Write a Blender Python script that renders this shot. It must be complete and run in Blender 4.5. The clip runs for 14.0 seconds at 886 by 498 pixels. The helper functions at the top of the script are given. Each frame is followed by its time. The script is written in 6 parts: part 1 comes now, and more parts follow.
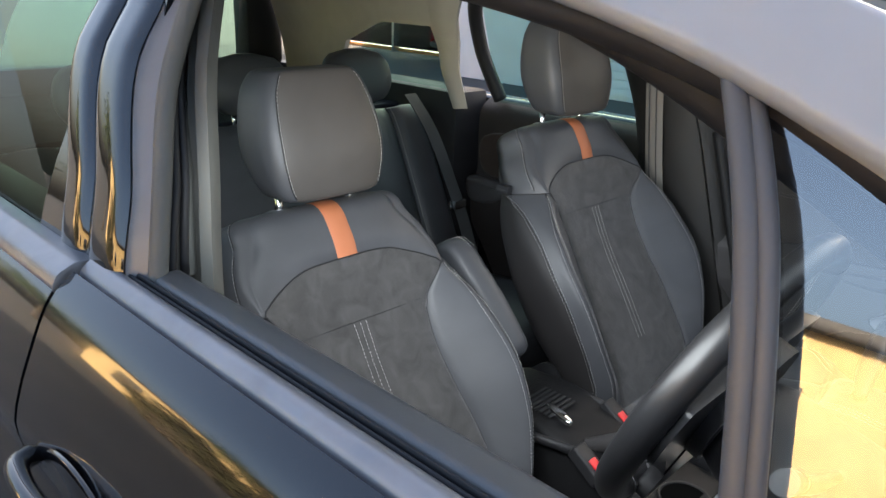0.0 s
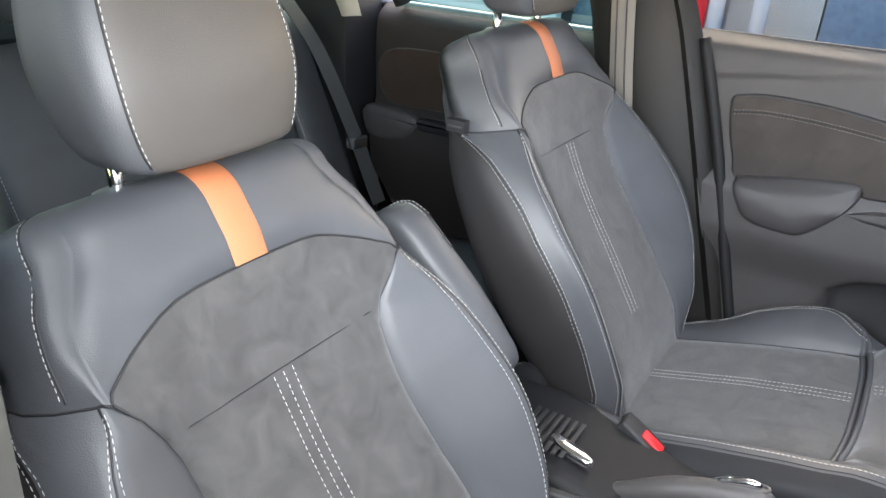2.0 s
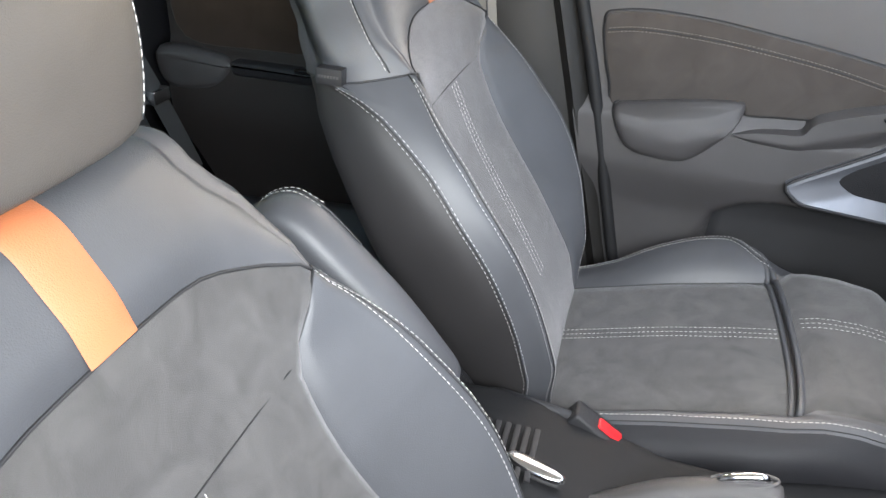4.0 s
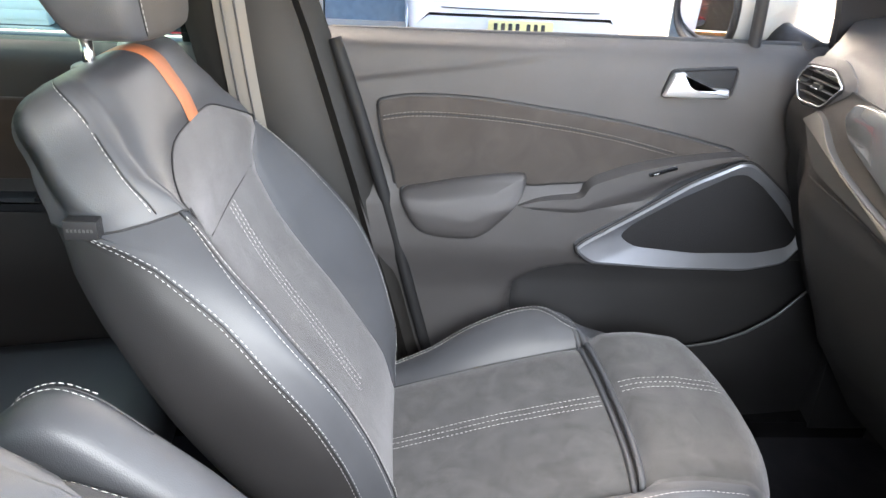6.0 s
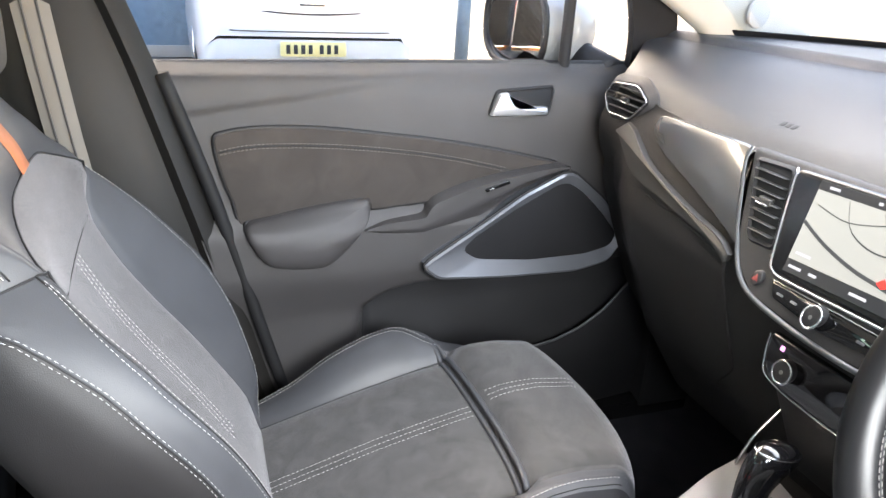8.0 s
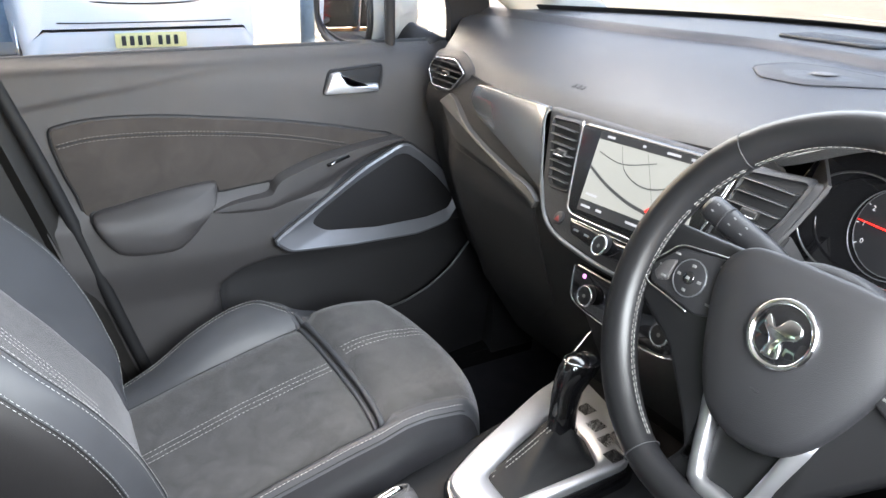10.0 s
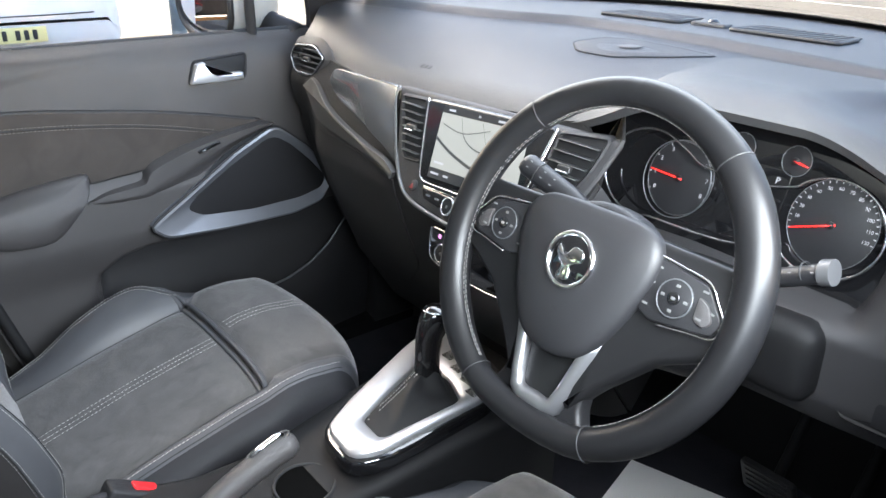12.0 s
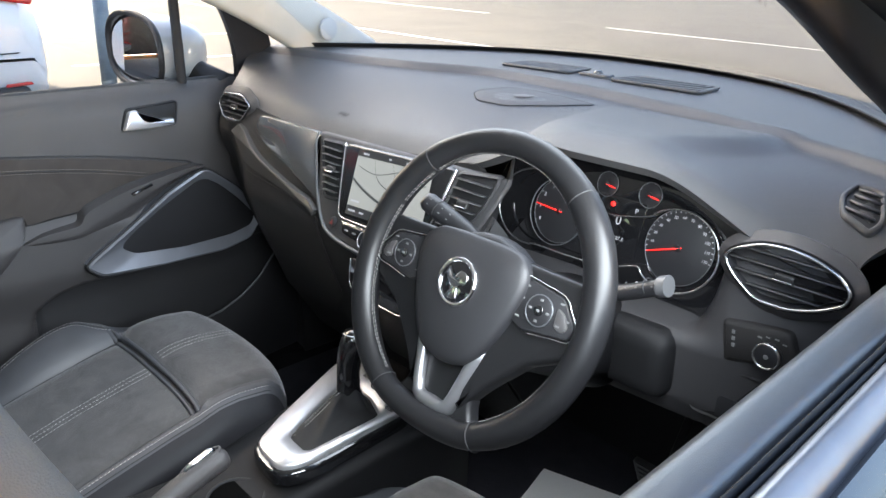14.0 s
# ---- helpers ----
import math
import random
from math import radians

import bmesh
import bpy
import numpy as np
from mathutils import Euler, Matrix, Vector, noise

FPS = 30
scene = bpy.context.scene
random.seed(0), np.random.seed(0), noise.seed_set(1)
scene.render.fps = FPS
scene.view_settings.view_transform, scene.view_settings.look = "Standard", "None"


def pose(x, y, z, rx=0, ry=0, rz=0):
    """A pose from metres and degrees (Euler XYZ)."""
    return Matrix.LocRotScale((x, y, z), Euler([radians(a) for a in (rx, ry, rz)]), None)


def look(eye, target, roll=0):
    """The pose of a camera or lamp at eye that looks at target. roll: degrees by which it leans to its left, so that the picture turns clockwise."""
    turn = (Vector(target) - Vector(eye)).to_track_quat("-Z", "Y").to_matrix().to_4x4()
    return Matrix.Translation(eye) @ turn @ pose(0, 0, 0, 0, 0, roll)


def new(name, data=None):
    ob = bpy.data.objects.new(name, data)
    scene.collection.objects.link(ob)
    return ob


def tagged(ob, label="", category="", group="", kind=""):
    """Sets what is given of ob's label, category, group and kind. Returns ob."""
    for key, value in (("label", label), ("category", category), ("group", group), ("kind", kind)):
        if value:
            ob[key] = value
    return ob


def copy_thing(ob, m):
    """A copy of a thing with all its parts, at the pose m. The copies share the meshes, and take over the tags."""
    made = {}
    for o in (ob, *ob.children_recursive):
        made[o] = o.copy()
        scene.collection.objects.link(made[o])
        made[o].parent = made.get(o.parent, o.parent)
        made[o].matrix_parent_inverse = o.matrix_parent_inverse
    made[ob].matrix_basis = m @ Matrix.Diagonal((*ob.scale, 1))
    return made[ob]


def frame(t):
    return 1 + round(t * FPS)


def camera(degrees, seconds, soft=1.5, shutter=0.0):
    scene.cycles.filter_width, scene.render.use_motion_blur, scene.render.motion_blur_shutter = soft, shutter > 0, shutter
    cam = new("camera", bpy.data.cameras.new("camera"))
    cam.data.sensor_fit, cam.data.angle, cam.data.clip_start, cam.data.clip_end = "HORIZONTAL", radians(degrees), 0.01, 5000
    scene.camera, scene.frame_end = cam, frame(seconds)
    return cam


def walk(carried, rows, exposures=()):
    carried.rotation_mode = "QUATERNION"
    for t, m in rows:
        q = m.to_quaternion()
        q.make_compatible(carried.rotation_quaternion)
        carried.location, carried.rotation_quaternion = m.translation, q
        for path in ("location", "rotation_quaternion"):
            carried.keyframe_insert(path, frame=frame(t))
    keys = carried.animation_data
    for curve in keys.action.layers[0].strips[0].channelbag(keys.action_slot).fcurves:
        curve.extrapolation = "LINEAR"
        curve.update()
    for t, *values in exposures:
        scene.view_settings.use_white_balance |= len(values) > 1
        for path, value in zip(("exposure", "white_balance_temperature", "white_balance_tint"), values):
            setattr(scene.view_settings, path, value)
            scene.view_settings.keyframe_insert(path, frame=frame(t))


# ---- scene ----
cam = camera(61.1, 14.0)
PATH = [
    (0, (1.052, 0.821, 1.434), (-0.306, -0.48, 0.752), 2.3),
    (0.5, (1.004, 0.677, 1.408), (-0.467, -0.471, 0.689), 3.1),
    (1, (0.929, 0.572, 1.366), (-0.584, -0.499, 0.615), 3.2),
    (1.5, (0.839, 0.47, 1.336), (-0.694, -0.537, 0.538), 3.0),
    (2, (0.781, 0.403, 1.319), (-0.767, -0.539, 0.471), 3.5),
    (2.2, (0.763, 0.374, 1.315), (-0.79, -0.537, 0.444), 3.6),
    (4.3, (0.599, 0.171, 1.26), (-1.126, -0.108, 0.288), 4.7),
    (4.5, (0.584, 0.171, 1.253), (-1.163, -0.033, 0.302), 4.7),
    (5, (0.544, 0.154, 1.268), (-1.232, 0.11, 0.348), 4.8),
    (5.5, (0.527, 0.152, 1.285), (-1.273, 0.19, 0.414), 3.3),
    (6, (0.52, 0.141, 1.304), (-1.294, 0.287, 0.474), 3.1),
    (6.5, (0.51, 0.123, 1.305), (-1.312, 0.398, 0.527), 3.4),
    (7, (0.506, 0.087, 1.313), (-1.306, 0.471, 0.559), 3.2),
    (7.5, (0.504, 0.069, 1.314), (-1.272, 0.595, 0.56), 3.5),
    (10, (0.628, 0.059, 1.334), (-0.942, 1.015, 0.545), 2.4),
    (10.5, (0.663, 0.06, 1.331), (-0.867, 1.081, 0.546), 2.2),
    (11, (0.696, 0.056, 1.337), (-0.791, 1.137, 0.548), 1.8),
    (11.5, (0.723, 0.046, 1.348), (-0.721, 1.17, 0.54), 1.7),
    (12, (0.749, 0.038, 1.355), (-0.652, 1.208, 0.536), 1.6),
    (12.5, (0.781, 0.027, 1.367), (-0.585, 1.246, 0.56), 1.6),
    (13, (0.811, 0.019, 1.375), (-0.54, 1.268, 0.591), 1.8),
    (13.5, (0.838, -0.001, 1.385), (-0.496, 1.281, 0.626), 1.9),
    (14, (0.865, -0.013, 1.4), (-0.455, 1.3, 0.669), 2.1),
]
EXPOSURES = [(0, 2.2, 6600, 11), (0.5, 2.9, 6950, 7), (1, 3.0, 6950, 9), (1.5, 3.15, 6850, 13), (2, 3.3, 6750, 13), (4.5, 3.55, 6800, 13), (5.2, 3.8, 6800, 13), (6, 3.82, 6850, 14), (7.5, 3.75, 6900, 14), (10, 3.45, 6650, 12), (11, 3.4, 6500, 11), (12.5, 3.25, 6400, 11), (14, 2.92, 6400, 11)]
walk(cam, [(t, look(eye, target, roll)) for t, eye, target, roll in PATH], EXPOSURES)

# ---- world, sun and exposure ----
SUN_ELEVATION = radians(22)
world = bpy.data.worlds.new("sky")
scene.world = world
world.use_nodes = True
sky = world.node_tree.nodes.new("ShaderNodeTexSky")
sky.sky_type, sky.sun_disc = "NISHITA", False
sky.sun_elevation, sky.sun_rotation = SUN_ELEVATION, radians(251)
sky.air_density, sky.dust_density = 0.9, 6.0
back = world.node_tree.nodes["Background"]
world.node_tree.links.new(sky.outputs[0], back.inputs[0])
back.inputs[1].default_value = 0.13
sun = new("sun", bpy.data.lights.new("sun", "SUN"))
sun.data.energy, sun.data.angle, sun.data.color = 4.0, radians(0.6), (1.0, 0.84, 0.64)
sun.matrix_world = look((0, 0, 0), (1.0, 0.35, -0.42))


def window_light(name, place, wide, high, watts):
    """An area lamp added inside a window opening to stand in for sky light."""
    l = new(name, bpy.data.lights.new(name, "AREA"))
    l.data.shape, l.data.size, l.data.size_y, l.data.energy, l.data.color = "RECTANGLE", wide, high, watts, (0.90, 0.97, 1.0)
    l.data.spread = radians(146)
    l.matrix_world = place
    return l


# added fill lamps: they brighten the cabin beyond what the sky gives
window_light("window_fill_front", look((.655, .37, 1.29), (-.6, .33, .82)), .54, .22, 1.6)
window_light("window_fill_rear", look((.65, -.50, 1.27), (-.4, -.50, 1.10)), .42, .22, 0.07)
window_light("window_fill_windscreen", look((0, .80, 1.405), (0, .22, .72)), 1.0, .22, 0.42)

# ---- materials ----


def material(name, colour, rough=0.5, metal=0.0, grain=0.0, grain_size=400.0, stain=0.0, stain_size=12.0, spec=0.5, coat=0.0, wave=0.0, nap=0.0):
    """A surface with fine relief (grain) and broad variation (stain) at real sizes."""
    m = bpy.data.materials.new(name)
    m.use_nodes = True
    nt = m.node_tree
    b = nt.nodes["Principled BSDF"]
    b.inputs["Roughness"].default_value, b.inputs["Metallic"].default_value = rough, metal
    b.inputs["Specular IOR Level"].default_value = spec
    b.inputs["Coat Weight"].default_value = coat
    b.inputs["Coat Roughness"].default_value = 0.03
    co = nt.nodes.new("ShaderNodeTexCoord").outputs["Object"]
    rgb = (*colour, 1)
    b.inputs["Base Color"].default_value = rgb
    if stain:
        n = nt.nodes.new("ShaderNodeTexNoise")
        n.inputs["Scale"].default_value, n.inputs["Detail"].default_value = stain_size, 6
        n.inputs["Distortion"].default_value = 0.9
        nt.links.new(co, n.inputs["Vector"])
        r = nt.nodes.new("ShaderNodeMapRange")
        r.inputs["From Min"].default_value, r.inputs["From Max"].default_value = 0.3, 0.7
        r.inputs["To Min"].default_value, r.inputs["To Max"].default_value = 1 - stain, 1 + stain
        nt.links.new(n.outputs[0], r.inputs[0])
        mx = nt.nodes.new("ShaderNodeVectorMath")
        mx.operation = "SCALE"
        mx.inputs[0].default_value = colour
        nt.links.new(r.outputs[0], mx.inputs["Scale"])
        nt.links.new(mx.outputs[0], b.inputs["Base Color"])
        r2 = nt.nodes.new("ShaderNodeMapRange")
        r2.inputs["To Min"].default_value, r2.inputs["To Max"].default_value = rough * (1 - stain * 0.5), min(1, rough * (1 + stain * 0.5))
        nt.links.new(n.outputs[0], r2.inputs[0])
        nt.links.new(r2.outputs[0], b.inputs["Roughness"])
    if grain:
        v = nt.nodes.new("ShaderNodeTexVoronoi")
        v.inputs["Scale"].default_value = grain_size
        nt.links.new(co, v.inputs["Vector"])
        bump = nt.nodes.new("ShaderNodeBump")
        bump.inputs["Strength"].default_value, bump.inputs["Distance"].default_value = grain, 0.001
        nt.links.new(v.outputs["Distance"], bump.inputs["Height"])
        nt.links.new(bump.outputs[0], b.inputs["Normal"])
        if wave:
            soft_fold = nt.nodes.new("ShaderNodeTexNoise")
            soft_fold.inputs["Scale"].default_value, soft_fold.inputs["Detail"].default_value = 28.0, 2
            fold = nt.nodes.new("ShaderNodeBump")
            fold.inputs["Strength"].default_value, fold.inputs["Distance"].default_value = wave, 0.006
            nt.links.new(co, soft_fold.inputs["Vector"])
            nt.links.new(soft_fold.outputs[0], fold.inputs["Height"])
            nt.links.new(fold.outputs[0], bump.inputs["Normal"])
    if nap:
        b.inputs["Sheen Weight"].default_value, b.inputs["Sheen Roughness"].default_value = nap, 0.45
        b.inputs["Sheen Tint"].default_value = (0.8, 0.8, 0.85, 1)
    return m


def glass(name, tint, ior=1.6):
    m = bpy.data.materials.new(name)
    m.use_nodes = True
    nt = m.node_tree
    nt.nodes.remove(nt.nodes["Principled BSDF"])
    out = nt.nodes["Material Output"]
    tr, gl, mix, fr = (nt.nodes.new("ShaderNode" + n) for n in ("BsdfTransparent", "BsdfGlossy", "MixShader", "Fresnel"))
    tr.inputs[0].default_value, gl.inputs["Roughness"].default_value, fr.inputs[0].default_value = (*tint, 1), 0.0, ior
    nt.links.new(fr.outputs[0], mix.inputs[0])
    nt.links.new(tr.outputs[0], mix.inputs[1])
    nt.links.new(gl.outputs[0], mix.inputs[2])
    nt.links.new(mix.outputs[0], out.inputs[0])
    return m


def glow(name, colour, strength):
    m = bpy.data.materials.new(name)
    m.use_nodes = True
    b = m.node_tree.nodes["Principled BSDF"]
    b.inputs["Base Color"].default_value = (*(c * .15 for c in colour), 1)
    b.inputs["Emission Color"].default_value, b.inputs["Emission Strength"].default_value = (*colour, 1), strength
    return m


LEATHER = material("black_leather", (0.060, 0.062, 0.069), 0.47, grain=0.16, grain_size=900, stain=0.10, stain_size=9, spec=0.5, wave=.05)
SUEDE = material("grey_suede", (0.068, 0.066, 0.065), 0.95, grain=0.3, grain_size=1500, stain=0.24, stain_size=26, spec=0.15, nap=.38)
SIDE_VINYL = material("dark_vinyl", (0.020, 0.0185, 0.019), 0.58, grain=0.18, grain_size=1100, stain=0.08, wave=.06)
# side vinyl again, darkened for the shade beside the seat cushions
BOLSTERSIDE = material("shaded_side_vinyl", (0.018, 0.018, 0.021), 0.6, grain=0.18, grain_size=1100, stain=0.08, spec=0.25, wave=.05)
CONSOLE = material("console_plastic", (0.010, 0.010, 0.011), 0.6, grain=0.3, grain_size=1300, stain=0.08, spec=0.25)
SPEAKERTRIM = material("satin_blue_grey_trim", (0.24, 0.25, 0.28), 0.32, 0.6, stain=0.05)
FORKSILVER = material("dull_silver", (0.40, 0.40, 0.42), 0.36, 0.9, stain=0.05)
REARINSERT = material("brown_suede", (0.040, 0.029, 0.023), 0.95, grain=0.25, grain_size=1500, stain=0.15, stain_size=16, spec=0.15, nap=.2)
THREAD = material("white_thread", (0.50, 0.49, 0.48), 0.8)
ORANGE = material("orange_leather", (0.44, 0.145, 0.062), 0.55, grain=0.25, grain_size=900, stain=0.06)
PLASTIC = material("soft_black_plastic", (0.056, 0.053, 0.054), 0.40, grain=0.4, grain_size=1300, stain=0.08, stain_size=6)
HARD = material("hard_black_plastic", (0.018, 0.018, 0.020), 0.45, grain=0.3, grain_size=1500, stain=0.1, spec=0.35)
DASH = material("dash_plastic", (0.052, 0.052, 0.054), 0.42, grain=0.45, grain_size=1200, stain=0.06, stain_size=5)
GLOSS = material("piano_black", (0.008, 0.008, 0.009), 0.06, coat=1.0)
GREYGLOSS = material("grey_gloss_trim", (0.05, 0.05, 0.05), 0.24, coat=0.5)
CHROME = material("chrome", (0.75, 0.75, 0.76), 0.12, 1.0)
SATIN = material("satin_silver", (0.72, 0.72, 0.73), 0.26, 1.0, stain=0.05)
GREYSATIN = material("grey_satin_trim", (0.15, 0.155, 0.165), 0.36, 0.6)
BELTLINE = material("satin_moulding", (0.34, 0.34, 0.35), 0.34, 0.6, stain=0.1)
RIMLEATHER = material("smooth_black_leather", (0.010, 0.010, 0.011), 0.37, grain=0.06, grain_size=1000, stain=0.12, spec=0.32)
RUBBER = material("rubber_seal", (0.018, 0.018, 0.02), 0.6, stain=0.15)
PAINT = material("black_car_paint", (0.008, 0.008, 0.009), 0.12, coat=1.0, stain=0.1)
CREAM = material("cream_pillar_trim", (0.55, 0.51, 0.44), 0.8, grain=0.2, grain_size=900, stain=0.05)
LINER = material("grey_headliner", (0.50, 0.48, 0.45), 0.95, grain=0.3, grain_size=1500, stain=0.06)
CARPET = material("black_carpet", (0.026, 0.027, 0.034), 1.0, grain=0.8, grain_size=500, stain=0.2, spec=0.1)
BELT = material("grey_belt_webbing", (0.20, 0.185, 0.165), 0.75, grain=0.4, grain_size=1200)
RED = material("red_button", (0.65, 0.015, 0.02), 0.35)
MESH = material("speaker_mesh", (0.02, 0.02, 0.022), 0.7, grain=0.9, grain_size=700, spec=0.15)
WHITE = material("white_paint", (0.8, 0.8, 0.8), 0.3, coat=0.6)
PAPER = material("white_paper", (0.8, 0.8, 0.8), 0.8)
ASPHALT = material("asphalt", (0.062, 0.060, 0.056), 0.9, grain=0.9, grain_size=90, stain=0.25, stain_size=0.6)
LINEPAINT = material("worn_road_paint", (0.6, 0.6, 0.58), 0.8, stain=0.3, stain_size=5)
GLASS = glass("clear_glass", (0.95, 0.97, 0.96))
QUARTER = glass("quarter_glass", (0.75, 0.78, 0.78), 3.2)
TINT = glass("tinted_glass", (0.50, 0.76, 0.68), 1.32)
MIRROR = material("mirror_glass", (0.9, 0.9, 0.9), 0.0, 1.0)
SLAT = material("vent_slat_plastic", (0.022, 0.022, 0.022), 0.36, grain=0.2, grain_size=1500, stain=0.08)
PADPLASTIC = material("airbag_cover", (0.016, 0.016, 0.018), 0.5, grain=0.15, grain_size=1300, stain=0.06)
COLLAR = material("grey_collar_plastic", (0.13, 0.125, 0.12), 0.35, stain=0.05)
STALK = material("stalk_plastic", (0.016, 0.016, 0.018), 0.38, grain=0.2, grain_size=1500)
STALKEND = material("stalk_end_plastic", (0.075, 0.075, 0.078), 0.4)
BLADE = material("dark_satin_blade", (0.026, 0.026, 0.025), 0.48, stain=0.06, spec=0.35)
GLOVE = material("glovebox_plastic", (0.022, 0.021, 0.021), 0.62, grain=0.4, grain_size=1300, stain=0.08, stain_size=6, spec=0.25)
SILLTRIM = material("sill_plastic", (0.108, 0.108, 0.107), 0.30, grain=0.2, grain_size=1300, stain=0.08, stain_size=6, spec=0.9)
MARKDIM = material("printed_grey", (0.15, 0.15, 0.15), 0.6)
DOORSUEDE = material("dark_door_suede", (0.058, 0.051, 0.047), 0.95, grain=0.25, grain_size=1500, stain=0.14, stain_size=16, spec=0.15, nap=.2)
SILVER = material("silver_paint", (0.62, 0.62, 0.64), 0.38, 0.75)
FRAMEGREY = material("satin_frame_grey", (0.20, 0.205, 0.22), 0.35, stain=0.08)
BOOT = material("soft_boot_leather", (0.016, 0.016, 0.017), 0.6, grain=0.3, grain_size=900, wave=.3, spec=0.25)
COVERMESH = material("speaker_cover_mesh", (0.060, 0.060, 0.061), 0.52, grain=0.4, grain_size=900, stain=0.05, spec=0.4)
HEADVINYL = material("brown_black_vinyl", (0.068, 0.061, 0.056), 0.5, grain=0.16, grain_size=1000, stain=0.07, wave=.06)
COLUMNBLACK = material("column_black", (0.009, 0.009, 0.010), 0.55, grain=0.3, grain_size=1400, spec=0.3)
KNEE = material("knee_plastic", (0.036, 0.035, 0.037), 0.5, grain=0.4, grain_size=1300, stain=0.08, stain_size=6)
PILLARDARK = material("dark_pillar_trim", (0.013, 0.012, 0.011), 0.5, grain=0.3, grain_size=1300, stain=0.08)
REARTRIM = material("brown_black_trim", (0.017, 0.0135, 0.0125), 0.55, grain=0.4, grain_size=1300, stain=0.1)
DIVIDER = material("matte_divider", (0.12, 0.12, 0.125), 0.42, stain=0.08)
# black of seal and screen border; in shallow recesses it paints their shade
WELL = material("black_trim_and_recess_shade", (0.006, 0.006, 0.007), 0.7)
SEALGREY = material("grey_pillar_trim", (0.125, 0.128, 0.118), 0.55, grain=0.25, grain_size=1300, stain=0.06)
SCREENGLASS = material("screen_glass", (0.012, 0.012, 0.013), 0.22, coat=0.2)
DIMRED = material("dull_red", (0.20, 0.02, 0.02), 0.5)
SLATEDGE = material("slat_front_edge", (0.075, 0.074, 0.073), 0.35)
# black without gloss, painting the shade of hollows that are not cut
PIT = material("recess_shade", (0.004, 0.004, 0.004), 1.0, spec=0.0)
# a harder plastic, its dark tone also standing for weaker light low down
LOWERTRIM = material("lower_door_plastic", (0.030, 0.030, 0.032), 0.45, grain=0.4, grain_size=1300, stain=0.1, stain_size=6)
THREADDIM = material("dull_thread", (0.22, 0.21, 0.20), 0.8)
PINKLIT = glow("pink_lamp", (.9, .35, .85), .2)
MARK = material("printed_white", (0.75, 0.75, 0.75), 0.6)

# ---- builders ----


def thing(name, label, category, group="", kind=""):
    return tagged(new(name), label, category, group, kind)


def mesh_part(name, verts, faces, mat, parent=None, label="", smooth=True):
    me = bpy.data.meshes.new(name)
    me.from_pydata([tuple(v) for v in verts], [], faces)
    me.materials.append(mat)
    if smooth:
        me.polygons.foreach_set("use_smooth", [True] * len(me.polygons))
    me.validate()
    ob = new(name, me)
    if parent:
        ob.parent = parent
    if label:
        ob["label"] = label
    return ob


def part(name, bm, mat, parent, label="", smooth=True):
    """Links a bmesh as one mesh object under a thing or a part."""
    bmesh.ops.recalc_face_normals(bm, faces=bm.faces[:])
    me = bpy.data.meshes.new(name)
    bm.to_mesh(me)
    bm.free()
    me.materials.append(mat)
    me.polygons.foreach_set("use_smooth", [smooth] * len(me.polygons))
    ob = new(name, me)
    if parent:
        ob.parent = parent
    if label:
        ob["label"] = label
    return ob


def sharp(ob, angle=35):
    me = ob.data
    bm = bmesh.new()
    bm.from_mesh(me)
    for e in bm.edges:
        e.smooth = len(e.link_faces) == 2 and e.calc_face_angle(0) < radians(angle)
    bm.to_mesh(me)
    bm.free()
    return ob


def curve(pts, n=8, closed=False):
    """A smooth line (Catmull-Rom) through points of any dimension, n steps a span."""
    p = [np.array(q, float) for q in pts]
    out, last = [], len(p) if closed else len(p) - 1
    for i in range(last):
        a, b, c, d = (p[(i + k) % len(p)] if closed else p[min(max(i + k, 0), len(p) - 1)] for k in (-1, 0, 1, 2))
        for j in range(n):
            t = j / n
            out.append(0.5 * (2 * b + (c - a) * t + (2 * a - 5 * b + 4 * c - d) * t * t + (3 * b - a - 3 * c + d) * t ** 3))
    if not closed:
        out.append(p[-1])
    return out


def rounded(pts, r, n=5):
    """A closed flat outline with its corners rounded to the radius r."""
    p = [np.array(q, float) for q in pts]
    out = []
    for i, b in enumerate(p):
        a, c = p[i - 1], p[(i + 1) % len(p)]
        u, w = a - b, c - b
        k = min(r, 0.45 * np.linalg.norm(u), 0.45 * np.linalg.norm(w))
        s, e = b + u / np.linalg.norm(u) * k, b + w / np.linalg.norm(w) * k
        for j in range(n + 1):
            t = j / n
            out.append((1 - t) ** 2 * s + 2 * t * (1 - t) * b + t * t * e)
    return out


def inset(pts, d):
    """The closed flat outline moved inwards by d."""
    p = [np.array(q, float) for q in pts]
    area = sum(p[i - 1][0] * p[i][1] - p[i][0] * p[i - 1][1] for i in range(len(p)))
    side, out = (1 if area > 0 else -1), []
    for i, b in enumerate(p):
        e = p[(i + 1) % len(p)] - p[i - 1]
        l = np.linalg.norm(e) or 1
        out.append(b + side * d * np.array((-e[1], e[0])) / l)
    return out


def loft(name, rings, mat, parent, label="", caps=(True, True), closed=True, smooth=True):
    n = len(rings[0])
    verts = [v for r in rings for v in r]
    faces = []
    for i in range(len(rings) - 1):
        for j in range(n if closed else n - 1):
            k = (j + 1) % n
            faces.append((i * n + j, i * n + k, (i + 1) * n + k, (i + 1) * n + j))
    if caps[0]:
        faces.append(tuple(range(n))[::-1])
    if caps[1]:
        faces.append(tuple(range((len(rings) - 1) * n, len(rings) * n)))
    return fixed(mesh_part(name, verts, faces, mat, parent, label, smooth))


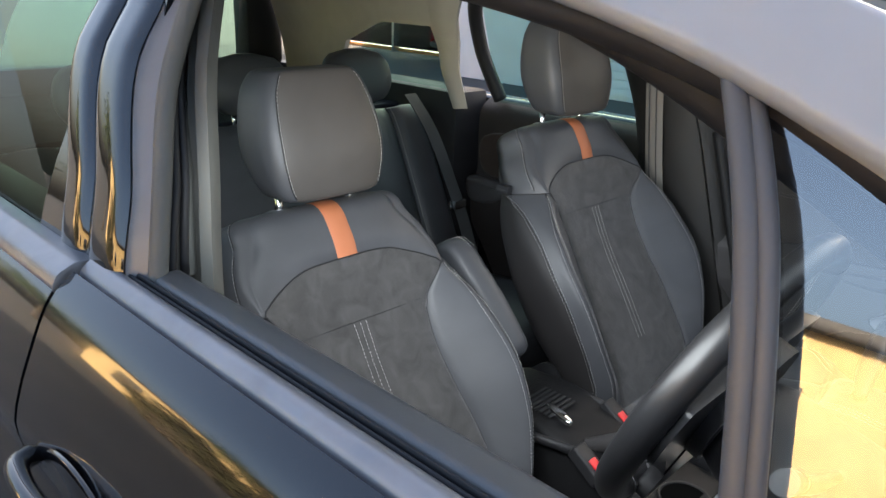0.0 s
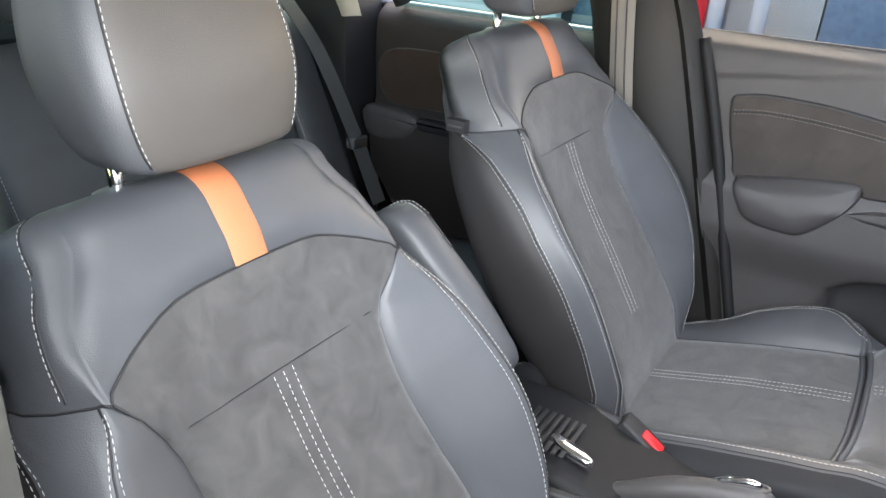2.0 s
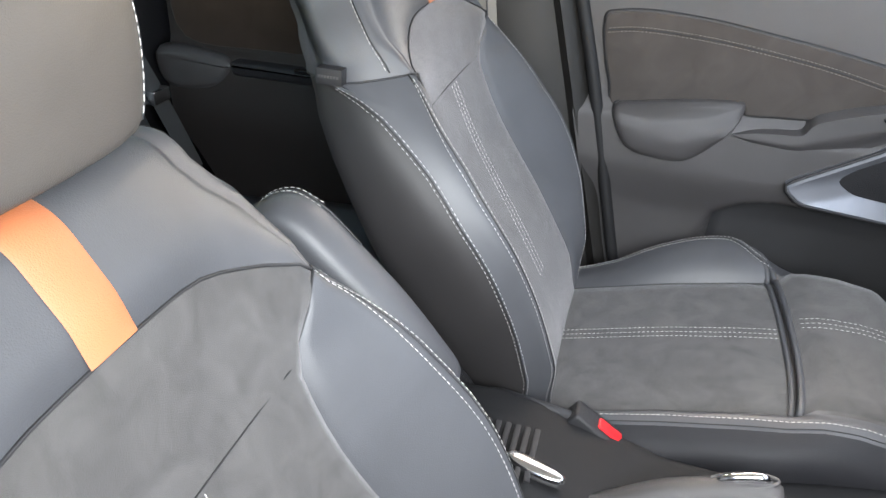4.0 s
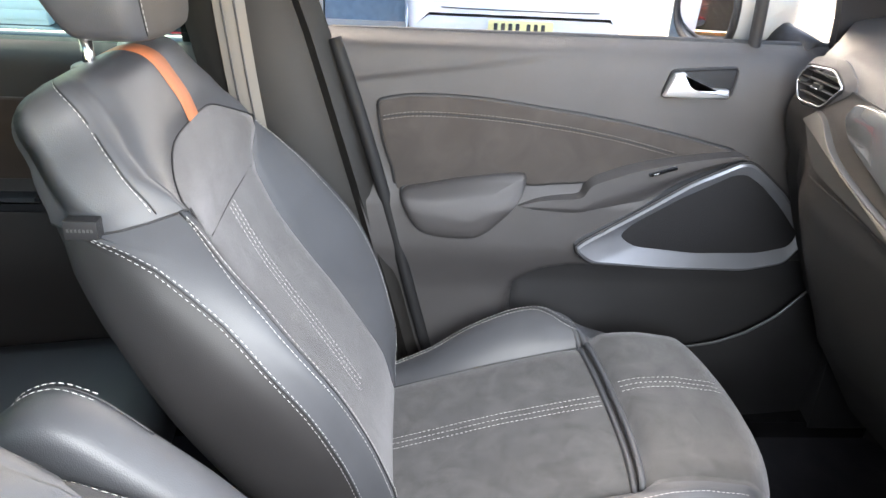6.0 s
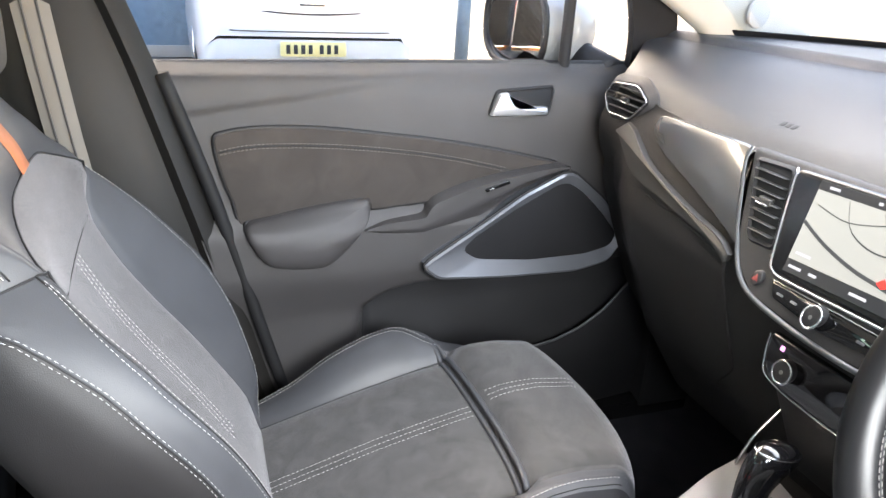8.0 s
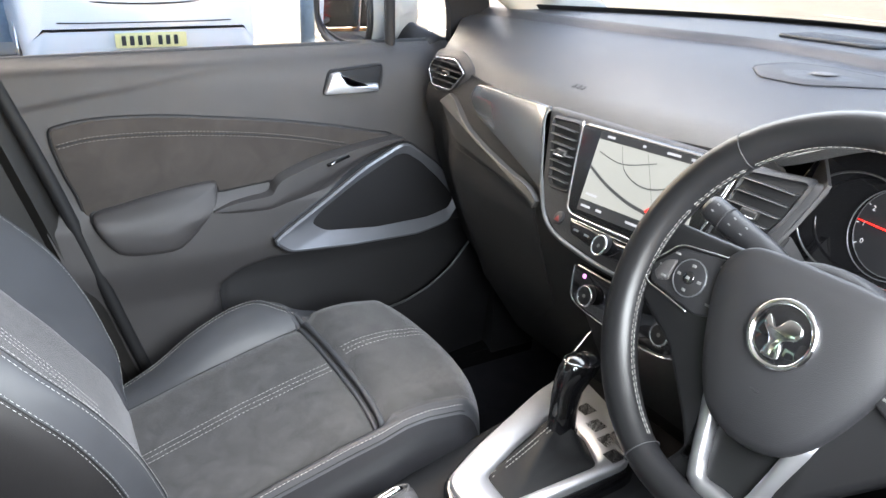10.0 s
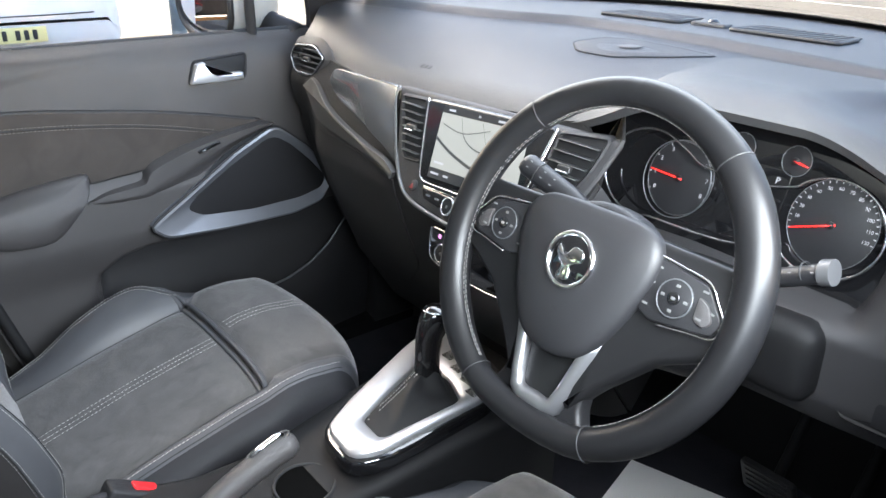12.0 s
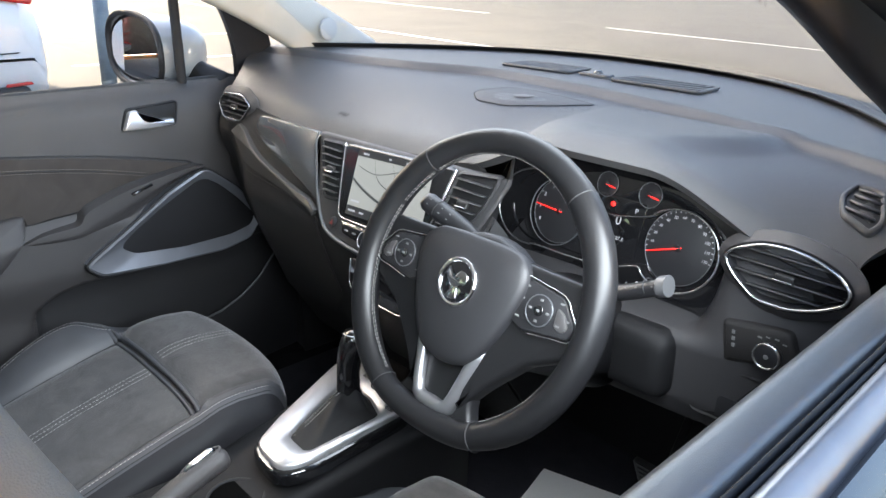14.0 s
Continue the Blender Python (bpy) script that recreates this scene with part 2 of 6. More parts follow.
def fixed(ob):
    bm = bmesh.new()
    bm.from_mesh(ob.data)
    bmesh.ops.recalc_face_normals(bm, faces=bm.faces[:])
    bm.to_mesh(ob.data)
    bm.free()
    return ob


def slab(name, outline, at, depth, mat, parent, edge=0.003, label="", base=0.0, crown=0.0):
    """A plate of a flat outline with rounded edges; at(a, b, h) gives the place of outline point (a, b) at height h."""
    o1, o2 = inset(outline, edge * 0.3), inset(outline, edge)
    rings = [[at(*q, base) for q in outline], [at(*q, base + depth - edge) for q in outline],
             [at(*q, base + depth - edge * 0.3) for q in o1], [at(*q, base + depth) for q in o2]]
    if crown:
        for k, h in ((0.1, 0.35), (0.25, 0.65), (0.45, 0.88), (0.7, 1.0)):
            c = sum(np.array(q) for q in o2) / len(o2)
            rings.append([at(*(np.array(q) * (1 - k) + c * k), base + depth + crown * h) for q in o2])
    return sharp(loft(name, rings, mat, parent, label), 50)


def surround(name, outer, inner, at, depth, mat, parent, label="", base=0.0, edge=0.002):
    """A ring-shaped bezel between two outlines of equally many points."""
    o1, i1 = inset(outer, edge), inset(inner, -edge)
    rings = [[at(*q, base) for q in outer], [at(*q, base + depth - edge) for q in outer], [at(*q, base + depth) for q in o1],
             [at(*q, base + depth) for q in i1], [at(*q, base + depth - edge) for q in inner], [at(*q, base) for q in inner]]
    return sharp(loft(name, rings, mat, parent, label, caps=(False, False)), 50)


def sloped_surround(name, outer, inner, at, high, low, mat, parent, label="", edge=0.003):
    """A ring-shaped bezel that falls from its outer edge to its inner one."""
    o1 = inset(outer, edge)
    rings = [[at(*q, 0) for q in outer], [at(*q, high - edge * .7) for q in outer], [at(*q, high) for q in o1], [at(*q, low) for q in inner], [at(*q, 0) for q in inner]]
    return sharp(loft(name, rings, mat, parent, label, caps=(False, False)), 40)


def resample(pts, n, closed=True):
    p = np.array([list(q) for q in pts] + ([list(pts[0])] if closed else []), float)
    s = np.concatenate(([0], np.cumsum(np.linalg.norm(np.diff(p, axis=0), axis=1))))
    at = np.linspace(0, s[-1], n + 1)[:-1] if closed else np.linspace(0, s[-1], n)
    return [np.array([np.interp(a, s, p[:, k]) for k in range(p.shape[1])]) for a in at]


def tube(name, pts, r, mat, parent, label="", closed=False, n=10, flat=1.0):
    """A round bar along a line in space; r is one radius or one a point."""
    p = [Vector(q) for q in pts]
    rs = [float(k) for k in r] if isinstance(r, (list, tuple)) else [float(r)] * len(p)
    rings, up = [], None
    for i, q in enumerate(p):
        a = p[(i - 1) % len(p)] if closed or i else q
        b = p[(i + 1) % len(p)] if closed or i < len(p) - 1 else q
        t = (b - a).normalized()
        if up is None:
            up = t.orthogonal().normalized()
        up = (up - up.dot(t) * t).normalized()
        w = t.cross(up)
        rings.append([q + rs[i] * (math.cos(k * 2 * math.pi / n) * up + flat * math.sin(k * 2 * math.pi / n) * w) for k in range(n)])
    if closed:
        rings.append(rings[0])
    return loft(name, rings, mat, parent, label, caps=(not closed, not closed))


def stitches(name, pts, parent, pitch=0.006, length=0.0042, r=0.0006, mat=None):
    """A line of single stitches along a line in space, as one part."""
    line = resample([tuple(q) for q in pts], max(3, int(sum((Vector(a) - Vector(b)).length for a, b in zip(pts, pts[1:])) / pitch)), False)
    verts, faces = [], []
    for a, b in zip(line, line[1:]):
        a, b = Vector(a), Vector(b)
        t = (b - a).normalized()
        u = t.orthogonal().normalized()
        w = t.cross(u)
        k = len(verts)
        e = a + t * length
        for q, s in ((a, 0.5), (a + t * length * 0.25, 1), (e - t * length * 0.25, 1), (e, 0.5)):
            verts += [q + r * s * (u * x + w * y) for x, y in ((1, 0), (0, 1), (-1, 0), (0, -1))]
        faces += [(k + 4 * i + j, k + 4 * i + (j + 1) % 4, k + 4 * i + 4 + (j + 1) % 4, k + 4 * i + 4 + j) for i in range(3) for j in range(4)]
    return mesh_part(name, verts, faces, mat or THREAD, parent)


def box(name, lo, hi, mat, parent, r=0.004, label="", seg=2):
    bm = bmesh.new()
    bmesh.ops.create_cube(bm, size=1)
    for v in bm.verts:
        v.co = Vector(lo) + Vector((v.co[k] + 0.5) * (hi[k] - lo[k]) for k in range(3))
    if r:
        bmesh.ops.bevel(bm, geom=bm.edges[:], offset=r, segments=seg, affect="EDGES", profile=0.6)
    return sharp(part(name, bm, mat, parent, label), 40)


def sheet(name, f, nu, nv, mat, parent, label="", thick=0.0):
    """A curved sheet f(u, v) over the unit square; with a thickness it is closed behind along -thick * normal."""
    g = [[Vector(f(i / nu, j / nv)) for j in range(nv + 1)] for i in range(nu + 1)]
    verts = [q for row in g for q in row]
    m = nv + 1
    faces = [(i * m + j, (i + 1) * m + j, (i + 1) * m + j + 1, i * m + j + 1) for i in range(nu) for j in range(nv)]
    if thick:
        norms = [Vector() for _ in verts]
        for q in faces:
            nn = (verts[q[2]] - verts[q[0]]).cross(verts[q[3]] - verts[q[1]])
            for k in q:
                norms[k] += nn
        k0 = len(verts)
        verts += [v - thick * nn.normalized() for v, nn in zip(verts, norms)]
        faces += [tuple(k0 + k for k in reversed(q)) for q in faces[:nu * nv]]
        rim = [(i, 0) for i in range(nu)] + [(nu, j) for j in range(nv)] + [(i, nv) for i in range(nu, 0, -1)] + [(0, j) for j in range(nv, 0, -1)]
        ids = [i * m + j for i, j in rim]
        faces += [(b, a, a + k0, b + k0) for a, b in zip(ids, ids[1:] + ids[:1])]
    return sharp(mesh_part(name, verts, faces, mat, parent, label), 60)


def smoothstep(a, b, x):
    t = min(1, max(0, (x - a) / (b - a)))
    return t * t * (3 - 2 * t)


def interp(x, pairs):
    """Smooth interpolation through (x, value) pairs, without bumps between them."""
    if x <= pairs[0][0]:
        return pairs[0][1]
    if x >= pairs[-1][0]:
        return pairs[-1][1]
    k = max(i for i in range(len(pairs) - 1) if pairs[i][0] <= x)
    (x0, y0), (x1, y1) = pairs[k], pairs[k + 1]
    h = x1 - x0

    def slope(i):
        if i == 0 or i == len(pairs) - 1:
            return 0.0
        a = (pairs[i][1] - pairs[i - 1][1]) / (pairs[i][0] - pairs[i - 1][0])
        b = (pairs[i + 1][1] - pairs[i][1]) / (pairs[i + 1][0] - pairs[i][0])
        return 0.0 if a * b <= 0 else 2 * a * b / (a + b)
    t = (x - x0) / h
    m0, m1 = slope(k) * h, slope(k + 1) * h
    return (2 * t ** 3 - 3 * t * t + 1) * y0 + (t ** 3 - 2 * t * t + t) * m0 + (3 * t * t - 2 * t ** 3) * y1 + (t ** 3 - t * t) * m1


def lerp(x, pairs):
    return float(np.interp(x, [p[0] for p in pairs], [p[1] for p in pairs]))

# ---- front seats ----
RECLINE = Vector((0, -0.521, 0.854)), Vector((0, 0.854, 0.521))
BACK_FOOT = Vector((0, 0.14, 0.68))
TOP_ROW, TOP_V, DOME = 36, 0.512, 0.045


def back_point(i, v, side, rise=0.0):
    """Column i (0 front middle .. 40 rear middle) of the backrest's section at the height v; rise lifts it off the surface."""
    phi = 0.0
    if v > TOP_V:
        phi, v = min(1.0, (v - TOP_V) / DOME), TOP_V
    w = interp(v, ((-.1, .140), (0, .147), (.10, .145), (.18, .136), (.27, .130), (.335, .135), (.365, .153), (.394, .178), (.46, .168), (.512, .140)))
    crest = interp(v, ((-.1, .165), (0, .195), (.1, .222), (.2, .232), (.3, .219), (.345, .205), (.394, .185), (.43, .193), (.47, .187), (.512, .169)))
    wide = interp(v, ((-.1, .20), (.03, .225), (.13, .252), (.24, .262), (.34, .25), (.394, .233), (.43, .214), (.48, .204), (.512, .187)))
    bol = interp(v, ((-.1, .0), (.0, .03), (.1, .055), (.18, .063), (.27, .054), (.34, .034), (.394, .017), (.42, .005), (.45, -.009), (.48, -.017), (.512, -.021)))
    n0 = interp(v, ((-.1, -.035), (.0, -.014), (.1, -.014), (.25, -.018), (.345, -.011), (.40, .002), (.45, .009), (.48, .014), (.512, .014)))
    th = lerp(v, ((-.1, .124), (.2, .117), (.40, .112), (.50, .100)))
    e = smoothstep(.345, .394, v)
    ctrl = [(0, n0), (w * .5, n0 + .001 + bol * .1 * e), (w * .9, n0 + .003 + bol * .6 * e), (w, n0 + .001 + bol * .95 * e), (w + (crest - w) * .16, n0 + bol * (.13 + .85 * e) + .004 * (1 - e)), (w + (crest - w) * .56, n0 + bol * (.60 + .4 * e) + .003 * (1 - e) - .001 * e),
            (crest, n0 + bol - .007 * e), (crest + (wide - crest) * .62, n0 + bol - .024 - .007 * e), (wide, n0 + bol - .052 - .012 * smoothstep(.39, .44, v)), (wide - .002, -.065), (wide - .012, -th + .02),
            (wide - .04, -th), (wide * .5, -th - .008), (0, -th - .01)]
    knots = [0, 4, 8, 10, 12, 16, 20, 23, 26, 29, 32, 34, 37, 40]
    for k in range(len(knots) - 1):
        if i <= knots[k + 1]:
            break
    t = (i - knots[k]) / (knots[k + 1] - knots[k])
    a, b, c, d = (np.array(ctrl[min(max(k + q, 0), len(ctrl) - 1)]) for q in (-1, 0, 1, 2))
    if k == 0:
        a = np.array((-ctrl[1][0], ctrl[1][1]))
    p = 0.5 * (2 * b + (c - a) * t + (2 * a - 5 * b + 4 * c - d) * t * t + (3 * b - a - 3 * c + d) * t ** 3)
    u, n = p
    if phi:
        s, c = math.sin(phi * math.pi / 2), math.cos(phi * math.pi / 2)
        u *= interp(s, ((0, 1), (.5, .98), (.8, .92), (.95, .80), (1, .68)))
        n = -.05 + (n + .05) * c ** 0.7
        v = TOP_V + DOME * s
    if i == 10:
        n -= 0.005 * (1 - e)
    n += rise
    return BACK_FOOT + Vector((side * u, 0, 0)) + RECLINE[0] * float(v) + RECLINE[1] * float(n)


def back_v(i, j):
    """Height of row j in column i: row 22 follows the arched upper seam of the middle panel."""
    seam = lerp(i, ((0, .449), (2.5, .448), (3.6, .4465), (4.4, .443), (5.2, .437), (6, .4295), (8, .4115), (10, .394), (14, .395), (20, .398), (23, .425), (26, .448), (40, .456)))
    if j <= 22:
        return -0.11 + (seam + 0.11) * j / 22
    if j <= 27:
        return seam + (TOP_V - seam) * (j - 22) / 5
    return TOP_V + DOME * (j - 27) / (TOP_ROW - 27)


def side_col(i, j):
    """Columns bent so that column 26 follows the sewn edge of the side panel."""
    c = interp(j, ((0, 24.3), (5, 24.3), (9, 24.0), (11.8, 23.8), (15.8, 23.5), (17.5, 23.8), (19.1, 24.7), (20.3, 26.6), (21.3, 29.6), (22, 33.2)))
    if 20 < i <= 26:
        return 20 + (c - 20) * (i - 20) / 6
    if 26 < i < 34:
        return c + (34 - c) * (i - 26) / 8
    return i


def back_patch(name, cols, rows, mat, parent, sides=(1, -1), label=""):
    verts, faces = [], []
    for side in sides:
        k0, m = len(verts), rows[1] - rows[0] + 1
        for i in range(cols[0], cols[1] + 1):
            for j in range(rows[0], rows[1] + 1):
                dip = 0.003 if (j == 22 and i <= 26) else 0.0
                verts.append(back_point(side_col(i, j), back_v(i, j), side, -dip))
        for i in range(cols[1] - cols[0]):
            for j in range(m - 1):
                q = (k0 + i * m + j, k0 + (i + 1) * m + j, k0 + (i + 1) * m + j + 1, k0 + i * m + j + 1)
                faces.append(q if side > 0 else q[::-1])
    ob = mesh_part(name, verts, faces, mat, parent, label)
    bm = bmesh.new()
    bm.from_mesh(ob.data)
    bmesh.ops.remove_doubles(bm, verts=bm.verts[:], dist=1e-5)
    bm.to_mesh(ob.data)
    bm.free()
    return ob


def cushion_point(i, s, side, rise=0.0):
    """Column i (0 middle .. 24 underneath) of the seat cushion at s (0 rear .. 1 front edge, 2 bottom of the nose)."""
    nose = max(0.0, s - 1.0)
    y0 = 0.04 + 0.55 * min(s, 1.0)
    z0 = lerp(y0, ((.04, .575), (.14, .592), (.3, .64), (.40, .664), (.46, .676), (.50, .686), (.55, .691), (.6, .688)))
    lift = lerp(y0, ((.458, 0), (.4625, .001), (.469, .019), (.485, .0205), (.52, .019), (.56, .0155), (.6, .012)))
    if side < 0:
        bol = interp(y0, ((.04, .0), (.2, .010), (.28, .036), (.35, .047), (.41, .041), (.462, .016), (.50, -.010), (.56, -.030), (.6, -.038)))
    else:
        bol = interp(y0, ((.04, .012), (.2, .018), (.36, .019), (.46, .017), (.52, .014), (.6, .007)))
    w, wide = (.142, lerp(y0, ((.04, .215), (.2, .236), (.45, .244), (.59, .236)))) if side < 0 else (.187, lerp(y0, ((.04, .225), (.2, .255), (.45, .262), (.59, .256))))
    e = smoothstep(.460, .470, y0)
    ctrl = [(0, lift), (w * .55, lift), (w * .95, lift + .001), (w, lift - .002 - .003 * e), (w + .02 - .008 * e, (bol * .55 + .003) * (1 - e) + (bol * .85 + lift * .1) * e) if side < 0 else (w + .014, bol * .8 + .002), (wide - (.035 if side < 0 else .043), bol), (wide - .008, bol - .012 - (.006 if side > 0 else 0)),
            (wide, bol - .045), (wide - .006, -.075), (wide - .03, -.12), (0, -.13)]
    knots = [0, 3, 6, 7, 9, 12, 15, 17, 19, 21, 24]
    for k in range(len(knots) - 1):
        if i <= knots[k + 1]:
            break
    t = (i - knots[k]) / (knots[k + 1] - knots[k])
    a, b, c, d = (np.array(ctrl[min(max(k + q, 0), len(ctrl) - 1)]) for q in (-1, 0, 1, 2))
    u, h = 0.5 * (2 * b + (c - a) * t + (2 * a - 5 * b + 4 * c - d) * t * t + (3 * b - a - 3 * c + d) * t ** 3)
    h += rise
    y = y0 - (0.075 if side < 0 else .060) * (u / 0.25) ** 3 * smoothstep(.3, .6, y0)
    if nose:
        a = nose * math.pi / 2
        y += 0.070 * math.sin(a) * (1 - 0.45 * (u / .26) ** 2)
        h = -.07 + (h + .07) * math.cos(a) if h > -.07 else h
    return Vector((side * u, y, z0 + h))


def cushion_patch(name, cols, spans, mat, parent, sides=(1, -1), label=""):
    verts, faces = [], []
    for side in sides:
        k0, m = len(verts), len(spans)
        for i in range(cols[0], cols[1] + 1):
            for s in spans:
                dip = 0.006 if (abs(s - 0.765) < 0.004 and i <= 7) else 0.0
                verts.append(cushion_point(i, s, side, -dip))
        for i in range(cols[1] - cols[0]):
            for j in range(m - 1):
                q = (k0 + i * m + j, k0 + (i + 1) * m + j, k0 + (i + 1) * m + j + 1, k0 + i * m + j + 1)
                faces.append(q[::-1] if side > 0 else q)
    ob = mesh_part(name, verts, faces, mat, parent, label)
    bm = bmesh.new()
    bm.from_mesh(ob.data)
    bmesh.ops.remove_doubles(bm, verts=bm.verts[:], dist=1e-5)
    bm.to_mesh(ob.data)
    bm.free()
    return ob


def headrest_point(a, h, grow=0.0):
    """A point of the headrest's skin: a round it in radians (0 ahead), h from 0 at its foot to 1 at its top."""
    e = min(1.0, (math.sin(min(max(h, 0.0), 1.0) * math.pi)) ** 0.07) if 0 < h < 1 else 0.0
    wide = interp(h, ((0, .110), (.35, .114), (.8, .107), (1, .098))) * e + grow
    deep = interp(h, ((0, .048), (.4, .056), (1, .046))) * e + grow
    c, s = math.cos(a), math.sin(a)
    x = wide * math.copysign(abs(s) ** 0.32, s)
    y = deep * math.copysign(abs(c) ** 0.42, c) - 0.35 * (x / .13) ** 2 * 0.05
    z = 0.194 * h
    return Vector((x, -0.134 + y - 0.22 * z, 1.164 + z))


def front_seat(label):
    seat = thing("front_seat", label, "car seat", "front seats")
    back_patch("backrest_panel", (0, 10), (0, 22), SUEDE, seat, label="grey suede middle panel")
    back_patch("yoke", (0, 26), (22, TOP_ROW), LEATHER, seat, label="black leather shoulder piece")
    for side in (1, -1):
        back_patch("backrest_bolster", (10, 26), (0, 22), LEATHER, seat, (side,), "black leather side bolster")
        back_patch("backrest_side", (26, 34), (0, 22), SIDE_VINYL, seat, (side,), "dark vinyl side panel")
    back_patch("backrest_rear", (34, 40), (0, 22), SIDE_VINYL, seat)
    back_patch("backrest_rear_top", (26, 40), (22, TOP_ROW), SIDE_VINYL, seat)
    # orange strap over the shoulder, from the headrest to the panel seam
    rows = [(back_v(0, 22) + (TOP_V + DOME * .985 - back_v(0, 22)) * k / 28) for k in range(29)]
    verts = [back_point(0, v, 1, 0.0018) + Vector((x, 0, 0)) for v in rows for x in (-.020, -.018, .018, .020)]
    for k in range(29):
        verts[4 * k] -= 0.0012 * RECLINE[1]
        verts[4 * k + 3] -= 0.0012 * RECLINE[1]
    faces = [(4 * k + j, 4 * k + j + 1, 4 * k + j + 5, 4 * k + j + 4) for k in range(28) for j in range(3)]
    mesh_part("strap", verts, faces, ORANGE, seat, "orange leather strap")
    # stitching of the backrest
    for u in (0.026, 0.012, -0.002):
        i = abs(u) / .162 * 8
        stitches("stitching", [back_point(i, v, 1 if u > 0 else -1, 0.0008) for v in np.linspace(.04, .345, 14)], seat, 0.0065, .0044, .00040)
    for side in (1, -1):
        for d in (-1.0, .75):
            stitches("stitching", [back_point(20 + d * min(1.0, (22.4 - j) / 5), back_v(20, j), side, 0.0008) for j in np.linspace(1, 21.8, 30)], seat, 0.0062, .0044, .00040)
        tube("seam", [back_point(20, back_v(20, j), side, -.0002) for j in np.linspace(0, 22, 32)], .0010, RUBBER, seat, n=6)
        for d in (.30, -.30):
            stitches("stitching", [back_point(side_col(26, j) + d, back_v(26, j), side, 0.0) + Vector((side * .0010, 0, 0)) for j in range(2, 22)], seat, 0.0068, .0044, .00038, THREAD)
        tube("seam", [back_point(side_col(26, j), back_v(26, j), side, 0.0) + Vector((side * .0002, 0, 0)) for j in range(1, 23)], .0011, RUBBER, seat, n=6)
        stitches("stitching", [back_point(20.7 + 1.5 * max(0, (.47 - v) / .07) ** 2, v, side, 0.001) for v in np.linspace(.414, .546, 20)], seat, 0.006, .0044, .00040)
        tube("seam", [back_point(20.35 + 1.5 * max(0, (.47 - v) / .07) ** 2, v, side, 0.0003) for v in np.linspace(.410, .55, 20)], .0009, RUBBER, seat, n=6)
        tube("seam", [back_point(side_col(i, 22), back_v(i, 22), side, -.0022) for i in range(10, 27)], .0013, RUBBER, seat, n=6)
        tube("seam", [back_point(10, back_v(10, j), side, -.0002) for j in range(0, 23)], .0013, RUBBER, seat, n=6)
        tube("seam", [back_point(i, back_v(i, 22), side, -.0024) for i in range(0, 11)], .0013, RUBBER, seat, n=6)
    tube("seam", [back_point(abs(k) / 20 * 9.9, .346, 1 if k > 0 else -1, .0004) for k in range(-20, 21)], .0007, RUBBER, seat, n=5)
    # sewn-in fabric tag on the side, its print as bars
    tag = box("tag", (.220, -.148, 1.016), (.2355, -.118, 1.034), HARD, seat, .0015, "small black sewn-in tag")
    for k in range(7):
        box("print_bar", (.2353, -.145 + .0035 * k, 1.0235), (.2358, -.143 + .0035 * k, 1.0265), PLASTIC, tag, 0)
    # cushion
    rear, front = [k * .765 / 12 for k in range(13)], [.765 + .235 * k / 6 for k in range(7)] + [1 + k / 8 for k in range(1, 9)]
    cushion_patch("cushion_panel", (0, 7), rear, SUEDE, seat, label="grey suede cushion panel")
    pad = cushion_patch("thigh_pad", (0, 7), front, SUEDE, seat, label="grey suede thigh pad")
    cushion_patch("pad_edge", (7, 9), front, SUEDE, pad, (-1,))
    cushion_patch("bolster_end", (9, 13), front, LEATHER, seat, (-1,))
    cushion_patch("pad_edge", (7, 8), front, SUEDE, pad, (1,))
    cushion_patch("bolster_end", (8, 13), front, LEATHER, seat, (1,))
    for side in (1, -1):
        bolster = cushion_patch("cushion_bolster", (7, 13), rear, LEATHER, seat, (side,), "black leather cushion bolster")
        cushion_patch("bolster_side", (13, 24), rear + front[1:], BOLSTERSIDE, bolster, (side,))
        for d in ((-.5, .6) if side < 0 else (-.9,)):
            stitches("stitching", [cushion_point(12.6 + d - (2.4 * smoothstep(.62, .77, s) if side < 0 else 0), s, side, 0.001) for s in np.linspace(.08, .78 if side < 0 else 1.22, 40)], seat, 0.0062, .0044, .00040)
        tube("seam", [cushion_point(12.6 - (2.4 * smoothstep(.62, .77, s) if side < 0 else 0), s, side, 0.0) for s in np.linspace(.04, .78 if side < 0 else 1.25, 30)], .0009, RUBBER, seat, n=6)
        tube("seam", [cushion_point(7, s, side, 0.0005) for s in np.linspace(.02, .76, 28)], .0014, RUBBER, seat, n=6)
    for u in (-0.015, 0, 0.015):
        for lo, hi in ((.06, .745), (.785, 1.25)):
            stitches("stitching", [cushion_point(abs(u) / (.187 if u > 0 else .142) * 6, s, 1 if u > 0 else -1, 0.0008) for s in np.linspace(lo, hi, 14)], seat, 0.0065, .0044, .00040)
    for d, q in ((-.008, .0045), (.008, .0045), (0, .002)):
        tube("seam_piping", [cushion_point(i, .765 + d, s, -.003) for s, r in ((-1, range(14, -1, -1)), (1, range(1, 8))) for i in r], q, RUBBER if q < .003 else LEATHER, seat, n=8)
    box("seat_base", (-.20, .02, .36), (.20, .52, .58), HARD, seat, .02)
    # headrest
    n, m = 96, 22
    for nm, lo, hi, mat in (("headrest_face", -9, 9, HEADVINYL), ("headrest_shell", 9, 87, LEATHER)):
        verts = [headrest_point(2 * math.pi * k / n, .5 - .5 * math.cos(math.pi * j / m)) for k in range(lo, hi + 1) for j in range(m + 1)]
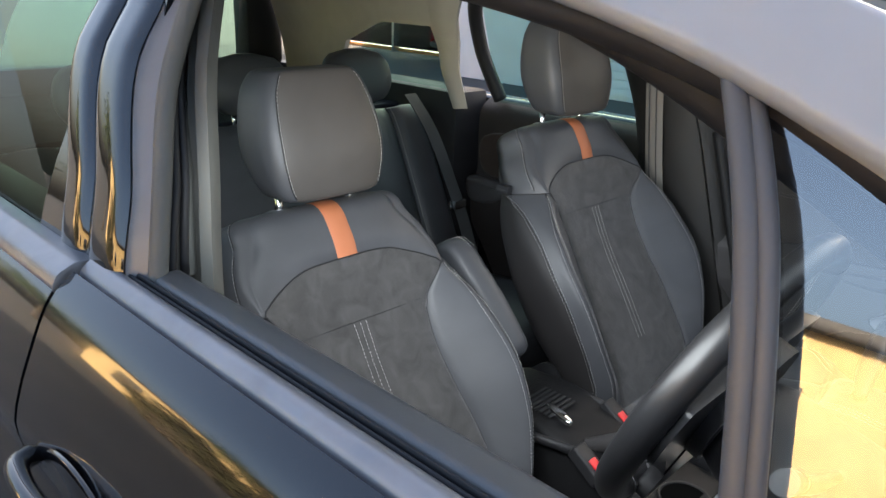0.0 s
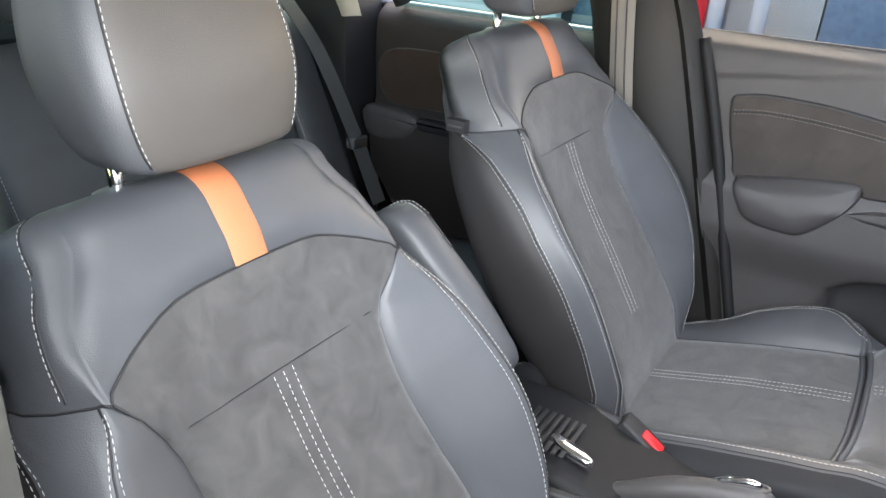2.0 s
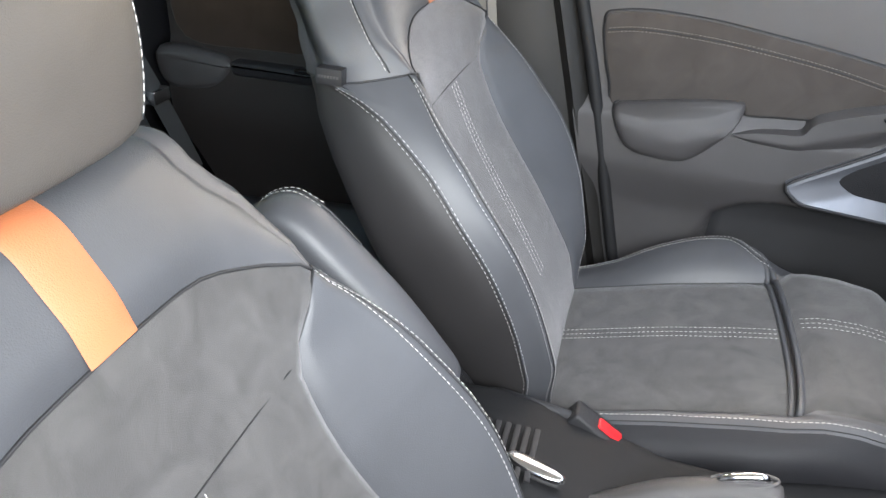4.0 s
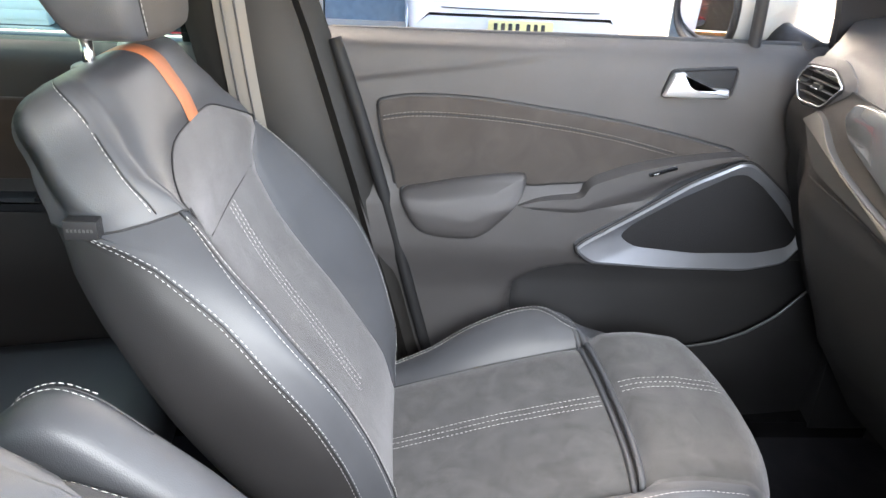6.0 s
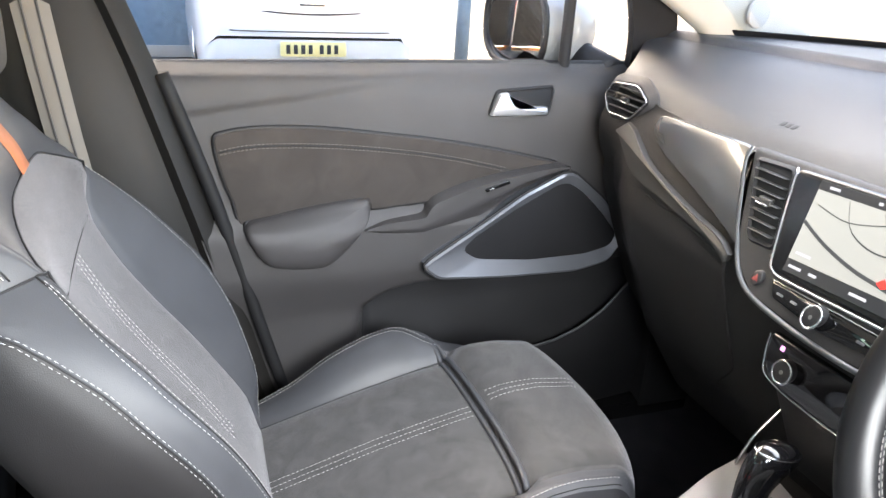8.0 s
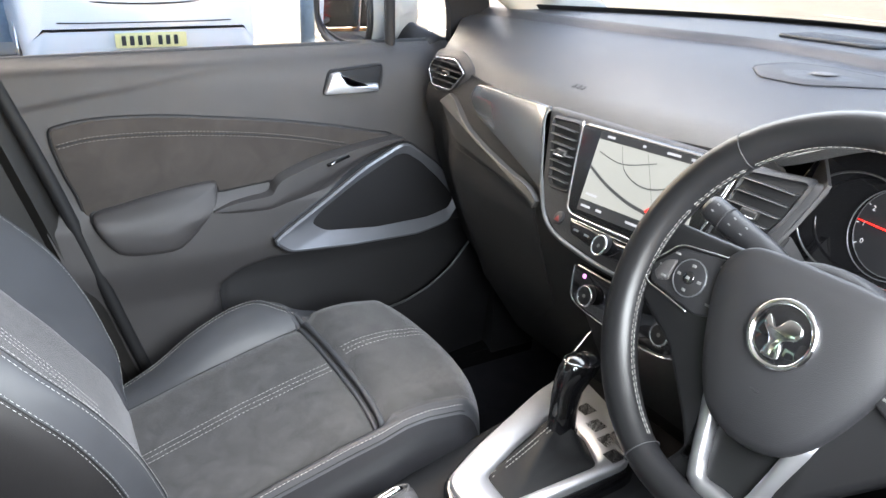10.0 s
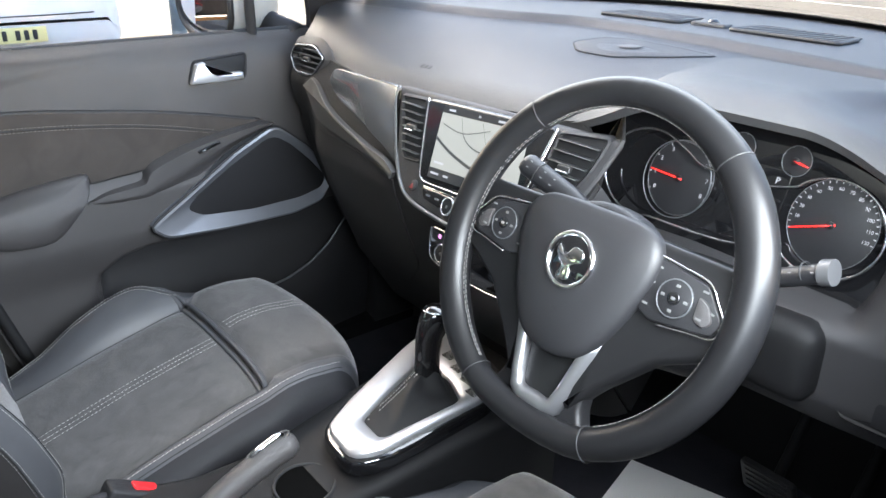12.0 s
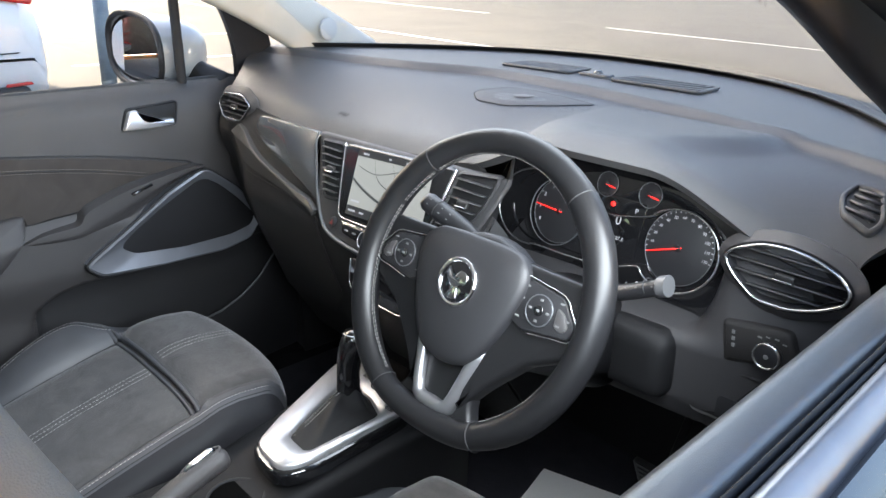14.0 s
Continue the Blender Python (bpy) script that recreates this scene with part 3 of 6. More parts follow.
        faces = [(k * (m + 1) + j, (k + 1) * (m + 1) + j, (k + 1) * (m + 1) + j + 1, k * (m + 1) + j + 1) for k in range(hi - lo) for j in range(m)]
        fixed(mesh_part(nm, verts, faces, mat, seat))
    for k in (-8.4, 8.4):
        stitches("stitching", [headrest_point(2 * math.pi * k / n, h, 0.0006) for h in np.linspace(.06, .97, 24)], seat, 0.006, .0044, .00038)
        tube("seam", [headrest_point(2 * math.pi * k * 9.0 / 8.4 / n, h, 0.0001) for h in np.linspace(.04, .98, 26)], .0009, RUBBER, seat, n=6)
    for x in (-.07, .07):
        tube("headrest_post", [(x, -.165, 1.08), (x, -.17, 1.20)], 0.0065, CHROME, seat, n=14)
        ring = [(x + r * math.cos(a * math.pi / 8), -.165 + r * .8 * math.sin(a * math.pi / 8)) for a in range(16) for r in (.025,)]
        slab("post_collar", ring, lambda a, b, h: Vector((a, b, 1.1335 + .10 * (b + .165) + h)), .008, COLLAR, seat, .003, "grey round post collar")
    return seat


SEAT_X = -0.347
passenger_seat = front_seat("black leather and grey suede front seat with an orange strap")
passenger_seat.matrix_basis = pose(SEAT_X, 0, 0)
driver_seat = copy_thing(passenger_seat, pose(SEAT_X + 0.692, 0.243, 0.555, 2.9) @ pose(0, -0.2, -0.6))

# armrest folded up against the driver's backrest
undo = driver_seat.matrix_basis.inverted()
rest_line = curve([(-.160, .914), (-.138, .945), (-.108, .957), (-.078, .946), (-.040, .913), (.006, .871), (.046, .826), (.068, .796), (.064, .774), (.040, .768), (-.02, .80), (-.10, .86)], 5, True)
rings = []
for x, d in ((.018, .016), (.021, .006), (.030, .0), (.048, -.002), (.066, .0), (.075, .006), (.078, .016)):
    rings.append([undo @ Vector((x, *q)) for q in inset(rest_line, d)])
rest = loft("armrest", rings, LEATHER, driver_seat, "black leather armrest folded upright")
for x in (.026, .034):
    stitches("stitching", [undo @ Vector((x, y, z + .0006)) for y, z in curve([(-.160, .9155), (-.138, .9465), (-.108, .9585), (-.078, .9475)], 5)], rest, .006, .0044, .0004)
tube("seam", [undo @ Vector((.030, y, z)) for y, z in curve([(-.160, .915), (-.138, .946), (-.108, .958), (-.078, .947), (-.040, .914)], 5)], .0011, RUBBER, rest, n=6)

# ---- steering wheel ----
WHEEL = pose(0.339, 0.552, 1.055, 90 - 23.5, 0, 0)


def wheel_at(a, b, h):
    """A place on the steering wheel: a to its right, b up, h towards the driver."""
    return WHEEL @ Vector((a, b, h))


def rim_line(r, h=0.0, n=72, a0=0.0, a1=360.0, closed=True):
    k = n if closed else n + 1
    out = []
    for i in range(k):
        a = radians(a0 + (a1 - a0) * i / n)
        x, y = r * math.sin(a), r * math.cos(a)
        if y < -0.92 * r:
            y = -0.92 * r + (y + 0.92 * r) * 0.6
        out.append(wheel_at(x, y, h))
    return out


wheel = thing("steering_wheel", "black leather steering wheel with silver lower spoke", "steering wheel")
radii = [0.0148 + 0.0022 * (smoothstep(.35, .8, abs(math.sin(radians(a * 5))) ** 1.0)) for a in range(72)]
tube("rim", rim_line(0.1660), radii, RIMLEATHER, wheel, "black grained leather rim", True, 20)
for a in (-41.5, 40, 153, -153):
    c = math.cos(radians(a))
    ring = [wheel_at((0.166 + .0165 * math.cos(t)) * math.sin(radians(a)), (0.166 + .0165 * math.cos(t)) * c, .0165 * math.sin(t)) for t in np.linspace(0, 2 * math.pi, 20)[:-1]]
    tube("rim_joint", ring, 0.0007, RUBBER, wheel, "", True, 6)
def sewn_line(a0, a1, turn):
    """A line along the rim's inner side, turned towards the driver."""
    out = []
    for a in np.linspace(a0, a1, 60):
        r = .0152 + .0022 * smoothstep(.35, .8, abs(math.sin(radians(a))))
        q = .166 - r * math.cos(turn)
        y = q * math.cos(radians(a))
        out.append(wheel_at(q * math.sin(radians(a)), y if y > -.92 * q else -.92 * q + (y + .92 * q) * .6, r * math.sin(turn)))
    return out


for a0, a1 in ((-150, -66), (-64, -43), (-40, 38), (66, 150)):
    for turn in (.04, .22):
        stitches("stitching", sewn_line(a0, a1, turn), wheel, 0.0052, .0040, .0004, THREADDIM)
    tube("seam", sewn_line(a0, a1, .13), .0006, RUBBER, wheel, n=5)
pad = curve([(0, .056), (.035, .056), (.062, .052), (.078, .036), (.078, .005), (.058, -.05), (.034, -.082), (0, -.091), (-.034, -.082), (-.058, -.05), (-.078, .005), (-.078, .036), (-.062, .052), (-.035, .056)], 5, True)
slab("airbag_pad", pad, wheel_at, 0.016, PADPLASTIC, wheel, .008, "dark grey airbag cover", -.004, 0.008)
hub = [(0.08 * math.cos(t), -.012 + .075 * math.sin(t)) for t in np.linspace(0, 2 * math.pi, 33)[:-1]]
slab("hub", hub, wheel_at, 0.03, HARD, wheel, .008, "", -0.04)
for s in (-1, 1):
    spoke = rounded([(s * .05, .048), (s * .155, .046), (s * .164, .005), (s * .157, -.027), (s * .102, -.056), (s * .060, -.102), (s * .036, -.136), (s * .030, -.080)], .008)
    spoke = spoke if s > 0 else spoke[::-1]
    slab("spoke", spoke, wheel_at, 0.022, RIMLEATHER, wheel, .006, "black leather spoke", -0.024)
    keys = rounded([(s * .072, .0345), (s * .127, .027), (s * .149, .002), (s * .144, -.012), (s * .086, -.021), (s * .070, -.014)], .005)
    keys = keys[::-1] if s > 0 else keys
    slab("switch_panel", keys, wheel_at, 0.005, HARD, wheel, .002, "black switch panel", -0.002)
    tube("switch_trim", [wheel_at(*q, .0025) for q in curve([(s * .070, .0365), (s * .100, .033), (s * .127, .029), (s * .140, .016), (s * .151, .001), (s * .146, -.013), (s * .125, -.0165), (s * .095, -.0215)], 5)], .0011, CHROME, wheel, "thin chrome trim")
    disc = [(s * .104 + .0165 * math.cos(t), .006 + .0165 * math.sin(t)) for t in np.linspace(0, 2 * math.pi, 29)[:-1]]
    pad_key = slab("switch_dial", disc, wheel_at, 0.004, HARD, wheel, .0015, "", 0.0025)
    tube("dial_edge", [wheel_at(*q, .0058) for q in disc], .0007, GREYSATIN, pad_key, "", True, 6)
    disc = [(s * .104 + .0058 * math.cos(t), .006 + .0058 * math.sin(t)) for t in np.linspace(0, 2 * math.pi, 17)[:-1]]
    slab("dial_button", disc, wheel_at, 0.002, GLOSS, pad_key, .0008, "", 0.0062)
    for dx, dy in ((-.0112, 0), (.0112, 0), (0, .0112), (0, -.0112), (0, 0)):
        slab("dial_mark", rounded([(s * .104 + dx - .002, .006 + dy - .0013), (s * .104 + dx + .002, .006 + dy - .0013), (s * .104 + dx + .002, .006 + dy + .0013), (s * .104 + dx - .002, .006 + dy + .0013)], .0004, 2), wheel_at, .0004, MARKDIM, pad_key, .0001, "", .0064 if dx or dy else .0082)
    key = rounded([(s * .124, .016), (s * .134, .012), (s * .142, -.001), (s * .136, -.008), (s * .125, -.004)], .003)
    slab("switch_key", key[::-1] if s > 0 else key, wheel_at, .0025, PLASTIC, wheel, .001, "", .003)
    for x, y in ((.127, .021), (.138, .006), (.130, -.002), (.078, -.008), (.080, .026), (.078, .012)):
        slab("switch_mark", rounded([(s * x - .0028, y - .001), (s * x + .0028, y - .001), (s * x + .0028, y + .001), (s * x - .0028, y + .001)], .0004, 2), wheel_at, .0004, MARKDIM, wheel, .0001, "", .0056 if .123 < x < .137 and y < .015 else .0031)
# lower spoke: one silver fork with a dark middle
rings = []
for x, y, w in ((.046, -.052, .0110), (.0425, -.072, .0100), (.036, -.098, .0085), (.030, -.122, .0080), (.025, -.137, .0085), (.015, -.1435, .0100), (.0, -.1445, .0115)):
    rings.append((x, y, w))
rings += [(-x, y, w) for x, y, w in rings[-2::-1]]
fork = []
for k, (x, y, w) in enumerate(rings):
    a, b = rings[max(k - 1, 0)], rings[min(k + 1, len(rings) - 1)]
    d = Vector((b[0] - a[0], b[1] - a[1])).normalized()
    fork.append([wheel_at(x - d.y * w * p, y + d.x * w * p, h) for p, h in ((-1, -.014), (-1, -.004), (-.8, .001), (-.3, .0025), (.3, .0015), (.8, -.003), (1, -.007), (1, -.014))])
loft("spoke_fork", fork, FORKSILVER, wheel, "satin silver lower spoke")
cover = rounded([(-.05, -.128), (-.045, -.07), (.045, -.07), (.05, -.128), (.065, -.155), (-.065, -.155)][::-1], .01)
slab("spoke_cover", cover, wheel_at, 0.018, RIMLEATHER, wheel, .006, "", -0.026)
ring = [wheel_at(.0255 * math.cos(t), .001 + .0255 * math.sin(t), .0205) for t in np.linspace(0, 2 * math.pi, 33)[:-1]]
badge = tube("badge", ring, .0028, CHROME, wheel, "round chrome badge", True, 8)
disc = [(.024 * math.cos(t), .001 + .024 * math.sin(t)) for t in np.linspace(0, 2 * math.pi, 25)[:-1]]
slab("badge_plate", disc, wheel_at, .002, GLOSS, badge, .0006, "", .0185)
slab("badge_figure", curve([(-.008, -.018), (.006, -.017), (.004, -.004), (.014, .002), (.013, .012), (.002, .014), (-.006, .004), (-.014, .012), (-.016, .004), (-.006, -.006)], 4, True), wheel_at, .0022, CHROME, badge, .0008, "", .0205)
for k, (x, y, w) in enumerate(((0, -.046, .004), (0, -.056, .010))):
    slab("pad_mark", rounded([(x - w, y - .0012), (x + w, y - .0012), (x + w, y + .0012), (x - w, y + .0012)], .0006, 2), wheel_at, .0006, HARD, wheel, .0002, "", .0185 - .0015 * k)
column = thing("steering_column", "black plastic steering column shroud behind the wheel", "steering column")
rings = []
for k, (s, r) in enumerate(((-.03, .05), (-.06, .062), (-.16, .072), (-.26, .085))):
    rings.append([wheel_at(r * math.copysign(abs(math.cos(t)) ** .7, math.cos(t)), -.03 + .85 * r * math.copysign(abs(math.sin(t)) ** .7, math.sin(t)), s) for t in np.linspace(0, 2 * math.pi, 33)[:-1]])
loft("shroud", rings, HARD, column)
box("column_cover", (.225, .742, .886), (.492, .82, .980), COLUMNBLACK, column, .026, "black lower column cover", 4)
for ends, r, tip in ((((.270, .665, 1.045), (.225, .66, 1.064), (.157, .655, 1.089)), .0135, .0145), (((.400, .69, 1.03), (.452, .685, 1.046), (.511, .68, 1.076)), .010, .0125)):
    line = curve(list(ends), 8)
    n = len(line)
    stalk = tube("stalk", line, [r * (.7 + .3 * smoothstep(.2, .5, k / (n - 1))) if k < n - 1 else r * .8 for k in range(n)], STALK, column, "black control stalk with white symbols", n=16, flat=.8)
    d = (Vector(line[-1]) - Vector(line[0])).normalized()
    up = Vector((.25, -.75, .6)).normalized()
    up = (up - up.dot(d) * d).normalized()
    w = d.cross(up)
    for f in (.60, .72, .90):
        q = Vector(line[0]).lerp(Vector(line[-1]), f) + up * (r * .93)
        for g in (-.3, .3):
            e = q + w * (r * g) - up * (r * .05)
            mesh_part("stalk_mark", [e + d * a + w * b + up * .0006 for a, b in ((-.0016, -.0007), (.0016, -.0007), (.0016, .0007), (-.0016, .0007))], [(0, 1, 2, 3)], MARKDIM, stalk, "", False)
    tube("stalk_joint", [Vector(line[0]).lerp(Vector(line[-1]), .8) + (up * math.cos(t) + w * math.sin(t)) * r for t in np.linspace(0, 2 * math.pi, 21)[:-1]], .0008, RUBBER, stalk, "", True, 6)
    if tip < .013:
        sharp(tube("stalk_end", [Vector(line[-1]) - d * .010, Vector(line[-1]) - d * .008, Vector(line[-1]) + d * .003], [r, tip, tip], STALKEND, stalk, "pale grey stalk end", n=18, flat=.85), 40)

# ---- dashboard ----
dash = thing("dashboard", "wide black soft-plastic dashboard with screen and dials", "dashboard")


def lip(x):
    """Front edge of the dash top: y and z at x, raised into a hood before the driver."""
    hood = smoothstep(.08, .28, x) * (1 - smoothstep(.41, .62, x))
    y = lerp(x, ((-.72, .83), (-.6, .80), (-.2, .785), (.1, .785), (.3, .77), (.5, .785), (.62, .80), (.72, .83)))
    z = interp(x, ((-.72, 1.105), (-.62, 1.11), (-.45, 1.10), (-.25, 1.085), (-.1, 1.10), (.1, 1.115), (.5, 1.11), (.72, 1.10))) + .068 * hood
    return y, z


def dash_far(x):
    return 1.56 - .55 * (abs(x) / .8) ** 2.4


def dash_z(x, y):
    """Height of the dash top: it climbs from the lip, carries a raised tongue over the dials and steps up to the band at the windscreen."""
    y0, z0 = lip(x)
    v = max(0.0, (y - y0) / (dash_far(x) - y0))
    z = z0 + (1.173 - z0) * (1 - (1 - min(1, v * 2.5)) ** 2.3)
    right = .39 + .07 * smoothstep(.85, 1.0, y)
    z += .015 * smoothstep(.165, .215, x) * (1 - smoothstep(right - .015, right + .05, x)) * smoothstep(0, .10, v) * (1 - smoothstep(.99, 1.09, y))
    brow = lerp(x, ((-.72, .95), (-.36, 1.06), (-.305, 1.083), (-.25, 1.113), (-.21, 1.133), (-.16, 1.144), (-.08, 1.145), (.1, 1.13), (.274, 1.098), (.375, 1.075), (.47, 1.037), (.56, .998), (.72, .92)))
    z += .014 * smoothstep(brow - .014, brow + .010, y)
    return z - (.012 * (1 - v / .05) ** 2 if v < .05 else 0)


def dash_top(u, v):
    x = (2 * u - 1) * (.652 + .073 * smoothstep(.0, .35, v))
    y0 = lip(x)[0]
    y = y0 + (dash_far(x) - y0) * v ** 1.15
    return Vector((x, y, dash_z(x, y)))


sheet("dash_top", dash_top, 170, 100, DASH, dash, "grained dark grey dash top", .012)


def dash_face(u, v):
    x = -.645 + 1.29 * u
    y0, z0 = lip(x)
    well = smoothstep(.13, .17, x) * (1 - smoothstep(.50, .54, x))
    z0 = z0 - .012 + (0.995 - z0 + .012) * well
    prof = [(0, y0 + .008 + .05 * well, z0), (.08, y0 + .012 + .05 * well, z0 - .02 * (1 - well)), (.3, y0 - .008, .99 - .02 * well), (.5, y0 + .015, .90), (.75, y0 + .08, .76), (1, y0 + .19, .60)]
    knee = [(0, prof[0][1], prof[0][2]), (.08, prof[1][1], prof[1][2]), (.3, y0 - .008, .97), (.52, y0 - .002, .895), (.62, y0 + .012, .866), (.70, y0 + .045, .853), (1, y0 + .34, .86)]
    d = smoothstep(.15, .19, x)
    y, z = (lerp(v, [(p[0], p[k]) for p in prof]) * (1 - d) + lerp(v, [(p[0], p[k]) for p in knee]) * d for k in (1, 2))
    lean = lerp(z, ((.60, .90), (.72, .82), (.85, .765), (.94, .733), (.99, .738), (1.05, .765), (1.085, .789), (1.12, .798))) + (.03 + .05 * (1 - smoothstep(.95, 1.05, z))) * smoothstep(.42, .62, -x)
    c = 1 - smoothstep(.10, .20, x)
    return Vector((x, y + (lean - y) * c, z))


sheet("dash_face", lambda u, v: dash_face(.62 * u, v), 50, 40, GLOVE, dash, "black dash face", .01)
sheet("knee_panel", lambda u, v: dash_face(.62 + .38 * u, v), 34, 60, KNEE, dash, "dark grey knee panel", .01)


def face_at(y0, lean=0.0, z0=1.0):
    """Places on an upright face of the dash: a across, b up, h towards the seats."""
    return lambda a, b, h: Vector((a, y0 + lean * (b - z0) - h, b))


def stack_at(a, b, h):
    """Places on the leaning middle face of the dash: a across, b up, h towards the seats."""
    return Vector((a, .765 + .5 * (b - 1.085) + .03 * smoothstep(.40, .60, -a) - h, b))


# gloss and satin trim before the passenger
gloss = curve([(-.452, 1.081), (-.436, 1.090), (-.35, 1.092), (-.243, 1.091), (-.240, 1.075), (-.188, 1.0), (-.182, .987), (-.214, .998), (-.288, 1.018), (-.387, 1.043), (-.447, 1.066)], 5, True)
slab("gloss_trim", gloss, stack_at, .009, GREYGLOSS, dash, .0012, "grey gloss trim panel", -.006)
blade = curve([(-.540, 1.056), (-.500, 1.052), (-.447, 1.036), (-.372, 1.015), (-.275, .996), (-.214, .987), (-.180, .974)], 5) + curve([(-.183, .964), (-.222, .976), (-.26, .981), (-.331, .989), (-.435, 1.002), (-.520, 1.026), (-.562, 1.040)], 5)
slab("satin_trim", blade, stack_at, .010, BLADE, dash, .003, "satin dark trim blade", -.004)
tube("blade_edge", [stack_at(*q, .0062) for q in blade[2:31]], .0008, KNEE, dash, "", n=6)
glove = rounded([(-.60, .992), (-.43, .985), (-.30, .973), (-.20, .958), (-.205, .78), (-.27, .71), (-.56, .71), (-.61, .80)], .016)
glove_at = lambda a, b, h: Vector((a, lerp(b, ((.70, .822), (.85, .757), (.94, .726), (1.02, .738))) + (.03 + .05 * (1 - smoothstep(.95, 1.05, b))) * smoothstep(.42, .62, -a) - h, b))
slab("glovebox_lid", resample(glove, 90), glove_at, .010, GLOVE, dash, .003, "black glovebox lid", -.004)


def vent(name, outline, at, parent, slats, tilt, label, tab=True, edge=.0030, thin=False):
    """An air vent: a chrome-edged surround, a near-black plate for the well's shade, slats and a tab."""
    outer = resample(rounded(outline, .012), 60)
    inner = inset(outer, .006)
    v = surround(name, outer, inner, at, .014 if not thin else .012, HARD, parent, label, -.006, .003)
    if not thin:
        tube("vent_edge", [at(*q, .009) for q in inset(outer, .0035)], edge * .65, GREYSATIN if thin else SATIN, v, "satin edging", True, 8)
    up = .004 if thin else 0
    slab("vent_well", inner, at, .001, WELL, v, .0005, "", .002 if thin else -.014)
    ys = [q[1] for q in inner]
    for k in range(slats):
        y = min(ys) + (max(ys) - min(ys)) * (k + .8) / (slats + .6)
        xs = sorted(inner[i][0] + (y - inner[i][1]) / (inner[i - 1][1] - inner[i][1]) * (inner[i - 1][0] - inner[i][0]) for i in range(len(inner)) if (inner[i][1] - y) * (inner[i - 1][1] - y) < 0)
        if len(xs) >= 2:
            a, b = xs[0] + .001, xs[-1] - .001
            rings = [[at(x, y + d + tilt * h, h + up) for h, d in ((-.011, -.0006), (.004, -.0010), (.0065, -.0006), (.0065, .0008), (.004, .0010), (-.011, .0006))] for x in np.linspace(a, b, 4)]
            slat = loft("slat", rings, HARD if thin else SLAT, v)
            tube("slat_edge", [at(a, y + .0065 * tilt, .0066 + up), at(b, y + .0065 * tilt, .0066 + up)], .0006 if thin else .0013, SLATEDGE, slat, n=6)
    if tab:
        cx, cy = sum(q[0] for q in inner) / len(inner), sum(ys) / len(ys)
        slab("tab", rounded([(cx - .010, cy - .005), (cx + .012, cy - .005), (cx + .012, cy + .004), (cx - .010, cy + .004)], .003), at, .006, SLAT, v, .002, "", .006)
        slab("tab_inlay", rounded([(cx - .010, cy - .0050), (cx + .010, cy - .0050), (cx + .010, cy - .0028), (cx - .010, cy - .0028)], .0008, 2), at, .0012, CHROME, v, .0004, "", .0118)
    return v


vent("side_vent", [(-.643, 1.084), (-.622, 1.111), (-.545, 1.118), (-.506, 1.096), (-.548, 1.055), (-.618, 1.053)], face_at(.790, .1, 1.085), dash, 4, .2, "hexagonal side air vent")
vent("side_vent", [(.519, 1.09), (.53, 1.104), (.561, 1.118), (.591, 1.121), (.622, 1.117), (.650, 1.107), (.666, 1.09), (.662, 1.073), (.635, 1.057), (.605, 1.048), (.566, 1.048), (.534, 1.070)][::-1], face_at(.790, .1, 1.085), dash, 4, .2, "hexagonal side air vent")
for rim_pts, out in (([(-.643, 1.084), (-.622, 1.111), (-.545, 1.118), (-.506, 1.096), (-.548, 1.055), (-.618, 1.053)], -.012), ([(.519, 1.09), (.53, 1.104), (.561, 1.118), (.591, 1.121), (.622, 1.117), (.650, 1.107), (.666, 1.09), (.662, 1.073), (.635, 1.057), (.605, 1.048), (.566, 1.048), (.534, 1.070)][::-1], -.011)):
    ri = resample(rounded(rim_pts, .012), 60)
    sloped_surround("vent_cowl", inset(ri, out), inset(ri, -.0005), face_at(.796, .1, 1.085), .004, .013, PLASTIC, dash, "", .002)
# centre stack
stack = rounded([(-.246, 1.094), (.205, 1.104), (.190, 1.06), (.166, .998), (.145, .964), (.12, .948), (0, .940), (-.12, .948), (-.155, .964), (-.187, .995), (-.243, 1.074)], .012)
slab("centre_panel", stack, stack_at, .010, KNEE, dash, .004, "dark centre stack panel", -.008)
for pts in ([(-.246, 1.094), (-.243, 1.074), (-.216, 1.035), (-.187, .995), (-.157, .964), (-.122, .948), (-.06, .941), (.0, .939), (.06, .941), (.122, .948), (.147, .964), (.168, .998)],):
    tube("stack_edge", [stack_at(*q, .001) for q in curve(pts, 6)], .0034, GREYSATIN, dash, "satin grey edging", n=8)
vent("centre_vent", [(-.232, 1.086), (-.162, 1.090), (-.124, 1.0), (-.172, .997)][::-1], stack_at, dash, 7, .1, "upright centre air vent", True, .0009, True)
vent("centre_vent", [(.107, 1.100), (.192, 1.108), (.180, 1.06), (.152, 1.012), (.096, 1.008)][::-1], stack_at, dash, 6, .1, "slanted centre air vent", True, .0012, True)
cheek_near = [(.207, 1.106), (.194, 1.06), (.169, 1.0), (.150, .966)]
cheek_far = [(.150, .846, 1.118), (.143, .835, 1.06), (.142, .82, 1.0), (.142, .81, .966)]


def cheek(u, v):
    k = [i / 3 for i in range(4)]
    near = stack_at(lerp(u, list(zip(k, [p[0] for p in cheek_near]))), lerp(u, list(zip(k, [p[1] for p in cheek_near]))), .001)
    far = Vector([lerp(u, list(zip(k, [p[j] for p in cheek_far]))) for j in range(3)])
    return near.lerp(far, v)


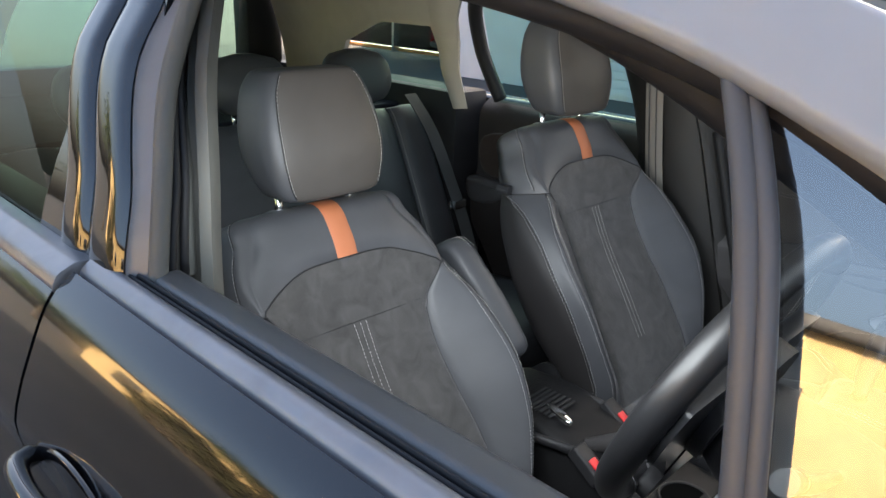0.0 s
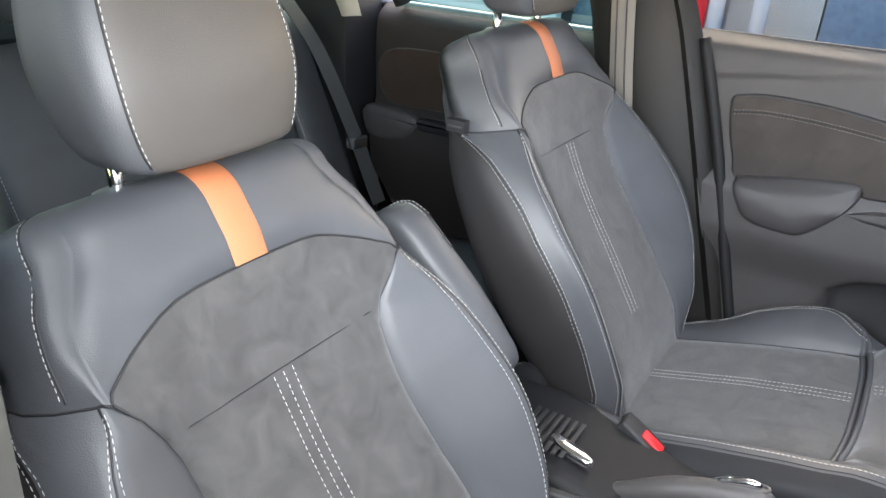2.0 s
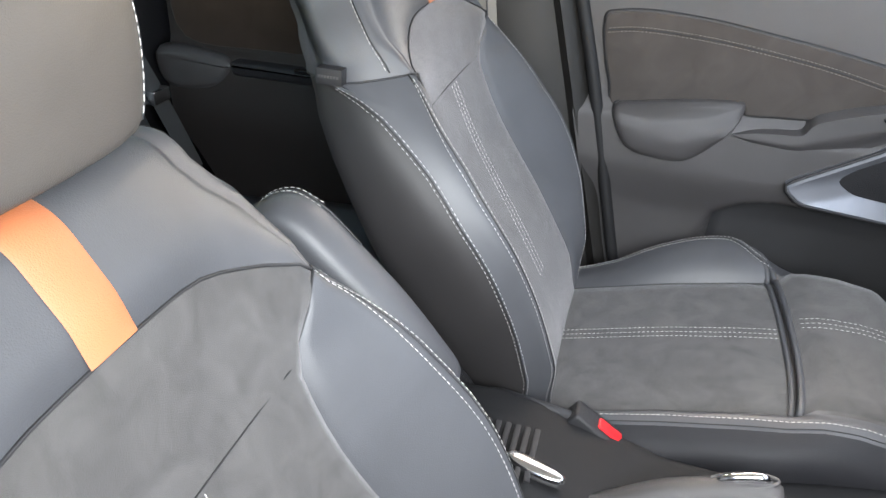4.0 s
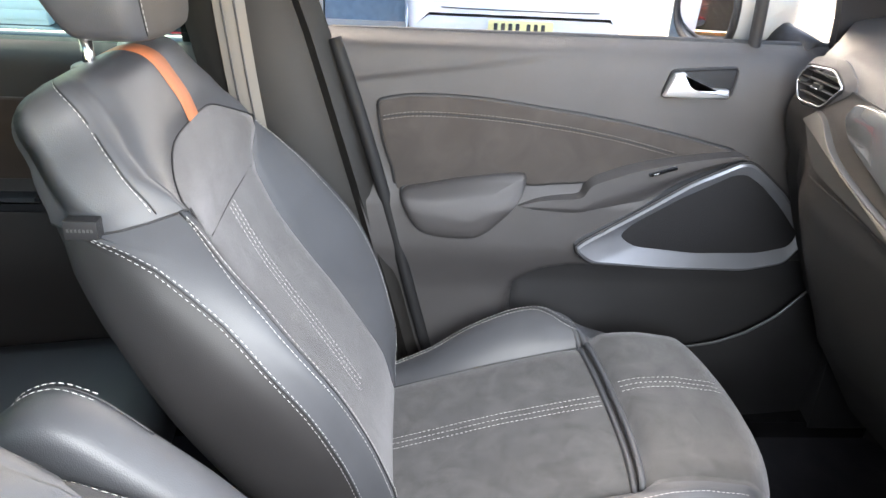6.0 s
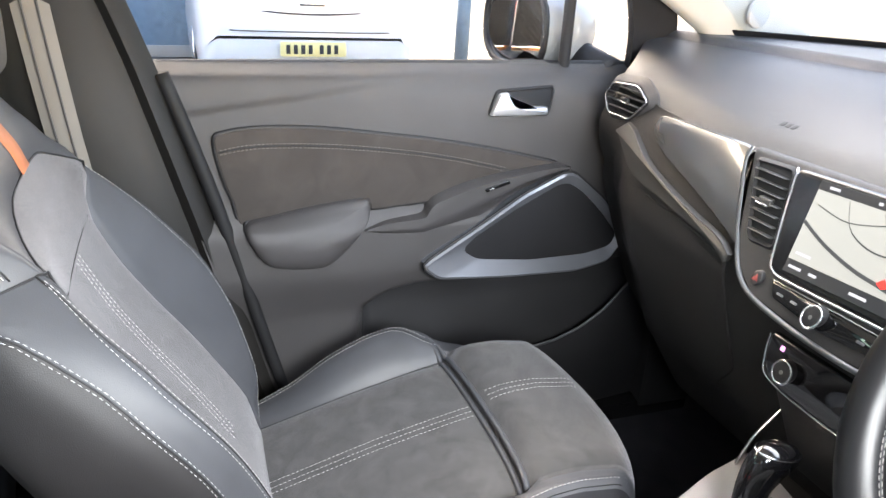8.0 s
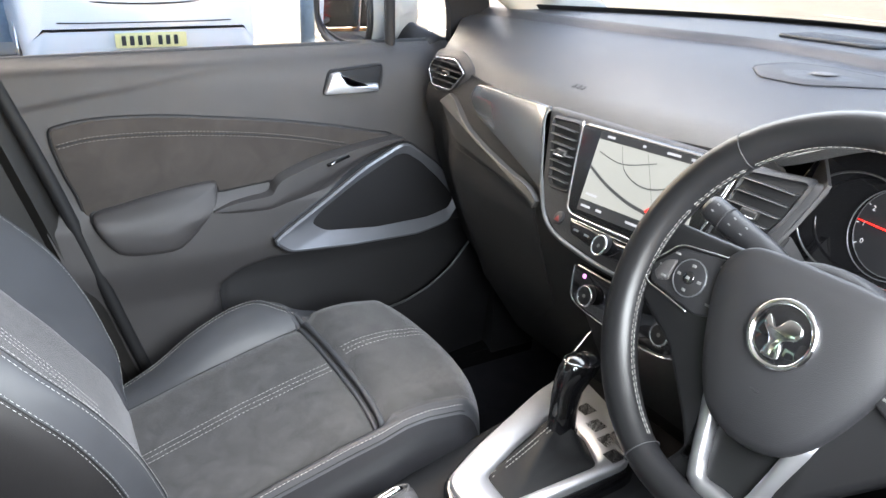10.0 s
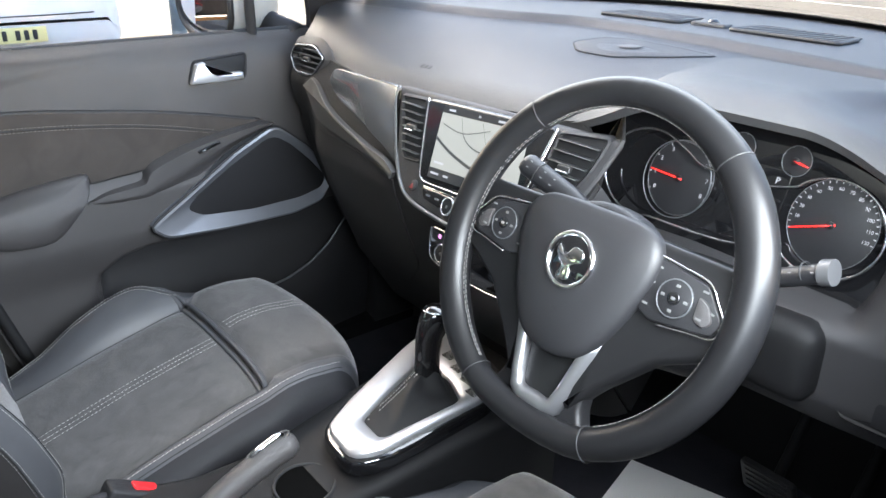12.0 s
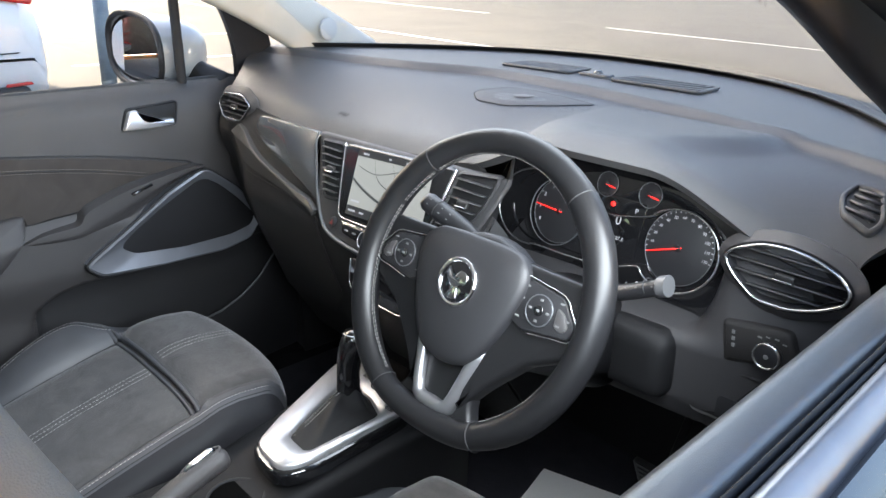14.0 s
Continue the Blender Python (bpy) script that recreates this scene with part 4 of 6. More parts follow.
sheet("dial_cheek", cheek, 18, 8, KNEE, dash, "dark panel between vent and dials", .004)
bezel = rounded([(-.158, 1.091), (.104, 1.101), (.090, .991), (-.113, .985)][::-1], .010)
screen = slab("screen", bezel, stack_at, .008, SCREENGLASS, dash, .003, "gloss black touchscreen", .001)
tube("screen_edge", [stack_at(*q, .006) for q in curve([(-.160, 1.091), (-.140, 1.04), (-.119, .993), (-.110, .984), (-.09, .981), (0, .984), (.088, .988)], 5)], .0020, SATIN, screen, "bright satin edging", n=8)
tube("screen_edge", [stack_at(*q, .006) for q in curve([(.088, .988), (.097, 1.04), (.105, 1.10)], 5)], .0018, SATIN, screen, n=8)
disc = [(-.124 + .0085 * math.cos(t), .969 + .0085 * math.sin(t)) for t in np.linspace(0, 2 * math.pi, 21)[:-1]]
slab("hazard_button", disc, stack_at, .006, HARD, dash, .002, "round hazard light button", .001)
keys = rounded([(-.104, .975), (-.06, .976), (.07, .978), (.095, .974), (.09, .962), (-.02, .953), (-.092, .959)], .006)
slab("button_bar", keys, stack_at, .004, GLOSS, dash, .002, "gloss black button row", .001)
tube("bar_edge", [stack_at(*q, .0045) for q in curve([(-.104, .975), (-.06, .9765), (0, .978), (.07, .979)], 5)], .0012, CHROME, dash, n=6)


def knob(name, x, z, at, r, h, parent, base=0.0):
    disc = [(x + r * math.cos(t), z + r * math.sin(t)) for t in np.linspace(0, 2 * math.pi, 29)[:-1]]
    k = slab(name, disc, at, h, HARD, parent, .002, "black knob with chrome ring", base)
    tube("knob_ring", [at(*q, base + h - .001) for q in disc], .0018, CHROME, k, "", True, 6)
    disc = [(x + r * .2 * math.cos(t), z + r * .2 * math.sin(t)) for t in np.linspace(0, 2 * math.pi, 17)[:-1]]
    slab("knob_mark", disc, at, .0004, MARKDIM, k, .0001, "", base + h)
    return k


knob("volume_knob", -.027, .967, stack_at, .0115, .012, dash, .004)
climate = rounded([(-.108, .903), (.118, .906), (.13, .885), (.085, .854), (0, .846), (-.085, .850), (-.104, .872)][::-1], .008)
climate_at = face_at(.735, .25, .88)
slab("climate_panel", climate, climate_at, .012, GLOSS, dash, .003, "gloss black climate control panel")
tube("climate_edge", [climate_at(*q, .011) for q in curve([(-.108, .90), (-.103, .872), (-.085, .851), (0, .846), (.085, .853), (.128, .884)], 5)], .0012, CHROME, dash, n=6)
knob("climate_knob", -.064, .873, climate_at, .0135, .010, dash, .012)
knob("climate_knob", .073, .881, climate_at, .0135, .010, dash, .012)
for x, z in ((-.083, .892), (.104, .895)):
    slab("lamp_mark", rounded([(x - .003, z - .003), (x + .003, z - .003), (x + .003, z + .003), (x - .003, z + .003)], .001, 2), climate_at, .0005, PINKLIT, dash, .0001, "small pink lit symbol", .0121)
lower = rounded([(-.10, .84), (.118, .846), (.11, .70), (-.09, .70)][::-1], .012)
lower_at = face_at(.752, -.45, .84)
slab("lower_panel", lower, lower_at, .012, HARD, dash, .004, "black lower stack panel")
for k in range(4):
    z = .79 + .014 * k
    slab("stack_key", rounded([(.094, z), (.114, z), (.114, z + .010), (.094, z + .010)], .002, 2), lower_at, .003, GLOSS, dash, .001, "", .011)
    slab("key_mark", rounded([(.100, z + .004), (.110, z + .004), (.110, z + .0062), (.100, z + .0062)], .0005, 2), lower_at, .0004, MARK, dash, .0001, "", .0141)
tube("stack_strip", curve([(-.108, .79, .79), (-.108, .745, .745), (-.107, .722, .70)], 6), .006, SATIN, dash, "satin silver strip beside the stack", n=10, flat=.45)

# instrument cluster
cl_at = face_at(.835, .25, 1.07)
cluster = slab("dial_panel", rounded([(.14, .99), (.13, 1.09), (.18, 1.165), (.35, 1.172), (.47, 1.150), (.530, 1.080), (.525, .99)][::-1], .03), cl_at, .006, GLOSS, dash, .002, "dark instrument cluster with red needles")


def dial(cx, cz, r):
    ring = [cl_at(cx + r * math.cos(t), cz + r * math.sin(t), .016) for t in np.linspace(0, 2 * math.pi, 49)[:-1]]
    tube("dial_arc", ring, .0007, GREYSATIN, cluster, "thin dial circle", True, 8)


dial(.257, 1.064, .046)
eight = [(.214 + .062 * math.cos(radians(t)), 1.062 + .053 * math.sin(radians(t))) for t in range(-70, -310, -10)]
eight += [(.268, 1.098), (.283, 1.090), (.310, 1.086), (.345, 1.083), (.376, 1.088)]
eight += [(.445 + .058 * math.cos(radians(t)), 1.062 + .051 * math.sin(radians(t))) for t in range(140, -150, -10)]
eight += [(.37, 1.020), (.337, 1.014), (.29, 1.012)]
tube("dial_ring", [cl_at(*q, .018) for q in curve(eight, 3, True)], .0016, SATIN, cluster, "satin chrome edging round both dials", True, 8)

# light switch panel and coin tray on the driver's side
sw_at = face_at(.785, .0, 1.0)
slab("light_switch_panel", rounded([(.538, 1.018), (.616, 1.028), (.632, .990), (.548, .966)][::-1], .008), sw_at, .014, GLOVE, dash, .006, "black light switch panel")
knob("light_switch", .599, .997, sw_at, .0145, .010, dash, .014)

# ---- dials, screen picture and lettering ----
NEEDLE = glow("red_needle", (1.0, .02, .015), .40)
LIT = glow("lit_white", (.85, .88, .95), .07)
MAPCOL = glow("map_ground", (.62, .64, .60), .075)
MAPLINE = glow("map_road", (.16, .17, .18), .03)
MAPBAR = glow("map_bar", (.03, .032, .036), .10)


def lettering(text, size, place, parent, mat, name="lettering"):
    """Raised lettering from the built-in font; place(a, b, h) sets it on its face."""
    cu = bpy.data.curves.new(name, "FONT")
    cu.body, cu.size, cu.align_x, cu.align_y, cu.extrude = text, size, "CENTER", "CENTER", .0002
    ob = bpy.data.objects.new(name, cu)
    me = bpy.data.meshes.new_from_object(ob)
    bpy.data.objects.remove(ob)
    for v in me.vertices:
        v.co = place(v.co.x, v.co.y, v.co.z)
    me.materials.clear()
    me.materials.append(mat)
    out = new(name, me)
    out.parent = parent
    return out


def face_label(text, x, z, size, at, h, parent, mat):
    return lettering(text, size, lambda a, b, c: at(x + a, z + b, h + c), parent, mat)


def tick(cx, cz, r0, r1, deg, at, h, parent, mat, w=.0006):
    c, s = math.cos(radians(deg)), math.sin(radians(deg))
    pts = [(cx + r0 * c - w * s, cz + r0 * s + w * c), (cx + r1 * c - w * s, cz + r1 * s + w * c), (cx + r1 * c + w * s, cz + r1 * s - w * c), (cx + r0 * c + w * s, cz + r0 * s - w * c)]
    return mesh_part("tick", [at(*q, h) for q in pts], [(0, 1, 2, 3)], mat, parent, "", False)


def gauge(cx, cz, r, labels, needle, parent, size=.0075):
    """A round gauge: scale ticks, numbers and a red needle; labels are (text, degrees)."""
    disc = [(cx + r * 1.02 * math.cos(t), cz + r * 1.02 * math.sin(t)) for t in np.linspace(0, 2 * math.pi, 41)[:-1]]
    g = slab("gauge", disc, cl_at, .001, HARD, parent, .0003, "", .0065)
    tube("gauge_ring", [cl_at(*q, .008) for q in disc], .0005, GREYSATIN, g, "", True, 5)
    for text, deg in labels:
        if text:
            face_label(text, cx + r * .82 * math.cos(radians(deg)), cz + r * .82 * math.sin(radians(deg)), size, cl_at, .0082, g, LIT)
        tick(cx, cz, r * .94, r, deg, cl_at, .0082, g, LIT)
    c, s = math.cos(radians(needle)), math.sin(radians(needle))
    tube("needle", [cl_at(cx - .10 * r * c, cz - .10 * r * s, .011), cl_at(cx + .95 * r * c, cz + .95 * r * s, .011)], [.0012, .0006], NEEDLE, g, "red lit needle", n=6)
    tube("needle_hub", [cl_at(cx, cz, .009), cl_at(cx, cz, .012)], .004, HARD, g, "", n=14)


gauge(.257, 1.064, .044, [(str(k), 210 - 29 * k) for k in range(9) if k not in (4, 5)] + [("", 94), ("", 65)], 176, cluster)
gauge(.445, 1.064, .046, [("", 199)] + [(str(10 * k), 199 - 17.5 * k) for k in range(1, 13)] + [("", 199 - 17.5 * k - 8.7) for k in range(12)], 199, cluster, .0052)
for x, n in ((.322, -8), (.388, -10)):
    gauge(x, 1.117, .016, [("", 200), ("", 160), ("", 120), ("", 80)], n, cluster)
display = slab("trip_display", rounded([(.312, 1.03), (.388, 1.03), (.388, 1.105), (.312, 1.105)], .006), cl_at, .001, GLOSS, cluster, .0003, "dark trip display", .0066)
face_label("P", .375, 1.092, .010, cl_at, .0085, display, LIT)
face_label("0", .352, 1.075, .018, cl_at, .0085, display, LIT)
face_label("187.3", .358, 1.052, .007, cl_at, .0085, display, LIT)
tube("warning_lamp", [cl_at(.338, 1.094, .008), cl_at(.338, 1.094, .009)], .0035, NEEDLE, display, "", n=12)
# screen picture: a pale street map with a bar above and below
pic = lambda a, b: stack_at(a, b, .0097)
SX = lambda a, b: (-.107 + .180 * a - .022 * (b - .5), .991 + .098 * b + .008 * a)


def screen_patch(name, pts, mat, h):
    return mesh_part(name, [stack_at(*SX(*q), .0094 + h) for q in pts], [tuple(range(len(pts)))], mat, screen, "", False)


screen_patch("map_picture", [(0, 0), (1, 0), (1, 1), (0, 1)], MAPCOL, 0)
screen_patch("map_bar", [(0, .90), (1, .90), (1, 1), (0, 1)], MAPBAR, .0004)
screen_patch("map_bar", [(0, 0), (1, 0), (1, .14), (0, .14)], MAPBAR, .0004)
for pts, w in (([(.0, .55), (.2, .40), (.45, .28), (.7, .22), (1, .1)], .02), ([(.25, .88), (.35, .6), (.6, .5), (.95, .7)], .008), ([(.5, .88), (.62, .5), (.7, .22)], .006), ([(.05, .75), (.3, .68), (.6, .8)], .006)):
    line = curve(pts, 5)
    verts = [stack_at(*SX(a, b + d), .0101) for a, b in line for d in (-w, w)]
    mesh_part("map_road", verts, [(2 * k, 2 * k + 2, 2 * k + 3, 2 * k + 1) for k in range(len(line) - 1)], MAPLINE, screen, "", False)
screen_patch("map_marker", [(.62, .26), (.66, .22), (.70, .26), (.66, .32)], NEEDLE, .001)
for a, b, w in ((.12, .95, .04), (.45, .95, .015), (.72, .95, .06), (.9, .95, .03), (.1, .22, .06), (.08, .07, .05), (.22, .07, .03), (.55, .07, .06)):
    screen_patch("screen_text_bar", [(a - w, b - .015), (a + w, b - .015), (a + w, b + .015), (a - w, b + .015)], LIT, .0008)
for a in (-.083, -.062, .03, .055):
    slab("key_mark", rounded([(a - .005, .9645), (a + .005, .9645), (a + .005, .967), (a - .005, .967)], .001, 2), stack_at, .0004, MARKDIM, dash, .0001, "", .0051)
tri = rounded([(-.129, .966), (-.119, .966), (-.124, .974)], .001, 2)
slab("hazard_mark", tri, stack_at, .0004, DIMRED, dash, .0001, "", .0071)
for x, z in ((.555, 1.008), (.556, 1.000), (.557, .992)):
    slab("switch_mark", rounded([(x - .002, z - .0025), (x + .002, z - .0025), (x + .002, z + .0025), (x - .002, z + .0025)], .0005, 2), sw_at, .0004, MARKDIM, dash, .0001, "", .0141)
for x, z in ((.585, 1.013), (.594, 1.016), (.604, 1.017), (.613, 1.014)):
    slab("switch_mark", rounded([(x - .0025, z - .001), (x + .0025, z - .001), (x + .0025, z + .001), (x - .0025, z + .001)], .0005, 2), sw_at, .0004, MARKDIM, dash, .0001, "", .0141)
coin = rounded([(.509, .955), (.605, .958), (.605, .885), (.514, .881)][::-1], .012)
surround("tray_edge", resample(coin, 48), inset(resample(coin, 48), .004), sw_at, .0055, GLOVE, dash, "open coin tray", .003, .002)
# the floor lies shallow; its near-black colour gives the tray's shade
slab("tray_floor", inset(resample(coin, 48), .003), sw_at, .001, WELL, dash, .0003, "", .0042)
box("tray_step", (.548, .7775, .889), (.600, .7805, .918), HARD, dash, .001)


def top_at(a, b, h):
    """A place on the dash top."""
    return Vector((a, b, dash_z(a, b) + h))


for k in range(3):
    slab("airbag_mark", rounded([(-.278 + .010 * k, .832), (-.271 + .010 * k, .832), (-.271 + .010 * k, .840), (-.278 + .010 * k, .840)], .001, 2), top_at, .0007, HARD, dash, .0002)
cover_line = resample(rounded([(-.082, .995), (-.060, 1.055), (-.016, 1.072), (.06, 1.068), (.145, 1.052), (.10, 1.004), (.03, .958), (-.04, .958)], .012), 60)
cover = slab("speaker_cover", cover_line, top_at, .0016, COVERMESH, dash, .001, "flat grey mesh speaker cover")
tube("cover_gap", [top_at(*q, .0006) for q in inset(cover_line, -.0008)], .0012, RUBBER, cover, "", True, 6)
slab("cover_mark", rounded([(-.004, 1.008), (.022, 1.012), (.028, 1.034), (.002, 1.030)], .003, 2), top_at, .0006, MARKDIM, cover, .0002, "", .0016)
for x0, x1, ya, yb in ((-.200, -.045, 1.200, 1.222), (.055, .235, 1.222, 1.226)):
    well = rounded([(x0, ya), (x1, yb), (x1 - .004, yb + .082), (x0 + .016, ya + .082)], .010)
    g = slab("demister_grille", well, top_at, .0040, PIT, dash, .0005, "slatted demister grille")
    tube("grille_edge", [top_at(*q, .003) for q in well], .0034, DASH, g, "", True, 6)
    for k in range(11):
        f = (k + .6) / 11.2
        a = x0 + .006 + (x1 - x0 - .012) * f
        b = ya + (yb - ya) * f
        slab("slat", [(a - .0034, b + .002), (a + .0030, b + .002), (a + .0150, b + .080), (a + .0086, b + .080)], top_at, .0022, DASH, g, .0004, "", .0036)
slab("sun_sensor", rounded([(-.03, 1.235), (.04, 1.237), (.034, 1.272), (-.024, 1.270)], .008), top_at, .006, DASH, dash, .003, "small sun sensor plinth")
tube("sensor_dome", [top_at(.005, 1.255, .004), top_at(.005, 1.255, .011)], [.012, .006], GLOSS, dash, "", n=16)
corner = [(.598, .885), (.603, .918), (.638, .912), (.657, .862), (.648, .842), (.612, .856)][::-1]
cv = surround("corner_vent", resample(rounded(corner, .008), 40), inset(resample(rounded(corner, .008), 40), .006), top_at, .006, DASH, dash, "small corner air vent", 0, .002)
slab("vent_well", inset(resample(rounded(corner, .008), 40), .005), top_at, .002, RUBBER, cv, .0005)
for k in range(4):
    tube("slat", [top_at(.612, .868 + .012 * k, .004), top_at(.645, .862 + .012 * k, .004)], .0022, SLATEDGE, cv, "", n=6)

# ---- centre console ----
console = thing("centre_console", "black centre console between the front seats", "console")
rings = []
for y, w, z in ((-.05, .085, .66), (.0, .088, .68), (.10, .088, .69), (.20, .086, .675), (.30, .086, .645), (.40, .088, .64), (.50, .10, .655), (.62, .112, .67), (.74, .125, .68), (.80, .13, .685)):
    rings.append([Vector((x, y, zz)) for x, zz in rounded([(-w, .36), (-w, z), (w, z), (w, .36)], .02)])
loft("console_body", rings, CONSOLE, console)
gear_at = lambda a, b, h: Vector((a, b, .672 + .06 * (b - .46) + h))
plate_o = resample(rounded([(-.012, .468), (.062, .462), (.08, .50), (.085, .69), (.0, .745), (-.125, .765), (-.105, .68), (-.045, .53)], .018), 72)
plate_i = resample(rounded([(.008, .515), (.060, .512), (.066, .65), (.012, .672), (-.05, .665), (-.02, .58)], .012), 72)
slab("gear_base", inset(plate_o, -.008), gear_at, .022, GLOSS, console, .006, "gloss black selector base", -.012)
gear = thing("gear_selector", "silver-framed gear selector with gloss black knob", "gear lever")
surround("gear_plate", plate_o, plate_i, gear_at, .012, SILVER, gear, "satin silver selector plate", .008, .004)
KX, KY = .008, .632
rings = [[gear_at(*((1 - k) * q + k * np.array((KX, KY))), .0125 + .048 * k ** 1.2 + (.006 * math.sin(k * 9 + 3 * j / 72 * 6.28) if 0 < k < .8 else 0)) for j, q in enumerate(plate_i)] for k in (0, .15, .3, .45, .6, .72, .82)]
loft("boot", rings, BOOT, gear, "black leather boot", caps=(False, True))
for d in (-.003, .003):
    stitches("stitching", [gear_at(.010 + d, .522 + (KY - .020 - .522) * k, .0165 + .048 * (k * .82) ** 1.2) for k in np.linspace(0, 1, 12)], gear, .005, .0035, .0005)
rings = []
for z, r, dx, dy in ((.716, .019, 0, 0), (.722, .0195, 0, 0), (.724, .0165, 0, 0), (.76, .0165, 0, .001), (.785, .018, 0, .004), (.803, .0205, .001, .010), (.815, .0225, .002, .016), (.826, .0215, .003, .021), (.833, .016, .003, .024), (.836, .006, .003, .025)):
    rings.append([Vector((KX + dx + r * .9 * math.cos(t), KY + dy + r * 1.3 * math.sin(t), z - .22 * r * math.sin(t) * smoothstep(.77, .82, z))) for t in np.linspace(0, 2 * math.pi, 29)[:-1]])
grip = loft("gear_knob", rings, GLOSS, gear, "gloss black gear knob")
tube("knob_edge", [Vector((KX + .003 + .0205 * .9 * math.cos(t), KY + .021 + .0225 * 1.25 * math.sin(t), .8275 - .0055 * math.sin(t))) for t in np.linspace(0, 2 * math.pi, 33)[:-1]], .0014, CHROME, grip, "chrome edge", True, 6)
slab("selector_keys", rounded([(.03, .70), (.072, .69), (.074, .735), (.02, .748)], .006), gear_at, .006, HARD, gear, .002, "row of small black buttons", .016)
for k in range(2):
    slab("selector_key", rounded([(.034 + .019 * k, .703), (.050 + .019 * k, .699), (.050 + .019 * k, .728), (.032 + .019 * k, .735)], .003), gear_at, .002, PLASTIC, gear, .001, "", .0215)

brake = thing("handbrake_lever", "black handbrake lever with chrome release button", "handbrake")
line = curve([(.035, .17, .625), (.035, .24, .665), (.035, .30, .700), (.035, .36, .722), (.035, .396, .730)], 5)
tube("grip", line, [.012 + .008 * smoothstep(0, .5, k / (len(line) - 1)) - .007 * smoothstep(.9, 1, k / (len(line) - 1)) for k in range(len(line))], PLASTIC, brake, n=16, flat=.85)
tube("release_button", curve([(.033, .336, .730), (.033, .345, .737), (.033, .37, .746), (.033, .380, .745)], 4), [.004, .005, .006, .0065, .007, .007, .007, .007, .007, .0065, .006, .005, .004], CHROME, brake, "chrome release button", n=12, flat=.8)
tube("button_seat", [Vector((.033 + .010 * math.cos(t), .358 + .03 * math.sin(t), .7375 + .0095 * math.sin(t))) for t in np.linspace(0, 2 * math.pi, 25)[:-1]], .0022, PLASTIC, brake, "", True, 8)

# ---- rough shell ----
ground = tagged(mesh_part("ground", [(-400, -400, 0), (400, -400, 0), (400, 400, 0), (-400, 400, 0)], [(0, 1, 2, 3)], ASPHALT, None, "", False), "worn grey asphalt of a car park", "ground", kind="structure")

cabin_floor = thing("cabin_floor", "black carpeted car floor", "floor", kind="structure")
box("carpet", (-.75, -1.2, .30), (.75, 1.5, .36), CARPET, cabin_floor, 0)


# ---- passenger door ----
def door_x(y, z):
    """Depth of the door trim (distance from the car's middle)."""
    d = interp(z, ((.35, .70), (.55, .69), (.66, .688), (.76, .668), (.83, .668), (.88, .695), (1.0, .702), (1.05, .708), (1.085, .722), (1.105, .745), (1.115, .765)))
    crease = lerp(y, ((.0, 1.02), (.085, 1.031), (.264, 1.055), (.45, 1.083), (.6, 1.10)))
    d -= .006 * smoothstep(crease - .007, crease + .007, z) * (1 - smoothstep(.38, .55, y)) * (1 - smoothstep(1.085, 1.10, z))
    hollow = lerp(y, ((.36, .62), (.385, .68), (.425, .707), (.477, .719), (.584, .717), (.672, .726), (.8, .735), (.95, .735)))
    d += .035 * (1 - smoothstep(hollow - .014, hollow + .004, z)) * smoothstep(.36, .40, y)
    return d + .02 * smoothstep(.85, 1.1, y)


def door_at(side):
    """Places on a door's inner face: a along the car, b up, h into the cabin."""
    return lambda a, b, h: Vector((side * (door_x(a, b) - h), a - .014, b + .012))


pdoor = thing("passenger_door", "black front passenger door with suede insert, closed", "car door")
pd = door_at(-1)


def door_panel(u, v):
    z = .36 + (1.106 - .36) * v
    front, rear = 1.02, lerp(z, ((.36, .22), (.57, .164), (.906, .072), (1.118, .006)))
    y = rear + (front - rear) * u
    return pd(y + .014, z, 0)


sheet("door_trim", door_panel, 90, 130, PLASTIC, pdoor, "black moulded door trim", .02)
ins = curve([(.135, .990), (.151, 1.003), (.21, 1.010), (.303, 1.007), (.399, .996), (.499, .983), (.603, .965), (.691, .946), (.745, .930), (.643, .918), (.571, .905), (.507, .884), (.490, .874), (.44, .870), (.392, .866), (.378, .880), (.265, .868), (.178, .846), (.160, .89), (.146, .93)], 4, True)
lowest = lambda y: lerp(y, ((.36, .62), (.385, .68), (.425, .707), (.477, .719), (.584, .717), (.672, .726), (.8, .735), (.95, .735))) - .012
sheet("lower_trim", lambda u, v: pd(.385 + .60 * u, .37 + (lowest(.385 + .60 * u) - .37) * v, .002), 60, 40, LOWERTRIM, pdoor, "black lower door trim", .001)
ins_at = lambda a, b, h: Vector((-(.6935 + .065 * (b - .88) - h), a - .014, b + .012))
slab("door_insert", ins, ins_at, .012, DOORSUEDE, pdoor, .003, "grey suede door insert")
tube("insert_edge", [ins_at(*q, .004) for q in ins], .0040, RUBBER, pdoor, "", True, n=6)
for k in (0, .007):
    stitches("stitching", [ins_at(a, b - k, .0124) for a, b in curve([(.143, .977), (.20, .985), (.303, .983), (.42, .972), (.53, .955), (.64, .930)], 5)], pdoor, .0065, .0042, .00045, THREADDIM)
tube("seam", [ins_at(a, b - .0035, .0119) for a, b in curve([(.141, .977), (.20, .985), (.303, .983), (.42, .972), (.53, .955), (.645, .929)], 5)], .0012, RUBBER, pdoor, n=6)
arm_at = lambda a, b, h: Vector((-(.690 - h), a - .014, b + .012))
arm_top = resample(curve([(.376, .836), (.41, .848), (.445, .853), (.482, .858), (.491, .876), (.507, .890), (.571, .912), (.643, .925), (.731, .935), (.760, .930)], 5), 61, False)
